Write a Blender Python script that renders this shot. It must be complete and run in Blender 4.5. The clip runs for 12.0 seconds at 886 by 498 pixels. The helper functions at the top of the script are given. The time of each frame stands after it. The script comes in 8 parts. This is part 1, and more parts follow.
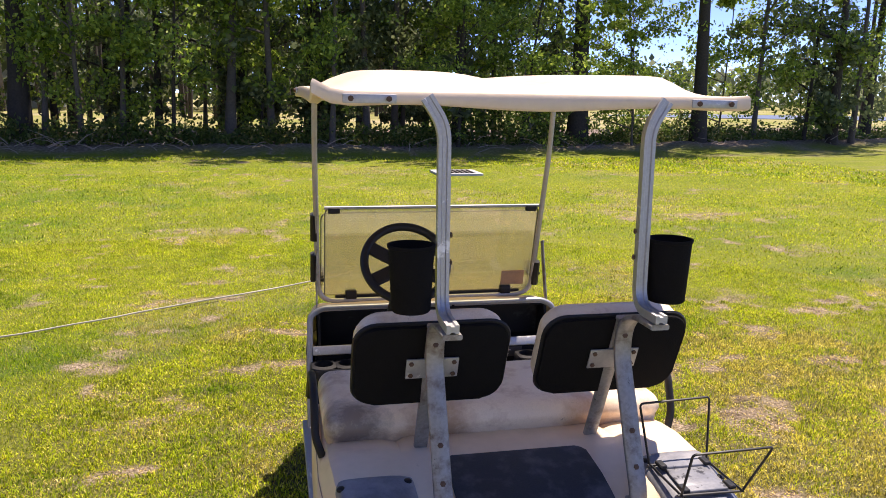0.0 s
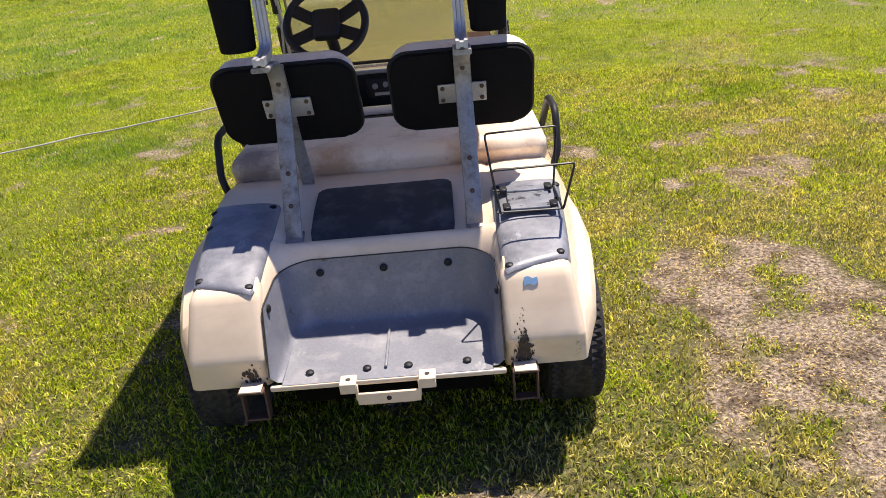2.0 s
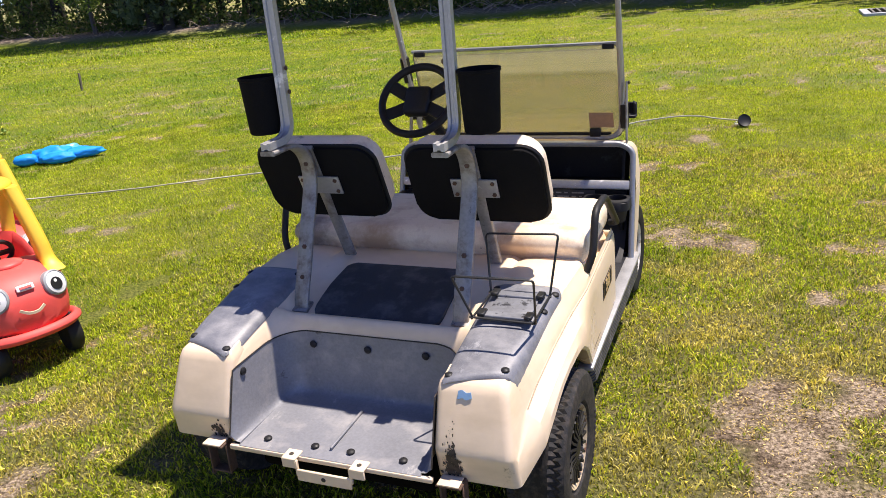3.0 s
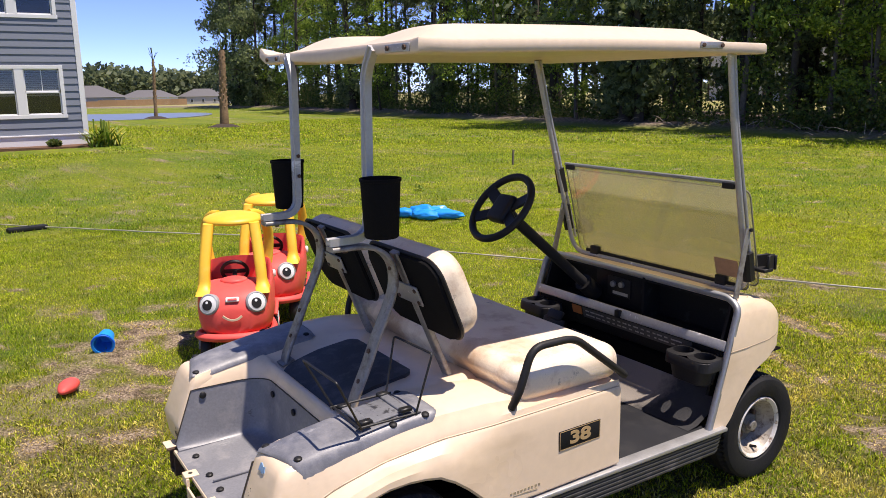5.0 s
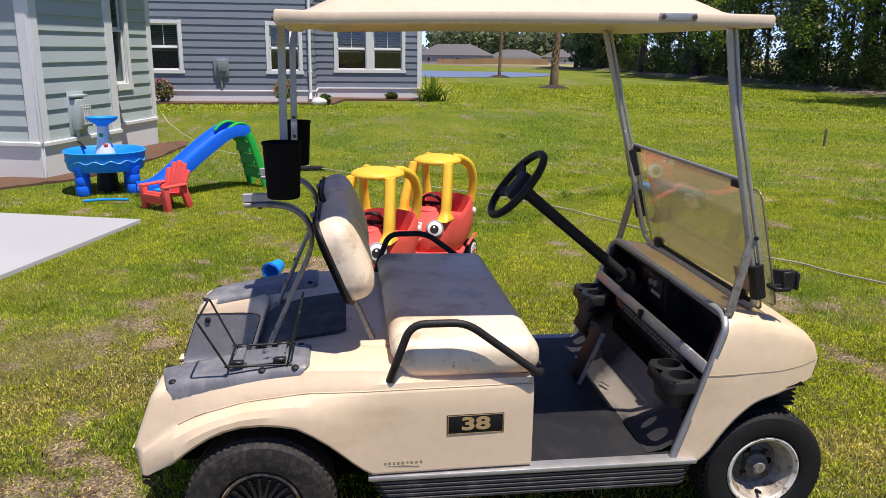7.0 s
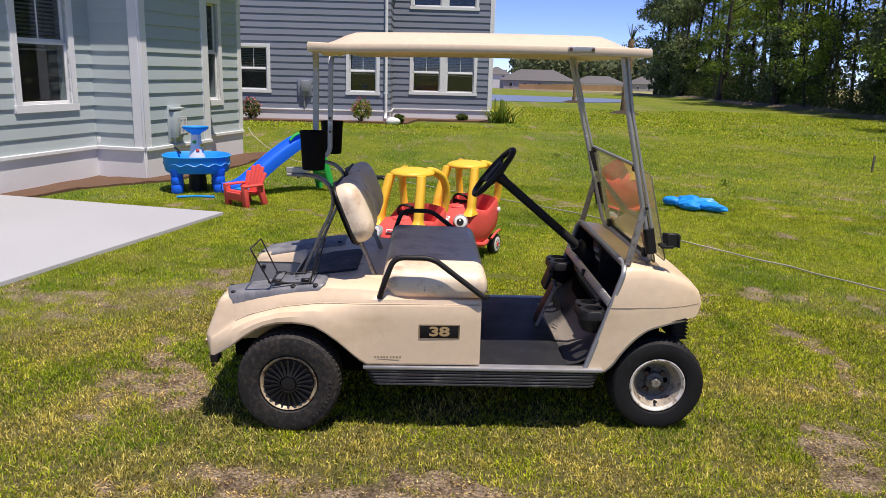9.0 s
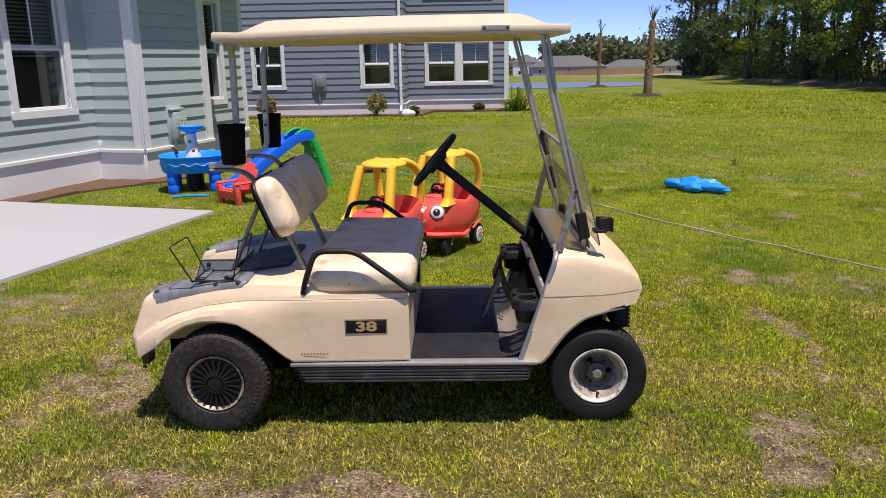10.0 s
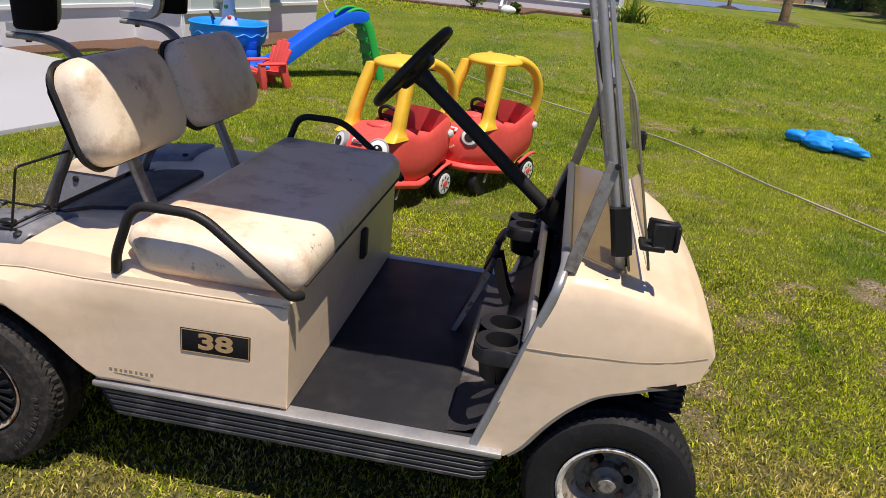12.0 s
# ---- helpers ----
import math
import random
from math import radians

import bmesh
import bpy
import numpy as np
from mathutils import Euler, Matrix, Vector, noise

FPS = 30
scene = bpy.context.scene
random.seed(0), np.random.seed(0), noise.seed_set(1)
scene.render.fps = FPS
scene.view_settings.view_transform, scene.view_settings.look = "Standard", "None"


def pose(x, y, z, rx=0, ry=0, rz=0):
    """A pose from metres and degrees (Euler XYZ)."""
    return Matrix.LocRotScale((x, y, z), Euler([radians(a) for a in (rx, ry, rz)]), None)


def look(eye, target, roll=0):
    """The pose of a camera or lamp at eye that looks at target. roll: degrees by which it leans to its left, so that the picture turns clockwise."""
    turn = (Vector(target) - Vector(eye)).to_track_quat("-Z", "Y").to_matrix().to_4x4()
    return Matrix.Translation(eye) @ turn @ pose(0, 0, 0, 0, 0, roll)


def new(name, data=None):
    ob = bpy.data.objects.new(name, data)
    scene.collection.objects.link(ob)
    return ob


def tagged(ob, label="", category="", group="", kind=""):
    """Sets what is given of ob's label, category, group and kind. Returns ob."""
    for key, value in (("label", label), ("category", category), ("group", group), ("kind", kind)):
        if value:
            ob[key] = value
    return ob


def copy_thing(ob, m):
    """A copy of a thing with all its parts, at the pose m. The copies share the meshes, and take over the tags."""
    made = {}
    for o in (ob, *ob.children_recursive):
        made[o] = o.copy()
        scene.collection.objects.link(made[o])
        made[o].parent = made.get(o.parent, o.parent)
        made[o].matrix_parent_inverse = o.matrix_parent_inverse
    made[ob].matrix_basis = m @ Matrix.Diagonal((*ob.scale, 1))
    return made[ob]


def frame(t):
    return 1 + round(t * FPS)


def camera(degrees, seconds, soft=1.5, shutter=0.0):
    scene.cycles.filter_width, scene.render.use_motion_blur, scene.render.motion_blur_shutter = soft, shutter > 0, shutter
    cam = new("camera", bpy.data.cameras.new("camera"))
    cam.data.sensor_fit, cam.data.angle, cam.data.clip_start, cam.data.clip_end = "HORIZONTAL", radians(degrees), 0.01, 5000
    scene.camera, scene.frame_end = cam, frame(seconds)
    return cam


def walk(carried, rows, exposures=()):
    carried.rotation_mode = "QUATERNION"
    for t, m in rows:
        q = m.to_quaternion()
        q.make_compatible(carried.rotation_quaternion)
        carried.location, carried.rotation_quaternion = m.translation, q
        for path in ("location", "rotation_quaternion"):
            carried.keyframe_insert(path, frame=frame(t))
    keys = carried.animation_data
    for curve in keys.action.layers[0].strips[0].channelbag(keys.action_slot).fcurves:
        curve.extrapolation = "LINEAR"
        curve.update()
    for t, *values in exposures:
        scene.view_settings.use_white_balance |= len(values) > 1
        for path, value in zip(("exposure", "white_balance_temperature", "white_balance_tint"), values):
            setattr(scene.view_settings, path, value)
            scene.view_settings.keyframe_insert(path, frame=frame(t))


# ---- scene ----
cam = camera(59.2, 12.0, soft=0.5)
PATH = [
    (0, (-0.679, -1.813, 1.695), (-0.264, 0.105, 1.308), 1.0),
    (0.5, (-0.732, -2.029, 1.607), (-0.294, -0.182, 0.978), 2.4),
    (1, (-0.512, -2.183, 1.52), (-0.188, -0.381, 0.715), -0.3),
    (1.5, (-0.133, -2.32, 1.503), (-0.068, -0.488, 0.703), -4.0),
    (2, (0.227, -2.16, 1.522), (0.178, -0.344, 0.685), -5.5),
    (2.5, (0.637, -2.06, 1.576), (0.187, -0.255, 0.84), -6.6),
    (3, (1.059, -1.936, 1.607), (0.321, -0.21, 0.915), -5.3),
    (3.5, (1.441, -1.628, 1.63), (0.433, -0.008, 1.029), -2.6),
    (3.7, (1.614, -1.547, 1.644), (0.439, -0.011, 1.136), -3.3),
    (5.3, (2.451, -0.825, 1.579), (0.774, 0.157, 1.108), -0.3),
    (5.5, (2.519, -0.718, 1.579), (0.831, 0.216, 1.054), -0.5),
    (6, (2.508, -0.377, 1.528), (0.805, 0.449, 0.884), -0.6),
    (6.5, (2.521, -0.032, 1.571), (0.734, 0.576, 0.91), 0.2),
    (7, (2.771, 0.261, 1.612), (0.85, 0.507, 1.112), 0.7),
    (7.2, (2.9, 0.302, 1.616), (0.952, 0.521, 1.217), 1.8),
    (8.8, (3.827, 0.564, 1.594), (1.88, 0.612, 1.14), 2.2),
    (9, (3.867, 0.574, 1.604), (1.918, 0.624, 1.159), 1.5),
    (9.5, (3.857, 0.787, 1.59), (1.904, 0.837, 1.159), 0.2),
    (10, (3.753, 1.056, 1.578), (1.809, 1.014, 1.111), -1.0),
    (10.5, (3.443, 1.258, 1.521), (1.528, 1.045, 0.986), -2.4),
    (11, (3.057, 1.526, 1.49), (1.15, 1.289, 0.934), -1.0),
    (11.5, (2.619, 1.574, 1.441), (0.724, 1.337, 0.844), 5.6),
    (12, (2.198, 1.41, 1.439), (0.346, 1.163, 0.726), 5.8),
]
walk(cam, [(t, look(eye, target, roll)) for t, eye, target, roll in PATH],
     exposures=[(0, 1.27, 7150, 20), (2.0, 1.17, 6700, 16), (3.5, 1.09, 6700, 17), (5.5, 0.75, 6900, 18), (7.0, 0.64, 6700, 14), (9.0, 0.54, 6850, 16), (12.0, 0.52, 6850, 15)])

# ---- world, sun and exposure ----
SUN_WAY = Vector((0.43, 0.33, 1.67)).normalized()
world = bpy.data.worlds.new("sky")
scene.world = world
world.use_nodes = True
wn = world.node_tree
wn.nodes.clear()
sky = wn.nodes.new("ShaderNodeTexSky")
sky.sky_type = "NISHITA"
sky.sun_disc = False
sky.sun_elevation = math.asin(SUN_WAY.z)
sky.sun_rotation = math.atan2(SUN_WAY.x, SUN_WAY.y)
sky.altitude = 7000.0
sky.air_density, sky.dust_density, sky.ozone_density = 1.0, 0.0, 5.0
bg = wn.nodes.new("ShaderNodeBackground")
bg.inputs["Strength"].default_value = 0.142
wo = wn.nodes.new("ShaderNodeOutputWorld")
deep = wn.nodes.new("ShaderNodeMix")
deep.data_type, deep.blend_type = "RGBA", "MULTIPLY"
deep.inputs[0].default_value = 1.0
deep.inputs[7].default_value = (0.84, 0.8, 1.0, 1.0)
wn.links.new(sky.outputs[0], deep.inputs[6])
wn.links.new(deep.outputs[2], bg.inputs[0])
wn.links.new(bg.outputs[0], wo.inputs[0])

sun_data = bpy.data.lights.new("sun", "SUN")
sun_data.energy, sun_data.angle, sun_data.color = 3.75, radians(0.53), (1.0, 0.95, 0.86)
sun = new("sun", sun_data)
sun.matrix_world = look(SUN_WAY * 50, (0, 0, 0))

# ---- building tools ----
def finish(bm, name, angle=40.0):
    """A mesh from a bmesh, smooth but for edges sharper than the angle."""
    bmesh.ops.recalc_face_normals(bm, faces=bm.faces)
    me = bpy.data.meshes.new(name)
    bm.to_mesh(me)
    bm.free()
    me.shade_smooth()
    me.set_sharp_from_angle(angle=radians(angle))
    return me


def thing(name, label, category, where=None, group="", kind=""):
    ob = new(name)
    ob.empty_display_size = 0.1
    if where is not None:
        ob.matrix_basis = where
    return tagged(ob, label, category, group, kind)


def part(name, bm, material, parent=None, label="", angle=40.0):
    """Links a bmesh as one mesh object under a thing or a part."""
    me = finish(bm, name, angle)
    me.materials.append(material)
    ob = new(name, me)
    ob.parent = parent
    if label:
        ob["label"] = label
    return ob


def solo(name, bm, material, label, category, where=None, group="", kind="", angle=40.0):
    ob = part(name, bm, material, None, "", angle)
    if where is not None:
        ob.matrix_basis = where
    return tagged(ob, label, category, group, kind)


def add_box(bm, c, s, bevel=0.0, seg=2, rot=None):
    """A box of centre c and size s, with rounded edges."""
    made = bmesh.ops.create_cube(bm, size=1.0)["verts"]
    bmesh.ops.scale(bm, vec=s, verts=made)
    if bevel > 0:
        edges = list({e for v in made for e in v.link_edges})
        out = bmesh.ops.bevel(bm, geom=edges, offset=bevel, segments=seg, profile=0.5, affect="EDGES")
        made = list({v for f in out["faces"] for v in f.verts} | {v for v in made if v.is_valid})
    m = Matrix.Translation(c) @ (rot.to_4x4() if rot else Matrix())
    bmesh.ops.transform(bm, matrix=m, verts=made)
    return made


def box(c, s, bevel=0.0, seg=2, rot=None):
    bm = bmesh.new()
    add_box(bm, c, s, bevel, seg, rot)
    return bm


def turn(rx=0, ry=0, rz=0):
    return Euler([radians(a) for a in (rx, ry, rz)]).to_matrix()


def smooth_line(points, steps=6, closed=False):
    """Points of a Catmull-Rom curve through the given ones."""
    p = [Vector(q) for q in points]
    n = len(p)
    out = []
    for i in range(n if closed else n - 1):
        a = p[(i - 1) % n] if closed or i > 0 else p[0] * 2 - p[1]
        b, c = p[i], p[(i + 1) % n]
        d = p[(i + 2) % n] if closed or i + 2 < n else p[-1] * 2 - p[-2]
        for k in range(steps):
            t = k / steps
            out.append(0.5 * ((2 * b) + (c - a) * t + (2 * a - 5 * b + 4 * c - d) * t * t + (3 * b - a - 3 * c + d) * t * t * t))
    if not closed:
        out.append(p[-1])
    return out


def round_line(points, r, steps=5):
    """A polyline whose inner corners are rounded by r."""
    p = [Vector(q) for q in points]
    out = [p[0]]
    for a, b, c in zip(p, p[1:], p[2:]):
        u, w = (a - b), (c - b)
        d = min(r, u.length * 0.45, w.length * 0.45)
        s, e = b + u.normalized() * d, b + w.normalized() * d
        for k in range(steps + 1):
            t = k / steps
            out.append(s * (1 - t) ** 2 + b * 2 * t * (1 - t) + e * t * t)
    out.append(p[-1])
    return out


def add_sweep(bm, line, section, up=(0, 0, 1), closed=False, scales=None):
    """Sweeps a closed 2D section (list of (a, b)) along a line; a points sideways, b towards up."""
    n, m = len(line), len(section)
    rings = []
    side0 = None
    for i, q in enumerate(line):
        if closed:
            t = line[(i + 1) % n] - line[i - 1]
        else:
            t = line[min(i + 1, n - 1)] - line[max(i - 1, 0)]
        t = t.normalized()
        side = t.cross(Vector(up))
        if side.length < 1e-3:
            side = side0.copy() if side0 else t.orthogonal()
        side.normalize()
        if side0 and side.dot(side0) < 0:
            side = -side
        side0 = side
        nrm = side.cross(t)
        k = scales[i] if scales else 1.0
        rings.append([bm.verts.new(q + side * a * k + nrm * b * k) for a, b in section])
    for i in range(n if closed else n - 1):
        a, b = rings[i], rings[(i + 1) % n]
        for j in range(m):
            bm.faces.new((a[j], a[(j + 1) % m], b[(j + 1) % m], b[j]))
    if not closed:
        bm.faces.new(rings[0])
        bm.faces.new(rings[-1][::-1])


def circle(r, n=8):
    return [(r * math.cos(2 * math.pi * k / n), r * math.sin(2 * math.pi * k / n)) for k in range(n)]


def rect(w, h, c=0.0):
    if c <= 0:
        return [(-w / 2, -h / 2), (w / 2, -h / 2), (w / 2, h / 2), (-w / 2, h / 2)]
    x, y = w / 2, h / 2
    return [(-x + c, -y), (x - c, -y), (x, -y + c), (x, y - c), (x - c, y), (-x + c, y), (-x, y - c), (-x, -y + c)]


def tube(points, r, n=8, up=(0, 0, 1), closed=False, scales=None):
    bm = bmesh.new()
    add_sweep(bm, [Vector(q) for q in points], circle(r, n), up, closed, scales)
    return bm


def sweep(points, section, up=(0, 0, 1), closed=False):
    bm = bmesh.new()
    add_sweep(bm, [Vector(q) for q in points], section, up, closed)
    return bm


def add_lathe(bm, profile, n=32, closed=False, shape=None, caps=True):
    """Turns (radius, height) pairs round z. shape(k, i, r, h) may change radius and height."""
    rings = []
    for k in range(n):
        a = 2 * math.pi * k / n
        ring = []
        for i, (r, h) in enumerate(profile):
            if shape:
                r, h = shape(k, i, r, h)
            ring.append(bm.verts.new((r * math.cos(a), r * math.sin(a), h)))
        rings.append(ring)
    m = len(profile)
    for k in range(n):
        a, b = rings[k], rings[(k + 1) % n]
        for i in range(m if closed else m - 1):
            bm.faces.new((a[i], b[i], b[(i + 1) % m], a[(i + 1) % m]))
    if caps and not closed:
        for i in (0, m - 1):
            if profile[i][0] > 1e-4:
                bm.faces.new([r[i] for r in rings])
    bmesh.ops.remove_doubles(bm, verts=bm.verts, dist=1e-5)


def lathe(profile, n=32, closed=False, shape=None, caps=True):
    bm = bmesh.new()
    add_lathe(bm, profile, n, closed, shape, caps)
    return bm


def moved(bm, m):
    bmesh.ops.transform(bm, matrix=m, verts=bm.verts)
    return bm


def grid(rows):
    """Quads between equal rows of points."""
    bm = bmesh.new()
    vs = [[bm.verts.new(q) for q in row] for row in rows]
    for a, b in zip(vs, vs[1:]):
        for i in range(len(a) - 1):
            bm.faces.new((a[i], a[i + 1], b[i + 1], b[i]))
    return bm


def slab(outline, z0, z1, bevel=0.0):
    """A flat prism over an outline of (x, y)."""
    bm = bmesh.new()
    top = [bm.verts.new((x, y, z1)) for x, y in outline]
    low = [bm.verts.new((x, y, z0)) for x, y in outline]
    bm.faces.new(top)
    bm.faces.new(low[::-1])
    n = len(outline)
    for i in range(n):
        bm.faces.new((low[i], low[(i + 1) % n], top[(i + 1) % n], top[i]))
    if bevel:
        bmesh.ops.bevel(bm, geom=list(bm.edges), offset=bevel, segments=2, affect="EDGES", profile=0.5)
    return bm


def round_rect(x0, x1, y0, y1, r, n=5):
    out = []
    for cx, cy, a0 in ((x1 - r, y1 - r, 0), (x0 + r, y1 - r, 90), (x0 + r, y0 + r, 180), (x1 - r, y0 + r, 270)):
        for k in range(n + 1):
            a = radians(a0 + 90 * k / n)
            out.append((cx + r * math.cos(a), cy + r * math.sin(a)))
    return out


def lerp_table(table, x):
    return float(np.interp(x, [a for a, _ in table], [b for _, b in table]))


# ---- materials ----
def shader(name):
    m = bpy.data.materials.new(name)
    m.use_nodes = True
    nt = m.node_tree
    return m, nt, nt.nodes["Principled BSDF"]


def node(nt, kind, **values):
    n = nt.nodes.new(kind)
    for key, value in values.items():
        n.inputs[key].default_value = value
    return n


def noise_tex(nt, coord, scale, detail=4.0, rough=0.55):
    n = node(nt, "ShaderNodeTexNoise", Scale=scale, Detail=detail, Roughness=rough)
    nt.links.new(coord, n.inputs["Vector"])
    return n.outputs["Fac"]


def ramp(nt, fac, stops):
    r = nt.nodes.new("ShaderNodeValToRGB")
    r.color_ramp.elements.remove(r.color_ramp.elements[1])
    for i, (p, c) in enumerate(stops):
        e = r.color_ramp.elements[0] if i == 0 else r.color_ramp.elements.new(p)
        e.position, e.color = p, (*c, 1.0) if len(c) == 3 else c
    nt.links.new(fac, r.inputs[0])
    return r.outputs[0]


def mixed(nt, fac, a, b, how="MIX"):
    n = nt.nodes.new("ShaderNodeMix")
    n.data_type, n.blend_type = "RGBA", how
    for value, slot in ((fac, 0), (a, 6), (b, 7)):
        if isinstance(value, (int, float)):
            n.inputs[slot].default_value = value
        elif isinstance(value, tuple):
            n.inputs[slot].default_value = (*value, 1.0)
        else:
            nt.links.new(value, n.inputs[slot])
    return n.outputs[2]


def bump(nt, bsdf, height, strength, distance=0.01):
    b = node(nt, "ShaderNodeBump", Strength=strength, Distance=distance)
    nt.links.new(height, b.inputs["Height"])
    nt.links.new(b.outputs[0], bsdf.inputs["Normal"])


def coords(nt, kind="Object"):
    return nt.nodes.new("ShaderNodeTexCoord").outputs[kind]


def plain(name, color, rough=0.5, metal=0.0, fine=60.0, coarse=4.0, amount=0.18, relief=0.05, stain=None, stain_at=(0.58, 0.75), spec=0.5, random=0.0):
    """A surface with grain at two scales, an optional stain colour and fine relief."""
    m, nt, b = shader(name)
    c = coords(nt)
    f1, f2 = noise_tex(nt, c, fine, 5), noise_tex(nt, c, coarse, 4)
    dark = tuple(v * (1 - amount) for v in color)
    light = tuple(min(1.0, v * (1 + amount * 0.6)) for v in color)
    col = mixed(nt, 0.4, ramp(nt, f1, [(0.3, dark), (0.7, light)]), ramp(nt, f2, [(0.3, dark), (0.7, light)]))
    if random:
        info = nt.nodes.new("ShaderNodeObjectInfo")
        col = mixed(nt, 1.0, col, ramp(nt, info.outputs["Random"], [(0.0, (1 - random,) * 3), (1.0, (1.0, 1.0, 1.0))]), "MULTIPLY")
    if stain:
        mask = ramp(nt, noise_tex(nt, c, coarse * 2.3, 8, 0.65), [(stain_at[0], (0, 0, 0)), (stain_at[1], (1, 1, 1))])
        col = mixed(nt, mask, col, stain)
    nt.links.new(col, b.inputs["Base Color"])
    rr = ramp(nt, f2, [(0.25, (max(0.02, rough - 0.1),) * 3), (0.75, (min(1, rough + 0.12),) * 3)])
    nt.links.new(rr, b.inputs["Roughness"])
    b.inputs["Metallic"].default_value = metal
    b.inputs["Specular IOR Level"].default_value = spec
    if relief:
        bump(nt, b, f1, relief, 0.01)
    return m


def flecks(m, color, scale, lo, hi, rough=0.75, stretch=(1, 1, 1)):
    """Small marks of another colour over a finished surface."""
    nt = m.node_tree
    b = nt.nodes["Principled BSDF"]
    under = b.inputs["Base Color"].links[0].from_socket
    mp = node(nt, "ShaderNodeMapping")
    mp.inputs["Scale"].default_value = stretch
    nt.links.new(coords(nt), mp.inputs["Vector"])
    mask = ramp(nt, noise_tex(nt, mp.outputs[0], scale, 9, rough), [(lo, (0, 0, 0)), (hi, (1, 1, 1))])
    nt.links.new(mixed(nt, mask, under, color), b.inputs["Base Color"])
    return m


cream = plain("cream_plastic", (0.8, 0.63, 0.44), 0.34, fine=30, coarse=2.2, amount=0.07, relief=0.02, stain=(0.58, 0.43, 0.26), stain_at=(0.6, 0.88))
flecks(cream, (0.3, 0.2, 0.11), 7.0, 0.69, 0.76)
flecks(cream, (0.62, 0.47, 0.3), 2.0, 0.5, 0.75, 0.6, (1, 1, 3))
cream_roof = plain("cream_roof", (0.71, 0.575, 0.425), 0.45, fine=40, coarse=2.5, amount=0.08, relief=0.05)
vinyl = plain("cream_vinyl", (0.84, 0.71, 0.545), 0.42, fine=220, coarse=4, amount=0.1, relief=0.12, stain=(0.42, 0.25, 0.14), stain_at=(0.52, 0.8))
flecks(vinyl, (0.16, 0.12, 0.09), 11.0, 0.62, 0.7)
flecks(vinyl, (0.55, 0.36, 0.22), 2.2, 0.54, 0.78, 0.6)
black_plastic = plain("black_plastic", (0.016, 0.0155, 0.016), 0.5, spec=0.3, fine=150, coarse=8, amount=0.3, relief=0.08)
black_tub = plain("black_dash_plastic", (0.013, 0.013, 0.014), 0.6, fine=180, coarse=6, amount=0.35, relief=0.12, spec=0.15, stain=(0.05, 0.065, 0.06), stain_at=(0.6, 0.85))
black_cloth = plain("black_backing", (0.011, 0.0105, 0.0105), 0.9, spec=0.08, fine=260, coarse=9, amount=0.3, relief=0.2)
black_wire = plain("black_wire", (0.011, 0.011, 0.011), 0.45, fine=90, coarse=20, amount=0.3, relief=0.03, stain=(0.16, 0.08, 0.04), stain_at=(0.62, 0.8))
deck_rubber = plain("dark_deck_rubber", (0.028, 0.03, 0.036), 0.6, fine=240, coarse=6, amount=0.3, relief=0.1, stain=(0.12, 0.12, 0.125), stain_at=(0.5, 0.85))
grey_pad = plain("grey_vinyl_pad", (0.145, 0.148, 0.165), 0.45, fine=240, coarse=6, amount=0.2, relief=0.1, spec=0.75, stain=(0.28, 0.275, 0.28), stain_at=(0.42, 0.72))
flecks(grey_pad, (0.32, 0.32, 0.33), 14.0, 0.6, 0.68, 0.75, (1, 0.5, 1))
grey_liner = plain("grey_liner", (0.19, 0.193, 0.21), 0.45, spec=0.75, fine=120, coarse=5, amount=0.22, relief=0.06, stain=(0.36, 0.34, 0.33), stain_at=(0.5, 0.85))
flecks(grey_liner, (0.05, 0.045, 0.04), 10.0, 0.64, 0.72)
flecks(grey_liner, (0.36, 0.35, 0.34), 16.0, 0.62, 0.7, 0.75, (1, 0.4, 1))
floor_rubber = plain("black_floor_rubber", (0.013, 0.0135, 0.017), 0.6, spec=0.3, fine=320, coarse=5, amount=0.3, relief=0.2, stain=(0.033, 0.032, 0.032), stain_at=(0.5, 0.9))
toe_rubber = plain("worn_toe_rubber", (0.02, 0.02, 0.023), 0.62, fine=260, coarse=4, amount=0.3, relief=0.2, stain=(0.04, 0.038, 0.036), stain_at=(0.5, 0.9))


def worn_patch(m, at, reach, color):
    """A scuffed place of its own outline on a finished surface."""
    nt = m.node_tree
    b = nt.nodes["Principled BSDF"]
    under = b.inputs["Base Color"].links[0].from_socket
    c = coords(nt)
    far = nt.nodes.new("ShaderNodeVectorMath")
    far.operation = "DISTANCE"
    far.inputs[1].default_value = at
    nt.links.new(c, far.inputs[0])
    rag = node(nt, "ShaderNodeMath")
    rag.operation = "MULTIPLY_ADD"
    rag.inputs[1].default_value = 0.16
    nt.links.new(noise_tex(nt, c, 22.0, 7, 0.7), rag.inputs[0])
    nt.links.new(far.outputs["Value"], rag.inputs[2])
    mask = ramp(nt, rag.outputs[0], [(reach, (1, 1, 1)), (reach + 0.09, (0, 0, 0))])
    nt.links.new(mixed(nt, mask, under, color), b.inputs["Base Color"])


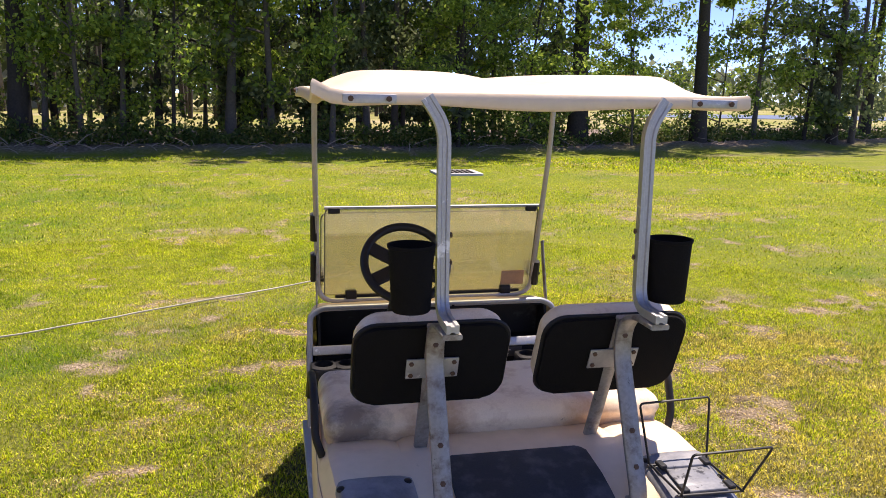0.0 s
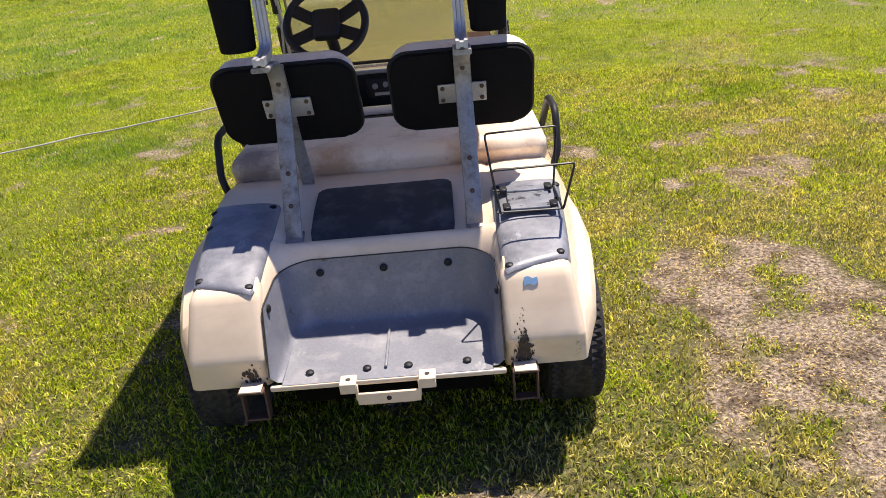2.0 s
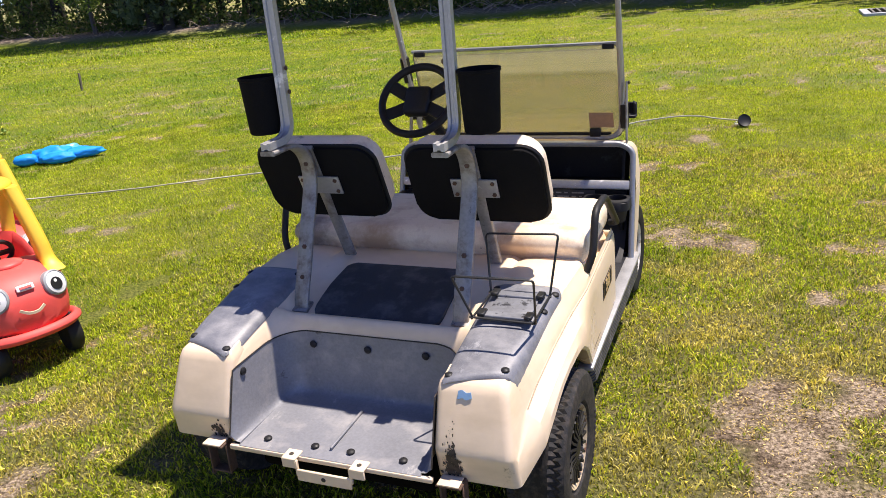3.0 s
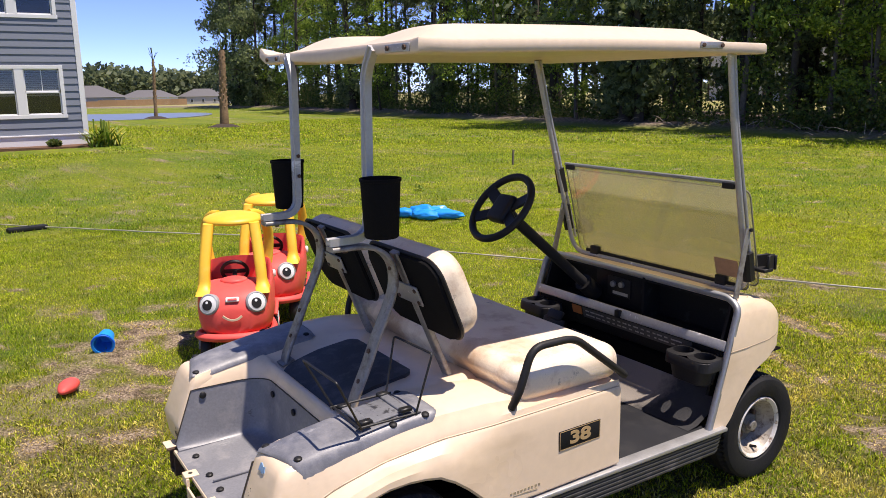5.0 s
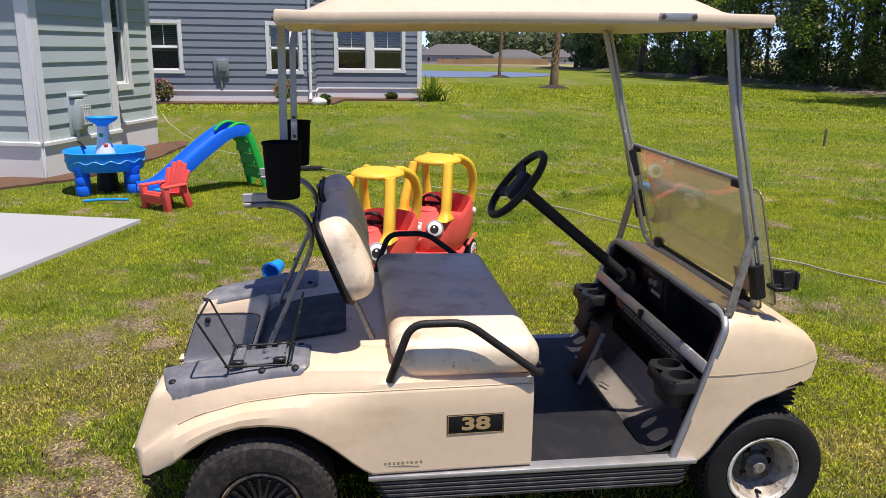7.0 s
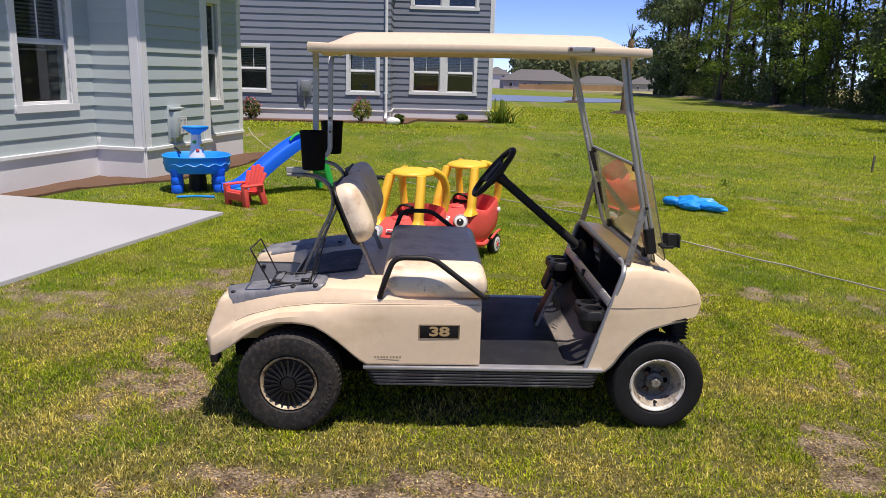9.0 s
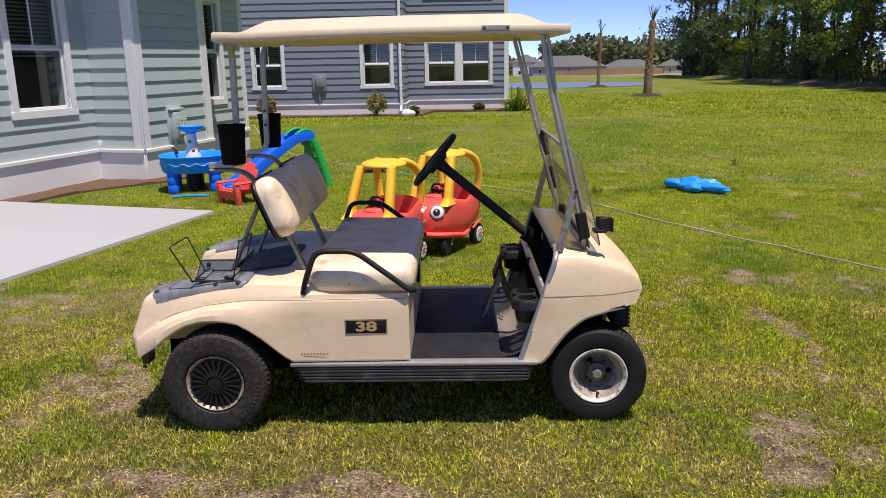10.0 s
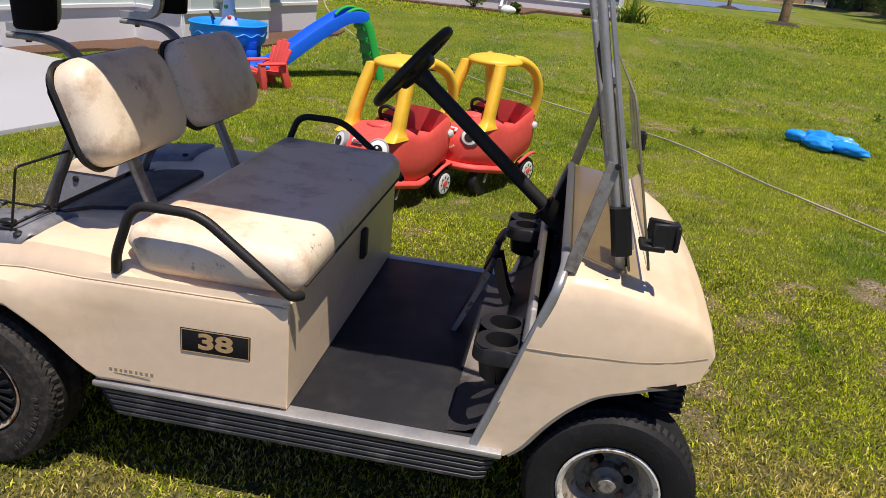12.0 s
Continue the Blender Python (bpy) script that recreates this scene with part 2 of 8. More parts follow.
worn_patch(vinyl, (-0.47, 0.43, 0.70), 0.125, (0.24, 0.19, 0.15))
worn_patch(vinyl, (-0.2, 0.41, 0.66), 0.13, (0.5, 0.33, 0.2))
worn_patch(vinyl, (0.3, 0.41, 0.66), 0.13, (0.52, 0.35, 0.22))
worn_patch(toe_rubber, (0.1, 1.38, 0.4), 0.24, (0.24, 0.21, 0.18))
steel = plain("zinc_steel", (0.33, 0.315, 0.29), 0.5, 0.45, fine=90, coarse=10, amount=0.22, relief=0.05, stain=(0.14, 0.1, 0.075), stain_at=(0.5, 0.72))
flecks(steel, (0.05, 0.04, 0.032), 26.0, 0.62, 0.68, 0.75, (1, 1, 0.5))
alloy = plain("aluminium", (0.46, 0.455, 0.45), 0.5, 0.65, fine=120, coarse=12, amount=0.15, relief=0.04, stain=(0.3, 0.28, 0.26), stain_at=(0.62, 0.85))
rocker_grey = plain("rocker_plastic", (0.035, 0.036, 0.04), 0.45, fine=80, coarse=5, amount=0.3, relief=0.05, stain=(0.15, 0.14, 0.13), stain_at=(0.55, 0.85))
flecks(alloy, (0.75, 0.74, 0.72), 20.0, 0.6, 0.66, 0.7, (1, 0.25, 1))
trim_metal = plain("grey_trim", (0.33, 0.34, 0.35), 0.45, 0.5, fine=90, coarse=8, amount=0.15, relief=0.03)
rim_paint = plain("rusty_white_rim", (0.72, 0.68, 0.6), 0.42, 0.1, fine=60, coarse=14, amount=0.12, relief=0.06, stain=(0.2, 0.12, 0.06), stain_at=(0.52, 0.66))
# rusty, dusty dish tone, darkened further to paint the shade inside the rim
rim_dusty_shade = plain("dusty_shaded_dish", (0.4, 0.35, 0.28), 0.5, 0.1, fine=60, coarse=18, amount=0.25, relief=0.06, stain=(0.13, 0.09, 0.06), stain_at=(0.5, 0.64))
rim_edge = plain("rusty_tan_rim", (0.5, 0.4, 0.26), 0.45, 0.1, fine=60, coarse=16, amount=0.2, relief=0.06, stain=(0.16, 0.07, 0.03), stain_at=(0.48, 0.62))
rubber = plain("tyre_rubber", (0.02, 0.0195, 0.019), 0.7, spec=0.35, fine=160, coarse=22, amount=0.3, relief=0.15, stain=(0.08, 0.063, 0.05), stain_at=(0.46, 0.76))
rubber_new = plain("front_tyre_rubber", (0.012, 0.012, 0.013), 0.7, spec=0.3, fine=120, coarse=9, amount=0.3, relief=0.12, stain=(0.03, 0.028, 0.026), stain_at=(0.55, 0.85))
# stained grey, darkened to paint the shade deep in the dish
hub_shaded = plain("shaded_wheel_hub", (0.15, 0.14, 0.12), 0.6, 0.2, fine=60, coarse=18, amount=0.3, relief=0.08, stain=(0.05, 0.04, 0.03), stain_at=(0.5, 0.65))
hub_grey = plain("dull_wheel_steel", (0.34, 0.315, 0.27), 0.5, 0.3, fine=60, coarse=18, amount=0.3, relief=0.08, stain=(0.07, 0.045, 0.03), stain_at=(0.5, 0.65))
rust = plain("rusty_iron", (0.12, 0.07, 0.045), 0.8, 0.2, fine=80, coarse=14, amount=0.4, relief=0.2)
# near black: shade below the cart and in recesses is in the colour
shade_black = plain("underbody", (0.005, 0.0045, 0.004), 0.9, spec=0.05, fine=30, coarse=5, amount=0.4, relief=0.1)
gold = plain("gold_print", (0.52, 0.36, 0.18), 0.4, 0.2, amount=0.1, relief=0.0)
faded_ink = plain("faded_ink", (0.36, 0.29, 0.17), 0.6, amount=0.2, relief=0.0)
blue_tape = plain("blue_tape", (0.25, 0.42, 0.62), 0.6, amount=0.2)
# black for grime marks, and for the painted shade of bolt holes
grime_and_shade = plain("black_grime_and_shade", (0.05, 0.04, 0.03), 0.8, fine=60, coarse=20, amount=0.4)
white_label = plain("pale_label", (0.42, 0.4, 0.36), 0.6, amount=0.2, relief=0.0)
# brown for the seam strips; the groove's shade is in this colour
seam_shade = plain("crease_shade", (0.40, 0.31, 0.21), 0.6, amount=0.3, relief=0.0)
old_sticker = plain("faded_sticker", (0.42, 0.25, 0.15), 0.6, amount=0.2, relief=0.0)
plate_grey = plain("worn_grey_plate", (0.24, 0.245, 0.26), 0.4, 0.3, fine=90, coarse=14, amount=0.2, relief=0.04, stain=(0.06, 0.06, 0.065), stain_at=(0.55, 0.6))
pane_rim = plain("acrylic_edge", (0.2, 0.19, 0.13), 0.25, amount=0.1, relief=0.0)
orange_label = plain("orange_label", (0.5, 0.16, 0.04), 0.6, amount=0.2, relief=0.0)
dark_label = plain("dark_label", (0.07, 0.065, 0.06), 0.6, amount=0.2, relief=0.0)
toy_red = plain("red_toy_plastic", (0.8, 0.1, 0.085), 0.5, spec=0.3, fine=30, coarse=3, amount=0.1, relief=0.02, stain=(0.75, 0.22, 0.18), stain_at=(0.6, 0.9))
toy_yellow = plain("yellow_toy_plastic", (0.88, 0.53, 0.04), 0.5, fine=30, coarse=3, amount=0.08, relief=0.02, stain=(0.85, 0.62, 0.15), stain_at=(0.58, 0.9))
toy_blue = plain("blue_toy_plastic", (0.006, 0.14, 0.85), 0.5, spec=0.2, fine=30, coarse=3, amount=0.1, relief=0.02)
toy_sky = plain("sky_blue_plastic", (0.008, 0.29, 0.82), 0.5, spec=0.22, fine=30, coarse=3, amount=0.12, relief=0.02)
pale_sky = plain("pale_blue_plastic", (0.1, 0.42, 0.8), 0.36, fine=30, coarse=3, amount=0.1, relief=0.02)
toy_green = plain("green_toy_plastic", (0.015, 0.4, 0.07), 0.5, spec=0.25, fine=30, coarse=3, amount=0.1, relief=0.02)
white_plastic = plain("white_plastic", (0.78, 0.78, 0.77), 0.4, amount=0.06, relief=0.02)
white_trim = plain("white_trim_paint", (0.78, 0.79, 0.8), 0.5, fine=60, coarse=2, amount=0.05, relief=0.03)
siding_green = plain("sage_siding", (0.44, 0.51, 0.52), 0.6, fine=70, coarse=1.5, amount=0.06, relief=0.08, random=0.06)
siding_blue = plain("slate_siding", (0.215, 0.24, 0.3), 0.6, fine=70, coarse=1.5, amount=0.06, relief=0.08, random=0.08)
concrete = plain("pale_concrete", (0.41, 0.42, 0.445), 0.85, fine=90, coarse=0.8, amount=0.1, relief=0.15)
flecks(concrete, (0.2, 0.2, 0.2), 1.6, 0.66, 0.8)
brush_pale = plain("dry_brush", (0.34, 0.28, 0.21), 0.95, fine=22, coarse=4, amount=0.4, relief=0.5)
mulch = plain("pine_straw", (0.16, 0.085, 0.05), 0.95, fine=130, coarse=26, amount=0.6, relief=1.0, stain=(0.1, 0.055, 0.035), stain_at=(0.5, 0.7))
flecks(mulch, (0.34, 0.21, 0.12), 90.0, 0.6, 0.66, 0.8, (1, 0.25, 1))
dark_soil = plain("dark_soil", (0.05, 0.035, 0.025), 0.95, fine=50, coarse=9, amount=0.5, relief=0.8)
shingles = plain("grey_shingles", (0.13, 0.125, 0.125), 0.9, fine=30, coarse=2, amount=0.25, relief=0.3)
far_white = plain("far_white_wall", (0.66, 0.66, 0.66), 0.7, amount=0.06)
far_tan = plain("far_tan_wall", (0.34, 0.33, 0.31), 0.7, amount=0.08)
fence_wood = plain("fence_wood", (0.42, 0.25, 0.12), 0.8, fine=20, coarse=1, amount=0.2, random=0.2)
dark_glass = plain("dark_pane", (0.02, 0.024, 0.028), 0.06, amount=0.1, relief=0.0, spec=0.6)
blind_white = plain("window_blind", (0.3, 0.31, 0.31), 0.6, amount=0.05, relief=0.0)
# near black that puts an unlit interior's shade into the colour
room_shade_mat = plain("room_shade", (0.03, 0.03, 0.03), 0.9, relief=0.0)
cord = plain("pale_cord", (0.5, 0.46, 0.37), 0.7, fine=120, coarse=6, amount=0.2)
old_wood = plain("weathered_stake", (0.2, 0.16, 0.12), 0.9, fine=60, coarse=8, amount=0.3, relief=0.3)
bark = plain("grey_bark", (0.05, 0.04, 0.03), 0.95, fine=22, coarse=4, amount=0.5, relief=0.9)
bark_pale = plain("pale_bark", (0.12, 0.1, 0.08), 0.95, fine=22, coarse=4, amount=0.45, relief=0.8)
palm_bark = plain("palm_bark", (0.26, 0.17, 0.1), 0.95, fine=14, coarse=5, amount=0.5, relief=0.9)


def glass(name, color, alpha, rough=0.03):
    """A thin tinted sheet: clear pass-through with a glossy face."""
    m, nt, b = shader(name)
    nt.nodes.remove(b)
    clear = node(nt, "ShaderNodeBsdfTransparent", Color=(*color, 1.0))
    face = node(nt, "ShaderNodeBsdfDiffuse", Color=(0.66, 0.64, 0.5, 1.0))
    glow = node(nt, "ShaderNodeBsdfTranslucent", Color=(0.66, 0.64, 0.5, 1.0))
    haze = node(nt, "ShaderNodeMixShader", Fac=0.6)
    nt.links.new(face.outputs[0], haze.inputs[1])
    nt.links.new(glow.outputs[0], haze.inputs[2])
    shine = node(nt, "ShaderNodeBsdfGlossy", Color=(1, 1, 1, 1), Roughness=rough)
    lay = node(nt, "ShaderNodeLayerWeight", Blend=0.5)
    fres = ramp(nt, lay.outputs["Facing"], [(0.0, (0.04,) * 3), (0.5, (0.06,) * 3), (0.7, (0.13,) * 3), (0.83, (0.38,) * 3), (0.92, (0.62,) * 3), (1.0, (1.0,) * 3)])
    m1, m2 = node(nt, "ShaderNodeMixShader"), node(nt, "ShaderNodeMixShader")
    dirt = ramp(nt, noise_tex(nt, coords(nt), 6.0, 6, 0.6), [(0.35, (alpha * 0.85,) * 3), (0.75, (alpha * 1.25,) * 3)])
    nt.links.new(dirt, m1.inputs[0])
    nt.links.new(clear.outputs[0], m1.inputs[1])
    nt.links.new(haze.outputs[0], m1.inputs[2])
    nt.links.new(fres, m2.inputs[0])
    nt.links.new(m1.outputs[0], m2.inputs[1])
    nt.links.new(shine.outputs[0], m2.inputs[2])
    nt.links.new(m2.outputs[0], nt.nodes["Material Output"].inputs[0])
    return m


tinted = glass("tinted_acrylic", (0.9, 0.87, 0.72), 0.27)
window_glass = glass("window_glass", (0.72, 0.76, 0.78), 0.015)


def leaf_mat(name, low, high, extra=None):
    m, nt, b = shader(name)
    geo = nt.nodes.new("ShaderNodeNewGeometry")
    stops = [(0.0, low), (0.75, high)]
    if extra:
        stops.append((1.0, extra))
    col = ramp(nt, geo.outputs["Random Per Island"], stops)
    nt.links.new(col, b.inputs["Base Color"])
    b.inputs["Roughness"].default_value = 0.5
    b.inputs["Specular IOR Level"].default_value = 0.35
    back = node(nt, "ShaderNodeBsdfTranslucent")
    nt.links.new(col, back.inputs["Color"])
    mx = node(nt, "ShaderNodeMixShader", Fac=0.5)
    nt.links.new(b.outputs[0], mx.inputs[1])
    nt.links.new(back.outputs[0], mx.inputs[2])
    nt.links.new(mx.outputs[0], nt.nodes["Material Output"].inputs[0])
    return m


leaves = leaf_mat("leaves", (0.08, 0.14, 0.02), (0.28, 0.4, 0.055), (0.5, 0.57, 0.1))
leaves_dark = leaf_mat("dark_leaves", (0.07, 0.1, 0.045), (0.2, 0.25, 0.1), (0.32, 0.36, 0.16))
needles = leaf_mat("pine_needles", (0.065, 0.092, 0.048), (0.19, 0.23, 0.11), (0.3, 0.32, 0.16))
shrub_leaves = leaf_mat("shrub_leaves", (0.04, 0.075, 0.015), (0.13, 0.19, 0.04), (0.26, 0.22, 0.08))
flower_pink = leaf_mat("pink_flowers", (0.45, 0.12, 0.16), (0.6, 0.25, 0.28))
lily_leaves = leaf_mat("lily_leaves", (0.10, 0.2, 0.03), (0.35, 0.46, 0.08), (0.75, 0.62, 0.1))
frond = leaf_mat("palm_fronds", (0.05, 0.08, 0.02), (0.14, 0.19, 0.05))

# ---- the lawn ----
def value_noise(x, y, scale, seed):
    """Smooth noise from 0 to 1 on arrays."""
    rs = np.random.RandomState(seed)
    table = rs.rand(256, 256)
    u, v = x * scale, y * scale
    i, j = np.floor(u).astype(int), np.floor(v).astype(int)
    fu, fv = u - i, v - j
    fu, fv = fu * fu * (3 - 2 * fu), fv * fv * (3 - 2 * fv)
    g = lambda a, b: table[a % 256, b % 256]
    return (g(i, j) * (1 - fu) + g(i + 1, j) * fu) * (1 - fv) + (g(i, j + 1) * (1 - fu) + g(i + 1, j + 1) * fu) * fv


def fractal(x, y, scale, seed, octaves=4):
    total, amp, weight = 0.0, 1.0, 0.0
    for k in range(octaves):
        total = total + amp * value_noise(x, y, scale * 2 ** k, seed + k)
        weight += amp
        amp *= 0.55
    return total / weight


# worn places: centre, radii, turn in degrees, strength
WORN = [
    (1.42, 0.35, 0.42, 0.8, -14, 0.9), (0.2, -0.62, 0.32, 0.12, 10, 0.8), (1.75, 1.75, 0.5, 0.22, 10, 0.7), (0.95, 2.35, 0.5, 0.16, -25, 0.75), (0.25, 3.95, 0.55, 0.22, 5, 0.8),
    (0.85, 5.35, 0.5, 0.18, -15, 0.6), (-1.35, 8.15, 1.3, 0.16, 3, 0.55), (5.1, 8.6, 1.2, 0.25, 0, 0.55), (3.9, 3.75, 0.6, 0.22, 8, 0.7), (-2.6, -0.45, 0.9, 0.5, 30, 0.7),
    (-1.9, -0.75, 0.9, 0.6, 20, 0.65), (-0.9, -2.0, 0.6, 0.5, 0, 0.5), (2.05, 0.15, 0.55, 0.6, 0, 0.65), (0.1, -0.95, 0.6, 0.3, 0, 0.6), (-1.6, 1.6, 0.5, 0.14, 20, 0.55),
    (-1.7, 2.2, 0.5, 0.1, -10, 0.5), (-0.9, 2.9, 0.5, 0.1, 15, 0.45), (1.9, 2.5, 0.6, 0.14, 20, 0.6), (2.6, 1.6, 0.5, 0.16, 60, 0.5), (2.2, 3.2, 0.7, 0.12, -10, 0.5), (0.4, 3.0, 0.4, 0.12, 0, 0.5), (-11.8, 3.4, 0.5, 0.3, 0, 0.5),
    (3.0, 5.4, 0.8, 0.15, 0, 0.5), (-3.0, 4.6, 0.6, 0.14, 20, 0.4), (-3.4, 1.9, 0.5, 0.2, 0, 0.4),
    (-0.55, 3.66, 0.35, 0.06, -20, 0.8), (0.0, 2.88, 0.42, 0.08, -20, 0.95), (0.64, 2.52, 0.2, 0.06, 30, 0.75), (-0.7, 3.02, 0.2, 0.08, 0, 0.8), (-1.25, 2.52, 0.12, 0.06, 0, 0.8), (-2.9, 0.05, 0.9, 0.45, 20, 0.75),
]
GREEN = [(-4.8, 1.6, 0.9, 0.7), (-2.4, 3.3, 0.6, 0.3), (-1.5, 3.9, 0.5, 0.25), (-6.9, 0.8, 1.4, 0.7), (-0.2, -0.55, 0.9, 0.35), (1.05, -0.5, 0.5, 0.35), (-5.6, -1.9, 1.3, 0.7), (-0.3, 4.3, 0.4, 0.2), (-7.3, -1.4, 1.5, 0.8), (-1.5, 3.33, 0.35, 0.13), (-1.07, 2.62, 0.32, 0.12), (0.41, -0.35, 0.55, 0.3), (-14.0, 4.2, 5.0, 1.3)]


def worn(x, y):
    """How bare the lawn is, 0 to 1."""
    n = fractal(x, y, 1.6, 11, 4)
    n2 = fractal(x, y, 6.0, 31, 3)
    base = np.clip((n - 0.62) * 4.0, 0, 0.55)
    for cx, cy, rx, ry, a, k in WORN:
        c, s = math.cos(radians(a)), math.sin(radians(a))
        dx, dy = x - cx, y - cy
        d = np.sqrt(((dx * c + dy * s) / rx) ** 2 + ((dy * c - dx * s) / ry) ** 2)
        base = np.maximum(base, np.clip((1.1 - d + (n - 0.5) * 2.2 + (n2 - 0.5) * 0.8) * 2.6, 0, 1) * k)
    n3 = 0.5 * n2 + 0.5 * fractal(x, y, 9.0, 47, 3)
    small = np.clip((fractal(x, y, 3.4, 203, 4) - 0.66) * 9, 0, 0.9) * np.clip((fractal(x, y, 0.6, 209, 3) - 0.34) * 4, 0, 1)
    return np.maximum(small, np.clip((n3 - 0.78 + 0.55 * base) * 5.5, 0, 1) * np.clip(base * 3, 0, 1))


def lush(x, y):
    """How deep green the lawn is, 0 to 1."""
    n = fractal(x, y, 0.9, 71, 4)
    g = np.clip((n - 0.55) * 4.0, 0, 0.6) + 0.32 * np.clip((-x - 2.0) / 4, 0, 1)
    for cx, cy, rx, ry in GREEN:
        d = np.sqrt(((x - cx) / rx) ** 2 + ((y - cy) / ry) ** 2)
        g = np.maximum(g, np.clip((1.3 - d + (n - 0.5) * 2.0) * 1.2, 0, 1))
    return np.clip(g + (fractal(x, y, 3.0, 77, 3) - 0.5) * 1.3, 0, 1)


def straw(x, y):
    """How much dry straw is mixed into the lawn, 0 to 1."""
    n = 0.6 * fractal(x, y, 0.75, 83, 4) + 0.4 * fractal(x, y, 3.2, 87, 3)
    n = n + 0.28 * np.exp(-((x - 2.4) / 1.4) ** 2 - ((y - 0.7) / 2.4) ** 2) + 0.22 * np.exp(-((x + 1.8) / 1.3) ** 2 - ((y + 0.9) / 1.2) ** 2)
    n = n + 0.34 * np.exp(-((x - 1.7) / 1.5) ** 2 - ((y + 1.3) / 0.9) ** 2) + 0.1 * np.exp(-((x - 3.0) / 0.8) ** 2 - ((y - 1.5) / 2.6) ** 2)
    n = n + 0.2 * np.exp(-((x - 1.1) / 0.7) ** 2 - ((y - 0.9) / 1.7) ** 2)
    n = n - 0.09 * np.clip((-x - 1.5) / 3, 0, 1)
    return np.clip((n - 0.508) * 4.5, 0, 0.85)


def numpy_mesh(name, verts, faces, attrs=None):
    """A mesh from an array of points and an array of equal-sized faces."""
    me = bpy.data.meshes.new(name)
    n, m, k = len(verts), len(faces), faces.shape[1]
    me.vertices.add(n)
    me.vertices.foreach_set("co", verts.astype(np.float32).ravel())
    me.loops.add(m * k)
    me.loops.foreach_set("vertex_index", faces.astype(np.int32).ravel())
    me.polygons.add(m)
    me.polygons.foreach_set("loop_start", np.arange(0, m * k, k, dtype=np.int32))
    me.update(calc_edges=True)
    for key, values in (attrs or {}).items():
        at = me.attributes.new(key, "FLOAT", "POINT")
        at.data.foreach_set("value", values.astype(np.float32))
    return me


def spaced(edges):
    out = []
    for (a, b, step) in edges:
        out.append(np.arange(a, b, step))
    out.append(np.array([edges[-1][1]]))
    return np.concatenate(out)


gx = spaced([(-900, -460, 110), (-460, -100, 30), (-100, -30, 4), (-30, -12, 1.0), (-12, -8, 0.25), (-8, 5, 0.08), (5, 12, 0.3), (12, 40, 1.0), (40, 100, 6), (100, 900, 100)])
gy = spaced([(-600, -60, 90), (-60, -10, 5), (-10, -4, 0.4), (-4, 7, 0.08), (7, 20, 0.2), (20, 45, 1.0), (45, 120, 8), (120, 900, 100)])
GX, GY = np.meshgrid(gx, gy)
fx, fy = GX.ravel(), GY.ravel()
EDGE = [(-900, 19.6), (-30, 19.6), (-8, 19.6), (3, 20.2), (12, 21.8), (26, 26.0), (60, 34.0), (900, 200.0)]
edge_y = np.interp(fx, [a for a, _ in EDGE], [b for _, b in EDGE]) + (fractal(fx, fy, 0.35, 5, 3) - 0.5) * 1.8
wood = np.clip((fy - edge_y) / 0.6, 0, 1) * np.clip((edge_y + 17 - fy) / 2.0, 0, 1)
field = np.clip((fy - edge_y - 16) / 3.0, 0, 1)
gz = 0.05 * (fractal(fx, fy, 0.22, 3, 3) - 0.5) * np.clip((np.hypot(fx, fy - 0.8) - 4) / 10, 0, 1) + 0.012 * (fractal(fx, fy, 3.0, 9, 3) - 0.5)
berm = np.exp(-((fy - edge_y - 1.2) / 0.9) ** 2) * 0.28 * (0.4 + fractal(fx, fy, 0.5, 15, 3))
gz = gz + berm * (np.abs(fx) < 90) - np.clip(-58 - fx, 0, 400) * 3.1 / 180
nx_, ny_ = len(gx), len(gy)
idx = np.arange(nx_ * ny_).reshape(ny_, nx_)
quads = np.stack([idx[:-1, :-1], idx[:-1, 1:], idx[1:, 1:], idx[1:, :-1]], -1).reshape(-1, 4)
# ground among the near blades is darkened to paint the shade between them
ground_me = numpy_mesh("ground", np.stack([fx, fy, gz], 1), quads, {"straw": straw(fx, fy), "gap_shade": 0.15 * np.clip((1.35 - np.hypot((fx + 0.8) / 6.5, (fy - 1.5) / 6.2)) * 1.4, 0, 1) + 0.6 * np.clip((1.2 - np.hypot((fx - 0.9) / 3.0, (fy - 1.2) / 3.4)) * 2.5, 0, 1), "worn": worn(fx, fy), "lush": lush(fx, fy), "wood": wood, "field": field})

gm, nt, gb = shader("lawn")
gc = coords(nt)


def attr(name):
    a = nt.nodes.new("ShaderNodeAttribute")
    a.attribute_name = name
    return a.outputs["Fac"]


fine, mid, broad = noise_tex(nt, gc, 55, 6, 0.7), noise_tex(nt, gc, 7, 6, 0.6), noise_tex(nt, gc, 0.5, 4)
grass_a = ramp(nt, fine, [(0.3, (0.05, 0.06, 0.007)), (0.5, (0.21, 0.235, 0.016)), (0.7, (0.44, 0.44, 0.05))])
grass_b = ramp(nt, fine, [(0.3, (0.02, 0.045, 0.006)), (0.5, (0.12, 0.19, 0.015)), (0.7, (0.28, 0.35, 0.032))])
thatch = ramp(nt, noise_tex(nt, gc, 60, 8, 0.8), [(0.38, (0.035, 0.026, 0.02)), (0.48, (0.25, 0.185, 0.125)), (0.6, (0.64, 0.51, 0.37))])
thatch = mixed(nt, 1.0, thatch, ramp(nt, mid, [(0.38, (0.45, 0.42, 0.4)), (0.55, (1.0, 1.0, 1.0))]), "MULTIPLY")
straw_mid = ramp(nt, mid, [(0.45, (0, 0, 0)), (0.75, (0.55, 0.55, 0.55))])
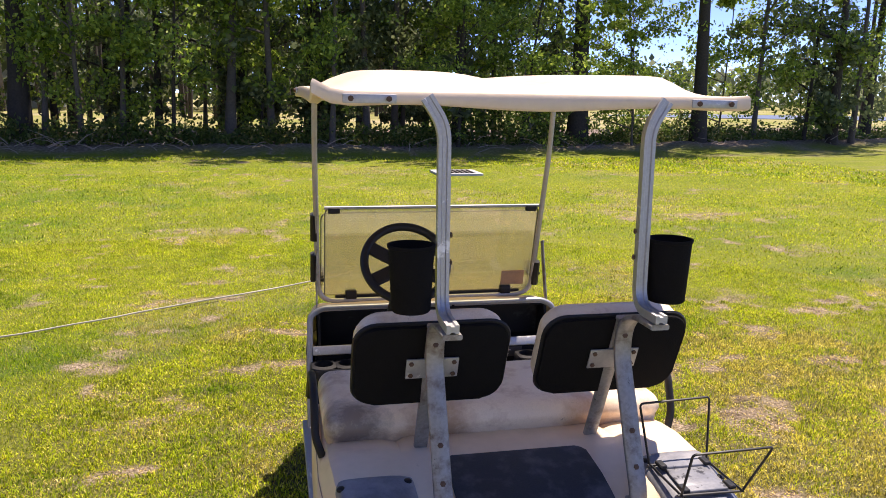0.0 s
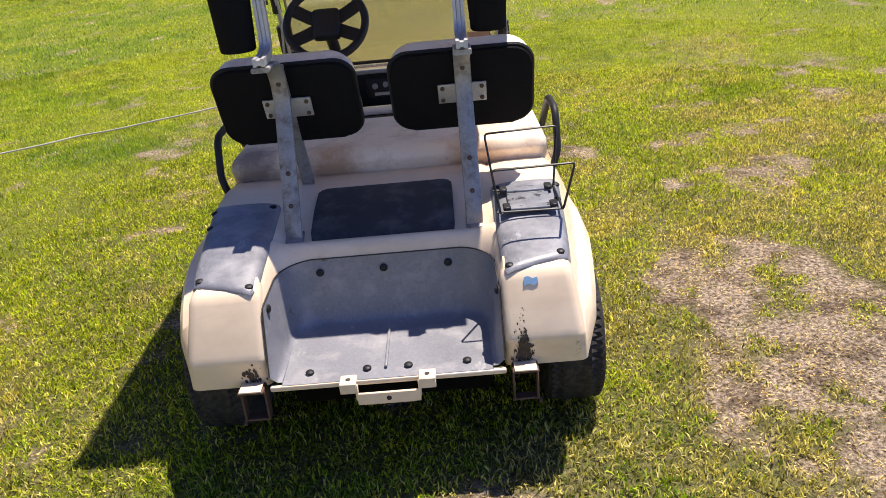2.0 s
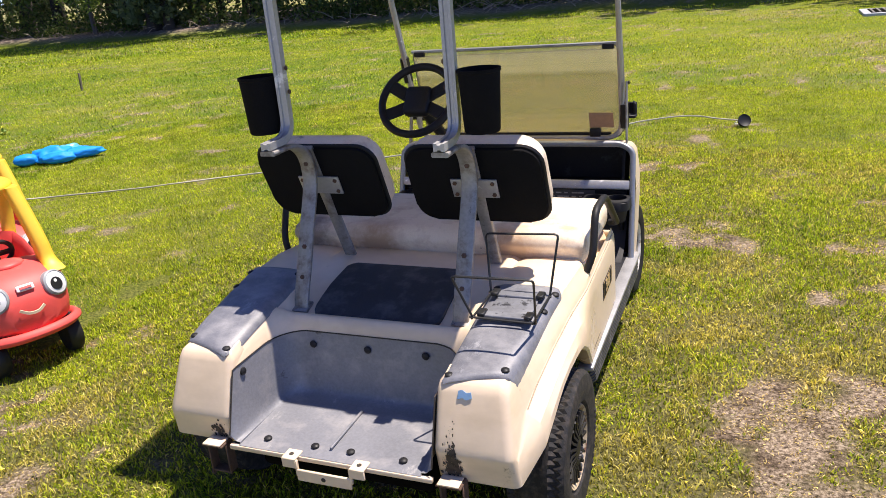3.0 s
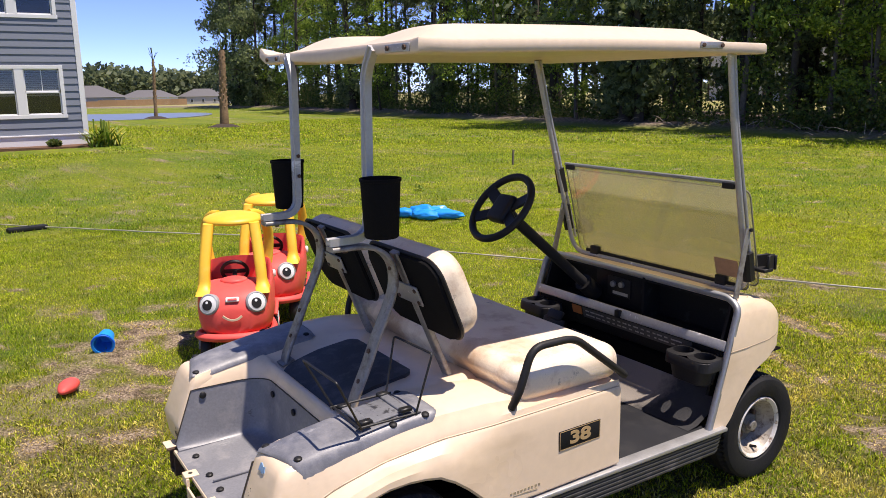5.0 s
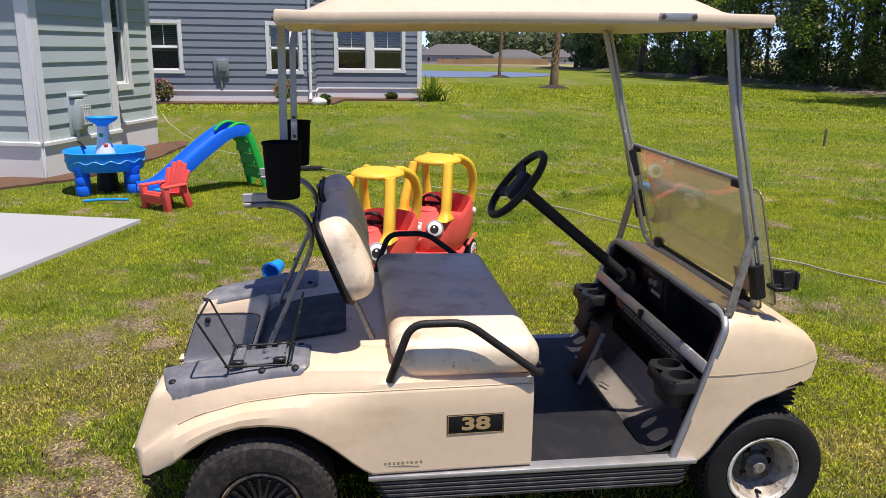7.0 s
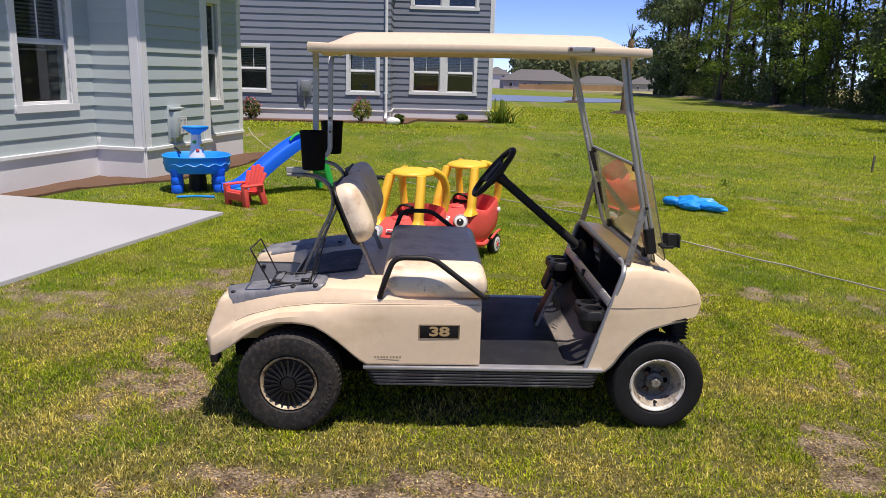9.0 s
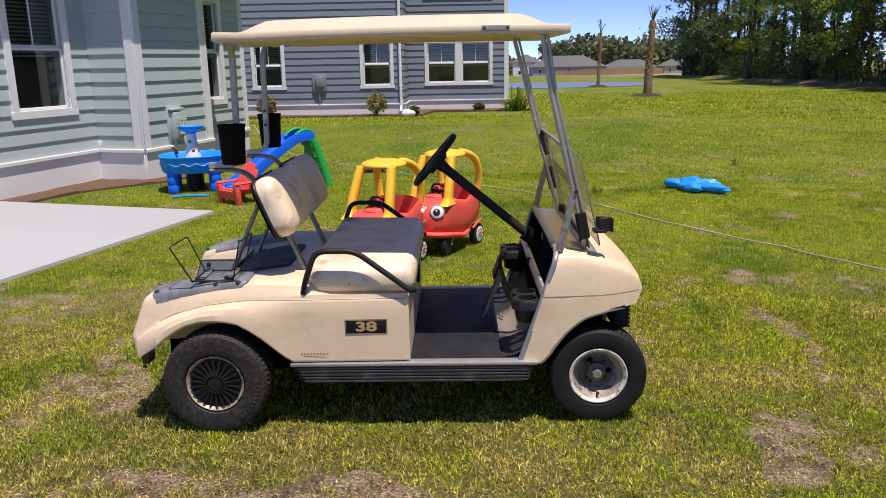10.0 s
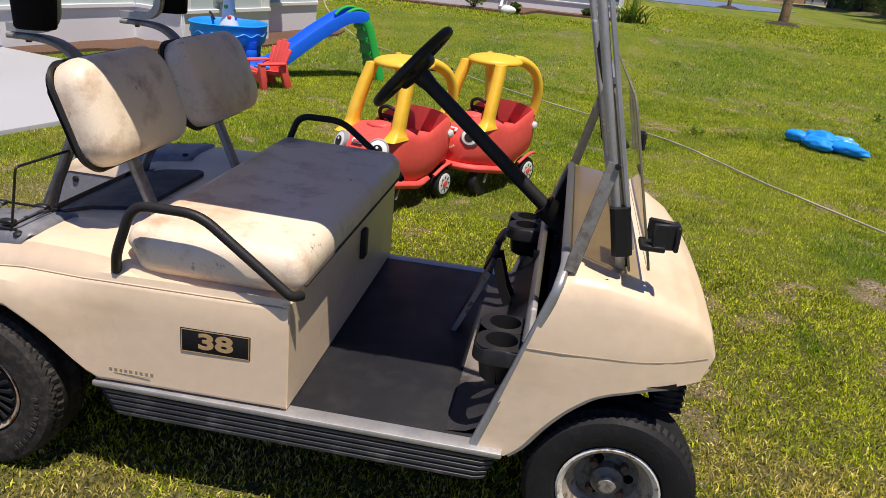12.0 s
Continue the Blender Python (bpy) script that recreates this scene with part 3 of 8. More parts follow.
col = mixed(nt, attr("lush"), grass_a, grass_b)
col = mixed(nt, straw_mid, col, mixed(nt, 0.5, thatch, grass_a))
col = mixed(nt, 1.0, col, ramp(nt, broad, [(0.35, (0.66, 0.76, 0.7)), (0.65, (0.92, 0.94, 0.9))]), "MULTIPLY")
# darker ground tone that holds the shade between blades
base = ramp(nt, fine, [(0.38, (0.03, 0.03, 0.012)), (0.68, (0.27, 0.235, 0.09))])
str_f = node(nt, "ShaderNodeMath")
str_f.operation = "MULTIPLY"
str_f.inputs[1].default_value = 0.55
nt.links.new(attr("straw"), str_f.inputs[0])
col = mixed(nt, str_f.outputs[0], col, thatch)
col = mixed(nt, attr("gap_shade"), col, base)
col = mixed(nt, attr("worn"), col, thatch)
litter = ramp(nt, noise_tex(nt, gc, 12, 7, 0.7), [(0.3, (0.06, 0.045, 0.035)), (0.5, (0.2, 0.15, 0.12)), (0.7, (0.42, 0.35, 0.28))])
fieldc = ramp(nt, noise_tex(nt, gc, 0.12, 5), [(0.35, (0.2, 0.22, 0.05)), (0.5, (0.28, 0.26, 0.1)), (0.7, (0.42, 0.35, 0.22))])
col = mixed(nt, attr("wood"), col, litter)
col = mixed(nt, attr("field"), col, fieldc)
nt.links.new(col, gb.inputs["Base Color"])
gb.inputs["Roughness"].default_value = 0.95
gb.inputs["Specular IOR Level"].default_value = 0.15
hgt = node(nt, "ShaderNodeMath")
hgt.operation = "ADD"
nt.links.new(fine, hgt.inputs[0])
nt.links.new(mid, hgt.inputs[1])
bump(nt, gb, hgt.outputs[0], 0.9, 0.03)
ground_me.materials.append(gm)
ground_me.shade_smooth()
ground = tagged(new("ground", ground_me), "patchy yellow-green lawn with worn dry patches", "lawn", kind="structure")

# grass blades, thick near the cart and thinner farther away
bm_, nt, gb2 = shader("grass_blades")
isl = nt.nodes.new("ShaderNodeNewGeometry").outputs["Random Per Island"]
fresh = ramp(nt, isl, [(0.0, (0.1, 0.15, 0.015)), (0.35, (0.3, 0.37, 0.026)), (0.8, (0.5, 0.55, 0.045)), (1.0, (0.7, 0.66, 0.15))])
deep = ramp(nt, isl, [(0.0, (0.055, 0.12, 0.012)), (0.5, (0.19, 0.3, 0.022)), (1.0, (0.4, 0.48, 0.05))])
dry = ramp(nt, isl, [(0.0, (0.2, 0.13, 0.06)), (0.5, (0.58, 0.44, 0.22)), (1.0, (0.85, 0.69, 0.4))])
col = mixed(nt, attr("lush"), fresh, deep)
col = mixed(nt, attr("dry"), col, dry)
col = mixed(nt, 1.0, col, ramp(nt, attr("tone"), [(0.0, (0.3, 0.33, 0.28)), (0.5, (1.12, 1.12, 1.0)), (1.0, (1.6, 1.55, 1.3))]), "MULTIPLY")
nt.links.new(col, gb2.inputs["Base Color"])
gb2.inputs["Roughness"].default_value = 0.7
gb2.inputs["Specular IOR Level"].default_value = 0.12
tr = node(nt, "ShaderNodeBsdfTranslucent")
nt.links.new(mixed(nt, 1.0, col, (1.4, 1.4, 0.45), "MULTIPLY"), tr.inputs["Color"])
mx = node(nt, "ShaderNodeMixShader", Fac=0.45)
nt.links.new(gb2.outputs[0], mx.inputs[1])
nt.links.new(tr.outputs[0], mx.inputs[2])
nt.links.new(mx.outputs[0], nt.nodes["Material Output"].inputs[0])


def blades(count, x0, x1, y0, y1, length, width, seed, keep, bent=True):
    rs = np.random.RandomState(seed)
    x, y = rs.uniform(x0, x1, count), rs.uniform(y0, y1, count)
    ok = keep(x, y)
    w = worn(x, y)
    ok &= rs.rand(count) > w * 0.62
    ok &= rs.rand(count) < np.clip((fractal(x, y, 26.0 if bent else 16.0, 61, 3) - 0.34) * 4.0, 0.4 if bent else 0.6, 1)
    x, y, w = x[ok], y[ok], w[ok]
    n = len(x)
    g = lush(x, y)
    clump = fractal(x, y, 7.0, 41, 3)
    st = straw(x, y)
    patch = np.clip((fractal(x, y, 3.0, 301, 4) - 0.47) * 3.0, -0.3, 0.5) * (0.3 + st)
    is_dry = (rs.rand(n) < np.maximum((0.1 if bent else 0.05) + 0.6 * st + 0.8 * patch, 0.1 + 0.87 * w)).astype(float)
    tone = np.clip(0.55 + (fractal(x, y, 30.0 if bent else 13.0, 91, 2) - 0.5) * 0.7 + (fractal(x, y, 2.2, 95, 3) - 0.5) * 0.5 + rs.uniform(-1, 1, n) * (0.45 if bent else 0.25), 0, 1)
    ln = length * rs.uniform(0.55, 1.2, n) * (0.75 + 0.5 * clump) * (1 + 0.3 * g) * (1 - 0.35 * w)
    a, b = rs.uniform(0, 2 * np.pi, n), rs.uniform(0, 2 * np.pi, n)
    tilt = rs.uniform(0.15, 1.25, n) + 0.75 * is_dry * w
    hx, hy = np.cos(a), np.sin(a)
    wd = width * rs.uniform(0.7, 1.3, n)
    root = np.stack([x, y, np.full(n, -0.004)], 1)
    side = np.stack([np.cos(b), np.sin(b), np.zeros(n)], 1) * wd[:, None]
    bend = np.stack([hx * np.sin(tilt * 0.6), hy * np.sin(tilt * 0.6), np.cos(tilt * 0.6)], 1)
    tipd = np.stack([hx * np.sin(tilt * 1.35), hy * np.sin(tilt * 1.35), np.cos(tilt * 1.35).clip(0.05)], 1)
    midp = root + bend * (ln * 0.55)[:, None]
    tip = midp + tipd * (ln * 0.5)[:, None]
    if bent:
        v = np.stack([root, midp + side, midp - side, tip], 1).reshape(-1, 3)
        k = np.arange(n)[:, None] * 4
        tris = np.concatenate([k + np.array([[0, 1, 2]]), k + np.array([[2, 1, 3]])], 0)
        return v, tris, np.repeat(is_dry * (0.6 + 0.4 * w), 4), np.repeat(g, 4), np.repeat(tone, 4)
    v = np.stack([root - side, root + side, tip], 1).reshape(-1, 3)
    k = np.arange(n)[:, None] * 3
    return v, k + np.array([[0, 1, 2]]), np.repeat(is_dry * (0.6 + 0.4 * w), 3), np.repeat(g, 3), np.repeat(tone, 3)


def no_slab(x, y):
    u, v = -0.961 * x + 0.276 * y, 0.276 * x + 0.961 * y
    on_slab = (u < 4.03) & (v < -2.82)
    house = (u < 9.7) & (v < np.interp(u, [4.0, 5.2, 5.9, 7.4, 8.6, 9.7], [-5.4, -5.2, -4.78, -4.78, -4.95, -5.3]) + (fractal(x, y, 2.0, 19, 3) - 0.5) * 0.5)
    return ~(on_slab | house)


def joined(name, sets, label):
    off, vs, fs, ds, gs, ts = 0, [], [], [], [], []
    for v, f, d, g, t in sets:
        vs.append(v)
        fs.append(f + off)
        ds.append(d)
        gs.append(g)
        ts.append(t)
        off += len(v)
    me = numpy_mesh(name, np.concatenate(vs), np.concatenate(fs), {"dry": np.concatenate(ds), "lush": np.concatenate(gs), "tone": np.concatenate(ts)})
    me.materials.append(bm_)
    return tagged(new(name, me), label, "grass", kind="stuff")


def near(x, y):
    return no_slab(x, y) & (np.hypot((x - 0.9) / 3.0, (y - 1.2) / 3.4) < 0.82 + 0.36 * fractal(x, y, 2.5, 401, 4))


def middle(x, y):
    return no_slab(x, y) & ~near(x, y) & (np.hypot((x + 1.0) / 6.5, (y - 1.5) / 6.2) < 1)


def outer(x, y):
    return no_slab(x, y) & ~near(x, y) & ~middle(x, y) & (np.hypot(x + 2, y - 2) < 17) & (y < 18.5)


def remote(x, y):
    return no_slab(x, y) & (np.hypot(x + 2, y - 2) >= 16.5) & (np.hypot(x + 2, y - 2) < 30 + 6 * fractal(x, y, 0.3, 8, 2)) & (y < 19.3) & ~((x < -20) & (y < 3))


joined("grass", [
    blades(900000, -2.1, 3.9, -2.2, 4.6, 0.027, 0.0026, 1, near),
    blades(1900000, -7.8, 6.0, -5.0, 8.0, 0.027, 0.0032, 2, middle, False),
    blades(760000, -19, 15, -8, 19, 0.034, 0.0062, 3, outer, False),
    blades(330000, -34, 14, -8, 19.5, 0.055, 0.018, 4, remote, False),
], "short lawn grass, yellow-green with dry straw blades")

# ---- the golf cart ----
cart = thing("golf_cart", "old cream golf cart with canopy, parked on the lawn", "golf cart")

# rear body: two rounded pods with wheel arches, side panels and the deck between them
CREASE = [(-0.40, 0.425), (-0.30, 0.475), (-0.19, 0.53), (-0.05, 0.572), (0.13, 0.597), (0.9, 0.6)]
ARCH = [(-0.40, 0.335), (-0.345, 0.338), (-0.30, 0.36), (-0.25, 0.405), (-0.193, 0.452), (-0.13, 0.488), (-0.06, 0.508), (0.02, 0.513), (0.10, 0.497), (0.17, 0.457), (0.244, 0.389), (0.29, 0.345), (0.33, 0.318), (0.9, 0.318)]
POD_TOP = [(-0.40, 0.59), (-0.30, 0.603), (-0.2, 0.624), (0.0, 0.652), (0.15, 0.668), (0.3, 0.668), (0.42, 0.655), (0.47, 0.625), (0.9, 0.615)]
HALF = [(-0.40, 0.522), (-0.25, 0.541), (-0.05, 0.562), (0.15, 0.576), (0.3, 0.583), (0.86, 0.572)]
FLARE = [(-0.40, 0.022), (-0.33, 0.042), (-0.2, 0.05), (0.0, 0.046), (0.15, 0.036), (0.26, 0.018), (0.34, 0.004), (0.9, 0.004)]
DECK = [(-0.09, 0.571), (-0.075, 0.578), (-0.06, 0.584), (-0.03, 0.594), (0.02, 0.613), (0.1, 0.634), (0.22, 0.65), (0.4, 0.655)]
WELL_Y = [-0.262, -0.266]


def rear_y(z):
    return -0.328 - (0.605 - z) * 0.367 if z > 0.425 else lerp_table([(0.30, -0.372), (0.425, -0.394)], z)


def pod_ring(y):
    X, crease, arch, top = (lerp_table(t, y) for t in (HALF, CREASE, ARCH, POD_TOP))
    gap = crease - arch
    flare = lerp_table(FLARE, y)
    pts = [(X - 0.05, arch + 0.02), (X + flare - 0.03, arch), (X + flare - 0.007, arch), (X + flare, arch + 0.01), (X + flare * 0.97, arch + gap * 0.45), (X + flare * 0.7, arch + gap * 0.74),
           (X + flare * 0.22, crease - 0.01), (X - 0.001, crease - 0.003), (X - 0.006, crease + 0.003), (X - 0.01, crease + 0.02),
           (X - 0.024, top - 0.03), (X - 0.034, top - 0.011), (X - 0.054, top - 0.002), (X - 0.1, top)]
    if y < -0.08:
        return pts + [(0.40, top), (0.358, top - 0.004), (0.335, top - 0.012), (0.325, top - 0.03), (0.319, top - 0.07), (0.318, 0.48), (0.318, 0.42), (0.318, 0.34)]
    d = min(lerp_table(DECK, y), top)
    pts += [(0.40, top), (0.358, top - 0.004), (0.335, top - 0.012), (0.315, d + (top - d) * 0.35), (0.29, d + 0.003), (0.24, d), (0.12, d), (0.0, d)]
    return pts


def outer_x(y, z):
    pts = pod_ring(y)[1:14]
    return float(np.interp(z, [b for _, b in pts], [a for a, _ in pts]))


def rear_half(sign):
    """A pod behind the deck, wrapped from the well round the rear face to the side."""
    def levels(bottom, crease, top):
        gap = crease - bottom
        return [bottom, bottom + 0.0005, bottom + 0.01, bottom + gap * 0.45, bottom + gap * 0.74, crease - 0.01, crease - 0.003, crease + 0.003, crease + 0.02, top - 0.03, top - 0.011, top - 0.002, top]

    xin = 0.318
    cols = []
    for y in WELL_Y:
        cols.append(("in", y))
    cols += [("ci", k / 4) for k in range(5)] + [("re", k / 6) for k in range(1, 6)] + [("co", k / 5) for k in range(6)]
    for y in WELL_Y[::-1]:
        cols.append(("si", y))
    rows = []
    for lev in range(13):
        row = []
        for kind, k in cols:
            if kind == "si":
                side_x, z = pod_ring(k)[1 + lev]
            elif kind == "in":
                z = levels(0.337, 0.425, lerp_table(POD_TOP, k))[lev]
            else:
                z = levels(0.337, 0.425, 0.603)[lev]
            ry = rear_y(z)
            r1, r2 = 0.022, 0.026
            shrink = (0.0, 0.005, 0.014, 0.023)[lev - 9] if lev >= 9 else 0.0
            X = lerp_table([(0.3, 0.55), (0.425, 0.536), (0.6, 0.51)], z)
            if kind == "in":
                q = (xin + max(0.0, z - 0.56) * 0.3, max(k, ry + r1), z)
            elif kind == "ci":
                a = math.pi * (1 + 0.5 * k)
                q = (xin + r1 + (r1 - shrink) * math.cos(a), ry + r1 + (r1 - shrink) * math.sin(a), z)
            elif kind == "re":
                q = (xin + r1 + (X - r2 - xin - r1) * k, ry + shrink, z)
            elif kind == "co":
                a = math.pi * (1.5 + 0.5 * k)
                q = (X - r2 + (r2 - shrink) * math.cos(a), ry + r2 + (r2 - shrink) * math.sin(a), z)
            else:
                q = (side_x, max(k, ry + r2 + 0.004), z)
            row.append(Vector((sign * q[0], q[1], q[2])))
        rows.append(row)
    bm = grid(rows)
    bm.verts.ensure_lookup_table()
    n, m = len(cols), len(WELL_Y)
    top = bm.verts[12 * n:13 * n]
    for j in range(m - 1):
        bm.faces.new((top[j], top[j + 1], top[n - 2 - j], top[n - 1 - j]))
    bm.faces.new(top[m - 1:n - m + 1])
    return bm


def deck_half(sign):
    ys = [-0.262, -0.24, -0.21, -0.16, -0.12, -0.085, -0.08, -0.078, -0.07, -0.06, -0.045, -0.03, 0.0, 0.05, 0.1, 0.15, 0.2, 0.244, 0.27, 0.3, 0.33, 0.37, 0.40, 0.425, 0.45, 0.5, 0.6, 0.7, 0.8, 0.835]
    rows = []
    for y in ys:
        row = []
        for x, z in pod_ring(y):
            if y == -0.08 and x < 0.32:
                z = 0.36
            row.append(Vector((sign * x, y, z)))
        rows.append(row)
    return grid(rows)


body = bmesh.new()
for sign in (1, -1):
    for made in (rear_half(sign), deck_half(sign)):
        tmp = bpy.data.meshes.new("tmp")
        made.to_mesh(tmp)
        made.free()
        body.from_mesh(tmp)
        bpy.data.meshes.remove(tmp)
# panel under the seat that faces the floor, and the rim behind the well
add_box(body, (0, 0.826, 0.462), (1.14, 0.02, 0.296), 0.004, 1)
add_box(body, (0, -0.408, 0.345), (0.636, 0.016, 0.016), 0.005, 2)
bmesh.ops.remove_doubles(body, verts=body.verts, dist=0.0004)
rear_body = part("rear_body", body, cream, cart, "cream moulded rear body with scuffed corners", 26)

# thin strips along the seam carry the crease's shade in their colour
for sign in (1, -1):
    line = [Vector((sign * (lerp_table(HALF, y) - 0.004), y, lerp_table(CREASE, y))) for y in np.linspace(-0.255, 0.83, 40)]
    part("body_seam", sweep(line, rect(0.0035, 0.003)), seam_shade, cart)

# bag well
side_y = [-0.405, -0.395, -0.38, -0.36, -0.34, -0.32, -0.30, -0.25]
path = [(0.316, y) for y in side_y] + round_rect(-0.316, 0.316, -0.7, -0.082, 0.095, 7)[:16] + [(-0.316, y) for y in side_y[::-1]]
wide_path = [(0.338, y) for y in side_y] + round_rect(-0.338, 0.338, -0.7, -0.052, 0.045, 7)[:16] + [(-0.338, y) for y in side_y[::-1]]


def tail_z(y):
    """Height of the sloping rear face above a place near the tail."""
    return 0.605 - (-0.328 - y) / 0.367


def wall_top(x, y):
    return min(0.572 - 0.016 * min(1.0, max(0.0, (abs(x) - 0.15) / 0.16)), tail_z(y) - 0.018)


def rim_top(x, y):
    f = min(1.0, max(0.0, (abs(x) - 0.25) / 0.08))
    return min(lerp_table(DECK, max(y, -0.06)) * (1 - f) + (lerp_table(POD_TOP, y) - 0.012) * f, tail_z(y) + 0.012)


rows = []
for k, inset in enumerate((0.10, 0.072, 0.058, 0.05, 0.038, 0.025, 0.012, 0.0)):
    f = (0.0, 0.035, 0.09, 0.2, 0.4, 0.6, 0.8, 1.0)[k]
    rows.append([Vector((x * (1 - inset), y - inset * 0.28 * (y > -0.3), 0.36 + (wall_top(x, y) - 0.36) * f)) for x, y in path])
liner = grid(rows)
floor_rows = []
for k in range(8):
    f = k / 7
    floor_rows.append([Vector((q.x, q.y * (1 - f) - 0.412 * f, 0.36 - 0.006 * f)) for q in rows[0]])
rim_rows = []
for k in range(7):
    f = k / 6
    rim_rows.append([Vector((a[0] + (b[0] - a[0]) * f, a[1] + (b[1] - a[1]) * f, wall_top(*a) - 0.002 + (rim_top(*b) - wall_top(*a) + 0.002) * math.sin(f * math.pi / 2) ** 0.8)) for a, b in zip(path, wide_path) if a[1] > -0.335])
tmp = bpy.data.meshes.new("tmp")
made = grid(floor_rows)
made.to_mesh(tmp)
made.free()
liner.from_mesh(tmp)
bpy.data.meshes.remove(tmp)
bmesh.ops.remove_doubles(liner, verts=liner.verts, dist=0.0005)
liner_ob = part("bag_well_liner", liner, grey_liner, cart, "grey scuffed bag well liner", 50)
part("well_rim", grid(rim_rows), cream, cart, angle=60)
edge_line = [Vector((x * 0.998, y - 0.001, wall_top(x, y) + 0.001)) for x, y in path]
part("liner_edge", sweep(edge_line, rect(0.003, 0.003)), grime_and_shade, liner_ob)
part("liner_seam", box((-0.006, -0.27, 0.362), (0.008, 0.2, 0.008), 0.003), grey_liner, liner_ob)


def rivet(at, rot, r, parent, mat=black_plastic):
    bm = lathe([(r, 0.0), (r, r * 0.35), (r * 0.75, r * 0.6), (0.0, r * 0.7)], 10)
    return part("rivet", moved(bm, Matrix.Translation(at) @ rot.to_4x4()), mat, parent)


for x in (-0.198, -0.009, 0.182):
    rivet((x, -0.087, 0.524), turn(90), 0.012, liner_ob)
for x in (-0.215, -0.058, 0.055, 0.215):
    rivet((x, -0.366, 0.357), turn(), 0.012, liner_ob)
for s in (1, -1):
    rivet((s * 0.312, -0.302, 0.532), turn(0, -90 * s), 0.012, liner_ob)

# pads on the pods and the mat on the deck
def top_z(x, y):
    """Height of the pod's upper surface."""
    ring = [q for q in pod_ring(max(y, -0.30))[8:17]][::-1]
    return float(np.interp(x, [q[0] for q in ring], [q[1] for q in ring]))


def pad_mesh(sign):
    rows = []
    ys = [-0.334, -0.333, -0.326, -0.31, -0.28, -0.24, -0.2, -0.12, -0.04, 0.04, 0.09, 0.11, 0.125, 0.136, 0.142, 0.143]
    for j, y in enumerate(ys):
        x0, x1 = 0.328, lerp_table(HALF, y) - lerp_table([(-0.33, 0.014), (-0.2, 0.02), (0.0, 0.028)], y)
        row = []
        reach = min(y + 0.334, 0.143 - y)
        for f in (0.0, 0.004, 0.02, 0.06, 0.16, 0.3, 0.5, 0.7, 0.8, 0.87, 0.93, 0.97, 0.99, 1.0):
            pull = 0.035 - math.sqrt(max(0.0, 0.035 ** 2 - max(0.0, 0.035 - reach) ** 2))
            x = x0 + 0.4 * pull + (x1 - x0 - 1.4 * pull) * f
            skew = 0.038 * f * min(1.0, max(0.0, (-0.15 - y) / 0.15))
            edge = min((x - x0), (x1 - x), reach + 0.001)
            lift = -0.006 + 0.019 * math.sqrt(min(1.0, max(0.0, edge / 0.012)))
            row.append(Vector((sign * x, y + skew, top_z(x, y + skew) + lift)))
        rows.append(row)
    return grid(rows)


pads = {}
for sign in (1, -1):
    pads[sign] = part("fender_pad", pad_mesh(sign), grey_pad, cart, "grey scuffed vinyl fender pad with rivets", 50)
    for x, y in ((0.348, -0.31), (0.488, -0.272), (0.52, 0.0), (0.53, 0.1), (0.35, 0.11)):
        rivet((sign * x, y, top_z(x, y) + 0.009), turn(0, 14 * sign if x > 0.5 else 0), 0.012, pads[sign])

rows = []
for j, y in enumerate([-0.048, -0.047, -0.04, -0.02, 0.0, 0.04, 0.1, 0.16, 0.22, 0.24, 0.252, 0.256]):
    ed = max(0.0, min(y + 0.048, 0.256 - y))
    w = 0.218 - (0.045 - math.sqrt(max(0.0, 0.045 ** 2 - max(0.0, 0.045 - ed) ** 2)))
    hem = -0.004 if j in (0, 11) else 0.012
    rows.append([Vector((-0.006 + f * w, y, lerp_table(DECK, y) + (-0.004 if abs(f) == 1 else hem))) for f in (-1, -0.995, -0.97, -0.6, -0.2, 0.2, 0.6, 0.97, 0.995, 1)])
part("deck_mat", grid(rows), deck_rubber, cart, "dark grey rubber deck mat", 40)

# decals
plate = box((0, 0, 0), (0.004, 0.182, 0.066), 0.0015)
ROT38 = Matrix.Translation((0.5795, 0.651, 0.476)) @ turn(0, 0, 1.5).to_4x4()
badge = part("number_panel", moved(plate, ROT38), black_tub, cart, "black panel with gold number 38")
edge_bm = bmesh.new()
for a, b, w, h in ((0, 0.0305, 0.176, 0.002), (0, -0.0305, 0.176, 0.002), (0.0875, 0, 0.002, 0.062), (-0.0875, 0, 0.002, 0.062)):
    add_box(edge_bm, (0.0022, a, b), (0.001, w, h))
part("border", moved(edge_bm, ROT38), gold, badge)


def letters(text, size, m, mat, name, parent, depth=0.001, wide=1.0):
    cu = bpy.data.curves.new(name, "FONT")
    cu.body, cu.size, cu.extrude = text, size, depth
    cu.align_x, cu.align_y = "CENTER", "CENTER"
    cu.offset = size * 0.035
    tmp_ob = bpy.data.objects.new(name, cu)
    me = bpy.data.meshes.new_from_object(tmp_ob)
    bpy.data.objects.remove(tmp_ob)
    me.transform(m @ Matrix.Diagonal((wide, 1, 1, 1)))
    me.materials.append(mat)
    ob = new(name, me)
    ob.parent = parent
    return ob


FACE_X = Matrix(((0, 0, 1, 0), (1, 0, 0, 0), (0, 1, 0, 0), (0, 0, 0, 1)))
letters("38", 0.058, ROT38 @ Matrix.Translation((0.0022, 0, 0)) @ FACE_X, gold, "number", badge, 0.001, 1.6)
ink = bmesh.new()
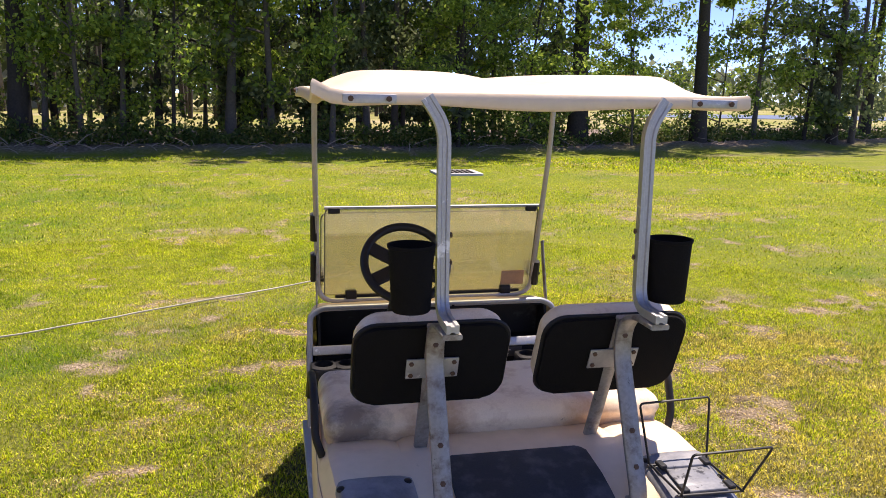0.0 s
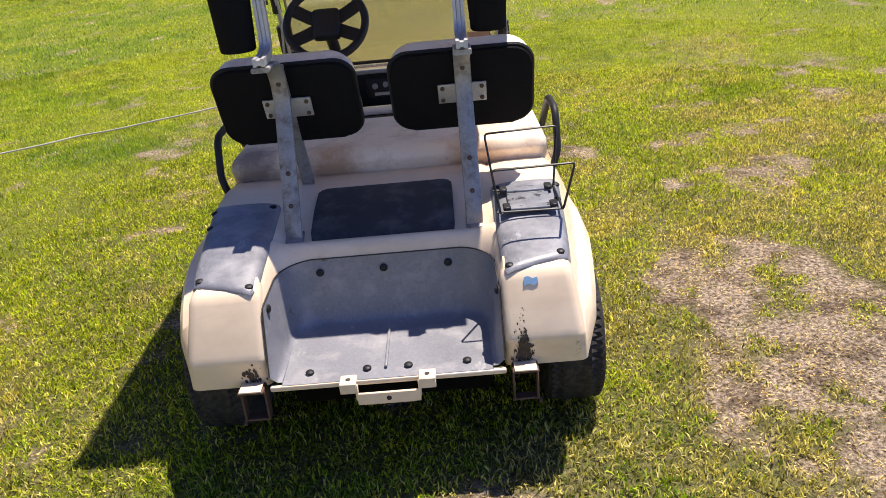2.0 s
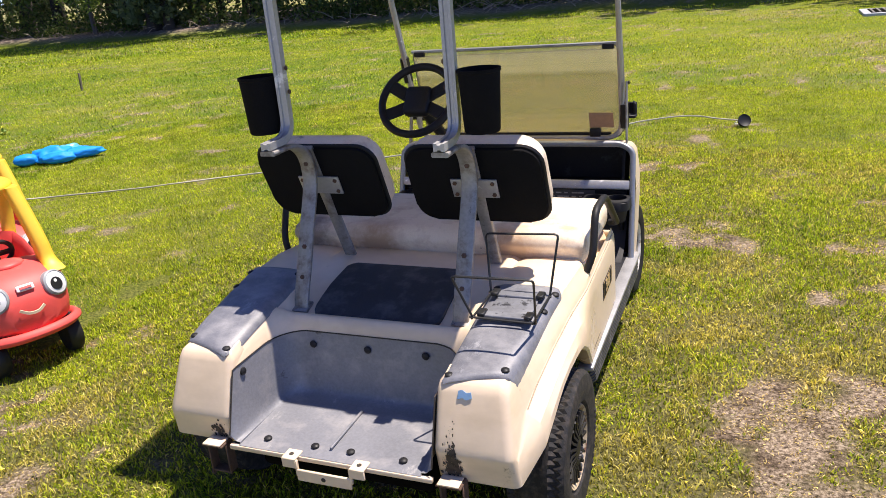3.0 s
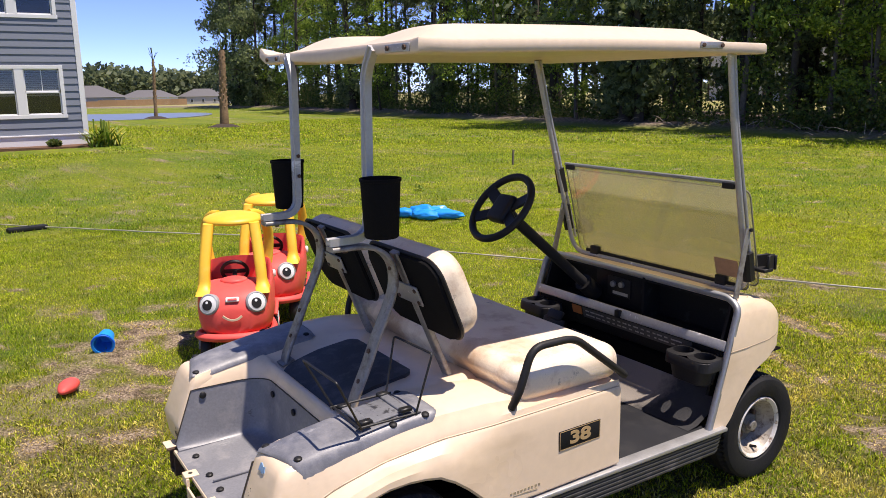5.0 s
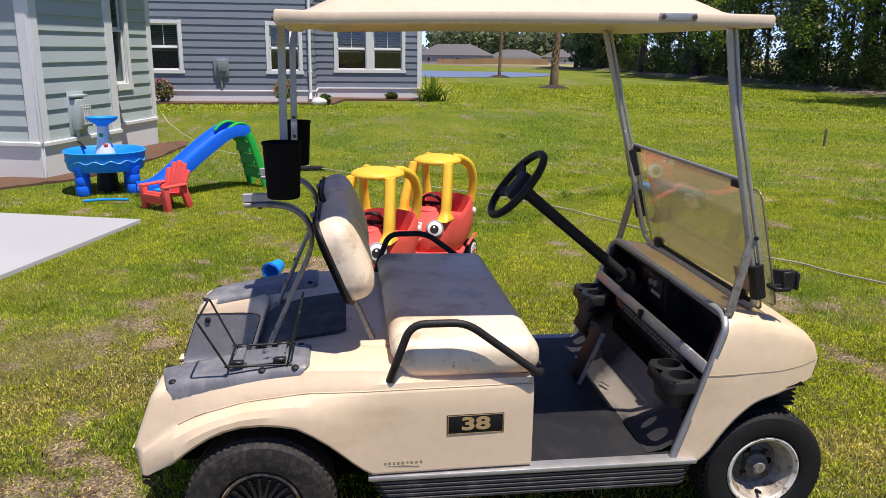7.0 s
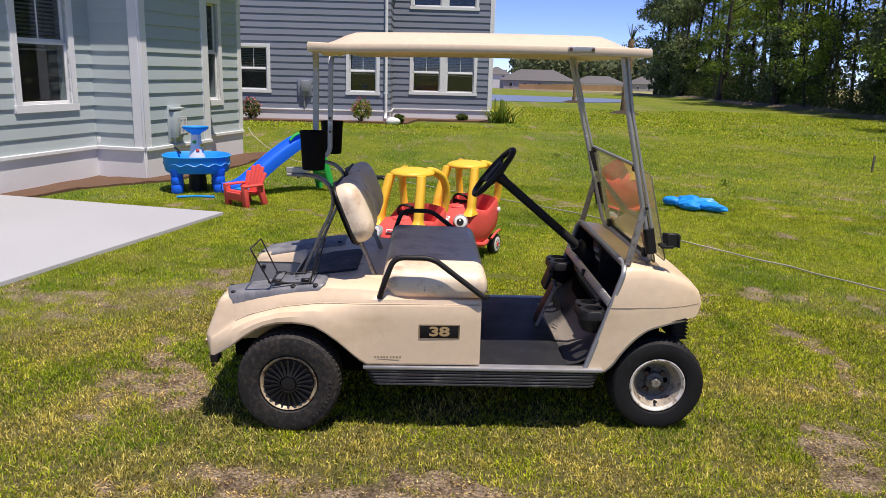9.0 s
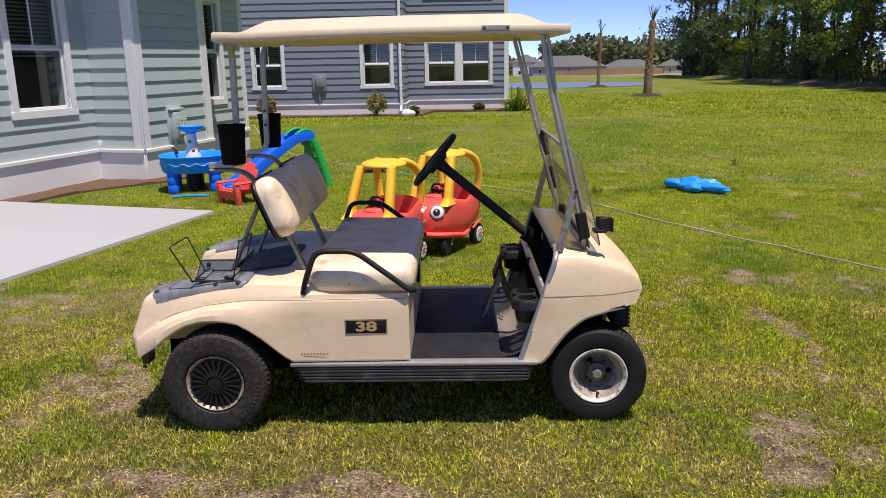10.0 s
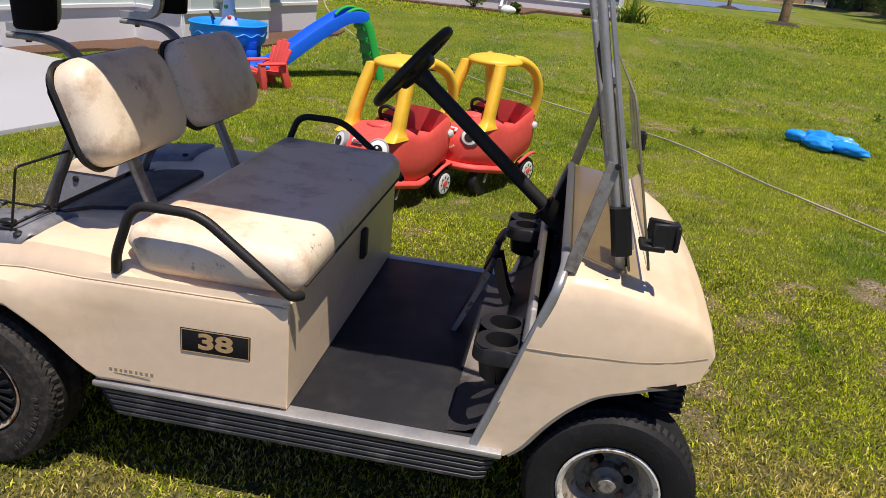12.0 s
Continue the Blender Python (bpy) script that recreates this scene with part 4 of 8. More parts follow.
for k, (a, w) in enumerate(((0.0, 0.01), (0.014, 0.011), (0.028, 0.009), (0.041, 0.01), (0.055, 0.011), (0.07, 0.008), (0.083, 0.011), (0.098, 0.01), (0.112, 0.01))):
    add_box(ink, (outer_x(0.368 + a, 0.358) + 0.0008, 0.368 + a, 0.358), (0.001, w * 0.75, 0.0065))
add_box(ink, (outer_x(0.425, 0.3475) + 0.0012, 0.425, 0.3475), (0.001, 0.1, 0.0015))
part("faded_lettering", ink, faded_ink, cart, "faded gold lettering bars")
part("tape_scrap", moved(slab([(-0.02, -0.012), (-0.006, -0.008), (0.004, -0.013), (0.019, -0.006), (0.016, 0.009), (0.004, 0.006), (-0.008, 0.013), (-0.018, 0.01)], -0.001, 0.001), Matrix.Translation((0.40, rear_y(0.572) - 0.0015, 0.572)) @ turn(70).to_4x4()), blue_tape, cart, "scrap of blue tape")

# rear hitch and bumper brackets
hitch = bmesh.new()
add_box(hitch, (0, -0.432, 0.306), (0.17, 0.008, 0.036), 0.002, 1)
add_box(hitch, (0, -0.412, 0.287), (0.14, 0.04, 0.006), 0.002, 1)
for s in (1, -1):
    add_box(hitch, (s * 0.106, -0.432, 0.34), (0.045, 0.008, 0.028), 0.002, 1)
    add_box(hitch, (s * 0.106, -0.414, 0.355), (0.045, 0.046, 0.006), 0.002, 1)
    add_box(hitch, (s * 0.084, -0.43, 0.327), (0.008, 0.01, 0.05), 0.002, 1)
hitch_ob = part("hitch_plate", hitch, cream, cart, "cream steel hitch plate with bolt holes")
# dark discs on the solid plate paint the shade of its holes
for x, y, z, r in ((-0.106, -0.4145, 0.3585, 0), (0.106, -0.4145, 0.3585, 0), (0.0, -0.4365, 0.306, 90)):
    part("bolt_hole_shade", moved(lathe([(0.007, 0), (0.007, 0.001), (0.0, 0.0012)], 10), Matrix.Translation((x, y, z)) @ turn(r).to_4x4()), grime_and_shade, hitch_ob)
for s in (1, -1):
    br = bmesh.new()
    for dx in (-0.032, 0.032):
        add_box(br, (s * 0.368 + dx, -0.395, 0.295), (0.006, 0.035, 0.10), 0.002, 1)
    add_box(br, (s * 0.368, -0.407, 0.348), (0.07, 0.05, 0.007), 0.002, 1)
    add_box(br, (s * 0.368, -0.395, 0.248), (0.07, 0.03, 0.007), 0.002, 1)
    b_ob = part("bumper_bracket", br, rust, cart, "rusty steel bumper bracket")
    part("bracket_cap", box((s * 0.368, -0.412, 0.3545), (0.06, 0.045, 0.005), 0.002), cream, b_ob)
    rg = random.Random(3 + s)
    marks = bmesh.new()
    for k in range(190 if s > 0 else 60):
        up_ = abs(rg.gauss(0, 0.06 if s > 0 else 0.025))
        cz, cx = 0.356 + up_, s * (0.366 + rg.gauss(0, 0.013 * max(0.3, 1 - up_ * 3)))
        rad = max(0.0008, rg.gauss(0.0032, 0.0026) * max(0.2, 1 - up_ * 4))
        ring = []
        for q in range(9):
            a = 2 * math.pi * q / 9
            rr = rad * rg.uniform(0.4, 1.3)
            z = cz + rr * 1.7 * math.sin(a)
            ring.append(marks.verts.new((cx + rr * math.cos(a), rear_y(z) - 0.0012 - 0.00002 * k, z)))
        marks.faces.new(ring)
    tagged(part("scuffed_paint", marks, grime_and_shade, rear_body, "black scuffed paint above the bracket"), kind="stuff")
    bolt_bm = lathe([(0.009, 0), (0.009, 0.007), (0.0, 0.008)], 6)
    part("bolt", moved(bolt_bm, Matrix.Translation((s * 0.368 + 0.035 * s, -0.4, 0.235)) @ turn(0, 90 * s).to_4x4()), rust, b_ob)

# underbody: dark boxes added to block light below the cart, and the axles
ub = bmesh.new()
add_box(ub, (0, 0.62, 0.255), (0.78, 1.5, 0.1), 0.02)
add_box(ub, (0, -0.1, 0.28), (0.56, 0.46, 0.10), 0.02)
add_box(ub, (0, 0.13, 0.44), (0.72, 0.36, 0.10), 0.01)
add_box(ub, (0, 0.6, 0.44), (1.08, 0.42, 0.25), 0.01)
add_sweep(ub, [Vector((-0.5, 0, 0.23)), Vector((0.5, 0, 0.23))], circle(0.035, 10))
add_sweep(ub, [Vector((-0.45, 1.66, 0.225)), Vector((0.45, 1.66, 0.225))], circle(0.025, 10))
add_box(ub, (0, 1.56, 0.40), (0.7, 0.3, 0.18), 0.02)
part("underbody", ub, shade_black, cart, "black light-blocking underbody boxes with axles")

# seat
seat = bmesh.new()
add_box(seat, (0, 0.628, 0.677), (1.105, 0.47, 0.129), 0.05, 6)
for v in seat.verts:
    fx, fy = v.co.x / 0.565, (v.co.y - 0.632) / 0.23
    if v.co.z > 0.69:
        v.co.z += 0.012 * (1 - fx ** 4) * (1 - 0.6 * fy * fy) - 0.02 * max(0, fy) ** 2 * 0.6
    if v.co.z < 0.69 and fy < -0.5:
        v.co.y += 0.02
part("seat", seat, vinyl, cart, "cream vinyl bench seat, stained", 60)
part("seat_piping", sweep(smooth_line([(-0.53, 0.862, 0.648), (0.53, 0.862, 0.648)], 4), rect(0.006, 0.006)), grime_and_shade, cart)
part("seat_edge", box((0, 0.62, 0.612), (1.04, 0.40, 0.02), 0.006), black_plastic, cart)
part("seat_latch", box((-0.11, 0.842, 0.53), (0.05, 0.02, 0.10), 0.008), black_plastic, cart)

# seatbacks
for s in (1, -1):
    c = Vector((s * 0.268, 0.265, 0.978))
    cushion = bmesh.new()
    rings = []
    for inset, depth in ((0.004, -0.042), (0.0, -0.01), (0.002, 0.012), (0.01, 0.029), (0.024, 0.042), (0.05, 0.053), (0.09, 0.059), (0.125, 0.061)):
        r = max(0.012, 0.075 - inset * 0.6)
        outline = round_rect(-0.217 + inset, 0.217 - inset, -0.139 + inset, 0.139 - inset, min(r, 0.139 - inset - 0.002), 7)
        rings.append([cushion.verts.new((a * (1 - 0.1 * b), depth, b)) for a, b in outline])
    for low, high in zip(rings, rings[1:]):
        for k in range(len(low)):
            cushion.faces.new((low[k], low[(k + 1) % len(low)], high[(k + 1) % len(low)], high[k]))
    cushion.faces.new(rings[0][::-1])
    cushion.faces.new(rings[-1])
    bmesh.ops.recalc_face_normals(cushion, faces=cushion.faces)
    m = Matrix.Translation(c) @ turn(22).to_4x4()
    back = part("seatback", moved(cushion, m), vinyl, cart, "cream vinyl seatback with black rear panel", 60)
    shell = slab([(a, b) for a, b in round_rect(-0.214, 0.214, -0.136, 0.136, 0.06, 6)], -0.008, 0.014, 0.006)
    shell = moved(shell, m @ Matrix.Translation((0, -0.046, 0)) @ turn(90).to_4x4())
    part("back_panel", shell, black_cloth, back)
    lip = [Vector((a, 0, b)) for a, b in round_rect(-0.216, 0.216, -0.138, 0.138, 0.06, 6)]
    lip_bm = bmesh.new()
    add_sweep(lip_bm, lip, circle(0.007, 6), (0, 1, 0), True)
    part("panel_lip", moved(lip_bm, m @ Matrix.Translation((0, -0.042, 0))), black_plastic, back)
    mp = box((0, -0.067, 0.0), (0.148, 0.006, 0.068), 0.002)
    mount = part("mounting_plate", moved(mp, m), alloy, back)
    for a in (-0.06, 0.06):
        for b in (-0.021, 0.021):
            part("bolt", moved(lathe([(0.007, 0), (0.007, 0.004), (0, 0.006)], 6), m @ Matrix.Translation((a, -0.07, b)) @ turn(90).to_4x4()), rust, mount)

# struts, canopy rails and posts
CH = [(a * 0.85, b * 0.8) for a, b in [(-0.013, -0.02), (0.013, -0.02), (0.013, -0.009), (0.008, -0.006), (0.008, 0.006), (0.013, 0.009), (0.013, 0.02), (-0.013, 0.02), (-0.013, 0.009), (-0.008, 0.006), (-0.008, -0.006), (-0.013, -0.009)]]
for s in (1, -1):
    x = s * 0.272
    line = smooth_line([(x, -0.012, 0.595), (x, 0.002, 0.648), (x, 0.045, 0.74), (x, 0.088, 0.84), (x, 0.135, 0.94), (x, 0.15, 1.0), (x, 0.14, 1.06), (x, 0.10, 1.102), (x, 0.04, 1.12), (x, -0.058, 1.122)], 4)
    strut = part("seat_strut", sweep(line, rect(0.014, 0.05, 0.003), (1, 0, 0)), steel, cart, "galvanised steel strut", 50)
    part("strut_foot", box((x, -0.005, 0.607), (0.055, 0.05, 0.01), 0.002, 2, turn(18)), steel, strut)
    for y, z in ((0.028, 0.70), (0.148, 1.04), (0.066, 0.79)):
        part("bolt", moved(lathe([(0.008, 0), (0.008, 0.004), (0, 0.006)], 6), Matrix.Translation((x, y - 0.008, z)) @ turn(66).to_4x4()), rust, strut)
    front = sweep([Vector((x, 0.345, 0.65)), Vector((x, 0.235, 0.91)), Vector((x, 0.17, 1.06)), Vector((x, 0.155, 1.09))], rect(0.018, 0.04, 0.003), (1, 0, 0))
    part("seat_brace", front, steel, cart, "galvanised steel brace with bolts", 50)
    rail = round_line([(x, -0.062, 1.143), (x, 0.07, 1.145), (x, 0.077, 1.62), (x + s * 0.045, 0.08, 1.69)], 0.075, 8)
    post = part("canopy_post", sweep(rail, CH, (1, 0, 0)), alloy, cart, "ribbed aluminium canopy post", 50)
    for z in (1.28, 1.35):
        part("bolt", moved(lathe([(0.007, 0), (0.007, 0.004), (0, 0.005)], 6), Matrix.Translation((x - s * 0.02, 0.074, z)) @ turn(0, -90 * s).to_4x4()), rust, post)
    part("bolt", moved(lathe([(0.008, 0), (0.008, 0.006), (0, 0.007)], 6), Matrix.Translation((x, -0.01, 1.113)) @ turn(180).to_4x4()), rust, post)
    bucket = lathe([(0.0, 0.0), (0.047, 0.0), (0.05, 0.004), (0.058, 0.162), (0.061, 0.164), (0.061, 0.172), (0.055, 0.172), (0.049, 0.02), (0.0, 0.018)], 28)
    part("sand_bucket", moved(bucket, Matrix.Translation((x + s * 0.08, 0.072, 1.157))), black_cloth, cart, "black plastic sand bottle bucket")

# hip rails
for s in (1, -1):
    x = s * 0.582
    line = round_line([(x - s * 0.02, 0.385, 0.625), (x, 0.40, 0.68), (x, 0.448, 0.812), (x, 0.615, 0.812), (x, 0.845, 0.638), (x - s * 0.03, 0.86, 0.632)], 0.045, 5)
    part("hip_rail", tube(line, 0.0125, 10, (1, 0, 0)), black_plastic, cart, "black tubular hip rail", 60)

# floor, toe board and rocker panels
part("floor_mat", box((0, 1.08, 0.305), (1.12, 0.52, 0.016), 0.004), floor_rubber, cart, "black ribbed rubber floor mat")
toe = grid([[Vector((x, y, z)) for x in (-0.53, -0.3, 0, 0.3, 0.53)] for y, z in ((1.24, 0.3145), (1.29, 0.322), (1.345, 0.352), (1.40, 0.41), (1.45, 0.49), (1.49, 0.57), (1.505, 0.60))])
part("toe_board", toe, toe_rubber, cart, "worn grey rubber toe board", 60)
for s in (1, -1):
    rk = bmesh.new()
    z0, z1, n = 0.222, 0.298, 5
    h = (z1 - z0) / n
    ring = [(0.555, z0)]
    for k in range(n):
        ring += [(0.582, z0 + h * k), (0.589, z0 + h * (k + 0.25)), (0.589, z0 + h * (k + 0.75)), (0.582, z0 + h * (k + 0.98))]
    ring += [(0.555, z1)]
    rows = []
    for y, f in ((0.322, 0.0), (0.345, 1.0), (0.6, 1.0), (0.9, 1.0), (1.2, 1.0), (1.35, 1.0), (1.378, 0.0)):
        row = []
        for x, z in ring:
            lean = (z1 - z) * (0.55 if y < 0.5 else (-0.35 if y > 1.3 else 0))
            row.append(Vector((s * (x - (1 - f) * 0.012), y + lean, z)))
        rows.append(row)
    rk = grid(rows)
    rocker = part("rocker_panel", rk, rocker_grey, cart, "black ribbed rocker panel", 30)
    part("rocker_trim", box((s * 0.566, 0.852, 0.306), (0.052, 1.075, 0.016), 0.004), alloy, rocker, "scuffed aluminium sill strip")

# front cowl
TOPLINE = [(1.462, 0.772), (1.50, 0.783), (1.57, 0.777), (1.66, 0.757), (1.74, 0.727), (1.80, 0.694), (1.842, 0.652), (1.857, 0.605), (1.852, 0.56), (1.828, 0.538)]
LOWER = [(1.77, 0.532), (1.69, 0.525), (1.60, 0.502), (1.55, 0.472), (1.505, 0.432), (1.465, 0.382), (1.43, 0.33), (1.395, 0.297), (1.318, 0.297)]
LOWER = [(p[1], p[2]) for p in smooth_line([(0, a, b) for a, b in LOWER[:-1]], 4)] + LOWER[-1:]


def cowl_half(y, z):
    return lerp_table([(1.2, 0.574), (1.5, 0.568), (1.66, 0.552), (1.74, 0.527), (1.80, 0.495), (1.87, 0.45)], y) - 0.022 * max(0.0, z - 0.62) / 0.18


def along(pts, f):
    """A point at the share f of a polyline's length."""
    q = [Vector((a, b)) for a, b in pts]
    d = [0.0]
    for a, b in zip(q, q[1:]):
        d.append(d[-1] + (b - a).length)
    t = f * d[-1]
    return Vector((float(np.interp(t, d, [v.x for v in q])), float(np.interp(t, d, [v.y for v in q]))))


def cowl_side(u, f):
    """Coons patch over the side of the cowl: u from the dash to the nose, f from below to above."""
    b, t = along(SIDE_LOW, u), along(SIDE_TOP, u)
    l, r = along([SIDE_LOW[0], SIDE_TOP[0]], f), along([SIDE_LOW[-1], SIDE_TOP[-1]], f)
    p = b * (1 - f) + t * f + l * (1 - u) + r * u
    p -= SIDE_C[0] * (1 - u) * (1 - f) + SIDE_C[1] * u * (1 - f) + SIDE_C[2] * (1 - u) * f + SIDE_C[3] * u * f
    return p


SIDE_LOW = LOWER[::-1] + [(1.828, 0.538)]
SIDE_TOP = TOPLINE[:8]
SIDE_C = [Vector(SIDE_LOW[0]), Vector(SIDE_LOW[-1]), Vector(SIDE_TOP[0]), Vector(SIDE_TOP[-1])]
cowl = bmesh.new()
NU = 56
for sgn in (1, -1):
    rows = []
    for f in (0, 0.1, 0.25, 0.4, 0.55, 0.7, 0.8, 0.88, 0.92, 0.955, 0.98, 1.0):
        row = []
        for k in range(NU + 1):
            p = cowl_side(k / NU, f)
            g = max(0.0, (f - 0.86) / 0.14)
            row.append(Vector((sgn * (cowl_half(p.x, p.y) - 0.04 * (1 - math.sqrt(max(0.0, 1 - g * g)))), p.x, p.y)))
        rows.append(row)
    tmp = bpy.data.meshes.new("tmp")
    made = grid(rows)
    made.to_mesh(tmp)
    made.free()
    cowl.from_mesh(tmp)
    bpy.data.meshes.remove(tmp)
rows = []
for k in range(NU + 1):
    p = along(SIDE_TOP, k / NU)
    h = cowl_half(p.x, p.y) - 0.04
    rows.append([Vector((h * a, p.x + 0.012 * (1 - a * a) * (k / NU), p.y + 0.006 * (1 - a * a))) for a in np.linspace(-1, 1, 17)])
for p in ((1.852, 0.56), (1.828, 0.538)):
    h = cowl_half(*p) - 0.01
    rows.append([Vector((h * a, p[0] + 0.012 * (1 - a * a), p[1])) for a in np.linspace(-1, 1, 17)])
tmp = bpy.data.meshes.new("tmp")
made = grid(rows)
made.to_mesh(tmp)
made.free()
cowl.from_mesh(tmp)
bpy.data.meshes.remove(tmp)
bmesh.ops.remove_doubles(cowl, verts=cowl.verts, dist=0.0015)
cowl_ob = part("front_cowl", cowl, cream, cart, "cream front cowl", 55)
# inner wheel-arch lips
for s in (1, -1):
    lip_line = [Vector((s * (cowl_half(y, z) - 0.014), y, z + 0.004)) for y, z in LOWER[:-1]]
    part("arch_lip", sweep(lip_line, rect(0.03, 0.01), (1, 0, 0)), cream, cowl_ob)
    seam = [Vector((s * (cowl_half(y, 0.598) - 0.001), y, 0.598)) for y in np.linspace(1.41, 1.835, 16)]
    part("body_seam", sweep(seam, rect(0.0035, 0.003)), seam_shade, cowl_ob)
    # near-black liner puts the arch's shade into its colour
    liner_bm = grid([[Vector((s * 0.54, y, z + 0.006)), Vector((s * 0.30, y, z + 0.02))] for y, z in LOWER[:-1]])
    part("wheel_well", liner_bm, shade_black, cowl_ob)
part("front_bumper", box((0, 1.778, 0.466), (0.84, 0.07, 0.14), 0.025, 3), black_plastic, cart, "black ribbed front bumper")
ribs = bmesh.new()
for k in range(6):
    add_box(ribs, (0, 1.778, 0.412 + k * 0.018), (0.846, 0.075, 0.008), 0.002, 1)
part("bumper_ribs", ribs, black_plastic, cart)

# dash: an open black tub framed by a metal edge
U = [(-0.562, 1.312, 0.30), (-0.556, 1.40, 0.56), (-0.55, 1.462, 0.755), (-0.50, 1.472, 0.785), (0.50, 1.472, 0.785), (0.55, 1.462, 0.755), (0.556, 1.40, 0.56), (0.562, 1.312, 0.30)]
edge_line = round_line(U, 0.06, 5)
part("dash_edge", sweep(edge_line, rect(0.024, 0.022, 0.004), (0, 1, 0.33)), trim_metal, cart, "grey metal edge of the dash opening", 50)
tub = bmesh.new()
add_box(tub, (0, 1.565, 0.68), (1.02, 0.012, 0.19))
add_box(tub, (0, 1.51, 0.60), (1.02, 0.13, 0.012))
add_box(tub, (0, 1.515, 0.768), (1.02, 0.10, 0.008))
for s in (1, -1):
    part("dash_side", box((s * 0.512, 1.475, 0.575), (0.012, 0.13, 0.36), 0, 1, turn(-18)), black_tub, cart)
part("dash_tub", tub, black_tub, cart, "black open dash with shelves")
part("divider", box((0.08, 1.52, 0.69), (0.012, 0.12, 0.18)), black_tub, cart)
part("switch_panel", box((-0.08, 1.50, 0.69), (0.30, 0.02, 0.16), 0.004), black_tub, cart)
part("dash_rail", box((0, 1.41, 0.614), (1.085, 0.016, 0.04), 0.005, 2, turn(-20)), alloy, cart, "grey metal dash rail")
part("rail_clip", box((0.0, 1.40, 0.612), (0.03, 0.02, 0.034), 0.003), black_plastic, cart)
lower = box((0, 1.425, 0.545), (1.06, 0.012, 0.10), 0.002, 1, turn(14))
part("lower_panel", lower, black_tub, cart)
lab = bmesh.new()
add_box(lab, (0.08, 1.412, 0.566), (0.62, 0.004, 0.05), 0, 1, turn(14))
label_strip = part("warning_strip", lab, dark_label, cart, "worn warning labels with unreadable bars")
rng = random.Random(5)
bars = bmesh.new()
for k in range(34):
    add_box(bars, (-0.20 + (k % 17) * 0.033 + rng.uniform(-0.004, 0.004), 1.408 - 0.25 * (0.0 if k < 17 else -0.02), 0.575 if k < 17 else 0.556), (rng.uniform(0.012, 0.028), 0.003, 0.006), 0, 1, turn(14))
part("label_bars", bars, white_label, label_strip)
part("label_orange", box((-0.27, 1.411, 0.568), (0.06, 0.004, 0.04), 0, 1, turn(14)), orange_label, label_strip)
ctrl = part("control_panel", box((-0.085, 1.488, 0.70), (0.14, 0.008, 0.085), 0.003), black_plastic, cart, "black control panel with key switch")
for dx, dz in ((-0.03, 0.01), (0.02, 0.015)):
    part("knob", moved(lathe([(0.014, 0), (0.013, 0.012), (0, 0.014)], 12), Matrix.Translation((-0.085 + dx, 1.484, 0.70 + dz)) @ turn(90).to_4x4()), steel, ctrl)
part("legend", box((-0.075, 1.4835, 0.672), (0.09, 0.001, 0.014)), white_label, ctrl)

# cup holders: a rounded rim with two open rings over a deeper tapered skirt
for s in (1, -1):
    x0, y0, z0 = s * 0.45, 1.345, 0.572
    rows = []
    for z, g in ((-0.105, -0.026), (-0.1, -0.02), (-0.045, -0.012), (-0.04, 0.002), (-0.006, 0.0), (0.0, -0.005)):
        ring = [Vector((x0 + a, y0 + b, z0 + z)) for a, b in round_rect(-0.105 - g, 0.105 + g, -0.062 - g, 0.07 + g, 0.048, 6)]
        rows.append(ring + [ring[0]])
    hold_ob = part("cup_holder", grid(rows), black_plastic, cart, "black plastic double cup holder", 40)
    top = bmesh.new()
    for k in (-1, 1):
        cx, cy = x0 + k * 0.05, y0 + 0.004
        inner, outer, deep = [], [], []
        for q in range(36):
            a = 2 * math.pi * q / 36
            c_, s_ = math.cos(a), math.sin(a)
            reach = min((0.05 if c_ * k > 0 else 0.05) / max(abs(c_), 1e-6), (0.061 if s_ > 0 else 0.061) / max(abs(s_), 1e-6), 0.064)
            inner.append(top.verts.new((cx + 0.04 * c_, cy + 0.04 * s_, z0 + 0.004)))
            outer.append(top.verts.new((cx + reach * c_, cy + reach * s_, z0)))
            deep.append(top.verts.new((cx + 0.038 * c_, cy + 0.038 * s_, z0 - 0.05)))
        for q in range(36):
            r = (q + 1) % 36
            top.faces.new((inner[q], inner[r], outer[r], outer[q]))
            top.faces.new((deep[q], deep[r], inner[r], inner[q]))
    part("cup_ring", top, black_plastic, hold_ob, "", 40)

# pedals
ped = part("accelerator_pedal", box((-0.085, 1.222, 0.425), (0.12, 0.014, 0.235), 0.004, 2, turn(-23)), black_plastic, cart, "black accelerator pedal with a worn grey edge")
part("pedal_edge", box((-0.0255, 1.218, 0.42), (0.006, 0.018, 0.235), 0.002, 1, turn(-23)), plate_grey, ped)
brake = part("brake_pedal", box((-0.265, 1.255, 0.505), (0.13, 0.02, 0.1), 0.008, 2, turn(-20)), black_plastic, cart, "black brake pedal")
part("park_pedal", box((-0.265, 1.275, 0.565), (0.09, 0.018, 0.045), 0.006, 2, turn(-35)), black_plastic, brake)
for x in (-0.225, -0.305):
    part("pedal_arm", sweep([Vector((x, 1.27, 0.5)), Vector((x, 1.3, 0.4)), Vector((x, 1.33, 0.335))], rect(0.03, 0.012), (1, 0, 0)), black_plastic, brake)
part("pedal_rod", sweep([Vector((0.0, 1.255, 0.335)), Vector((0.05, 1.27, 0.337))], circle(0.004, 6), (0, 0, 1)), steel, cart)

# steering
HUB, AXIS = Vector((-0.222, 0.936, 1.092)), Vector((0, 0.77, -0.638)).normalized()
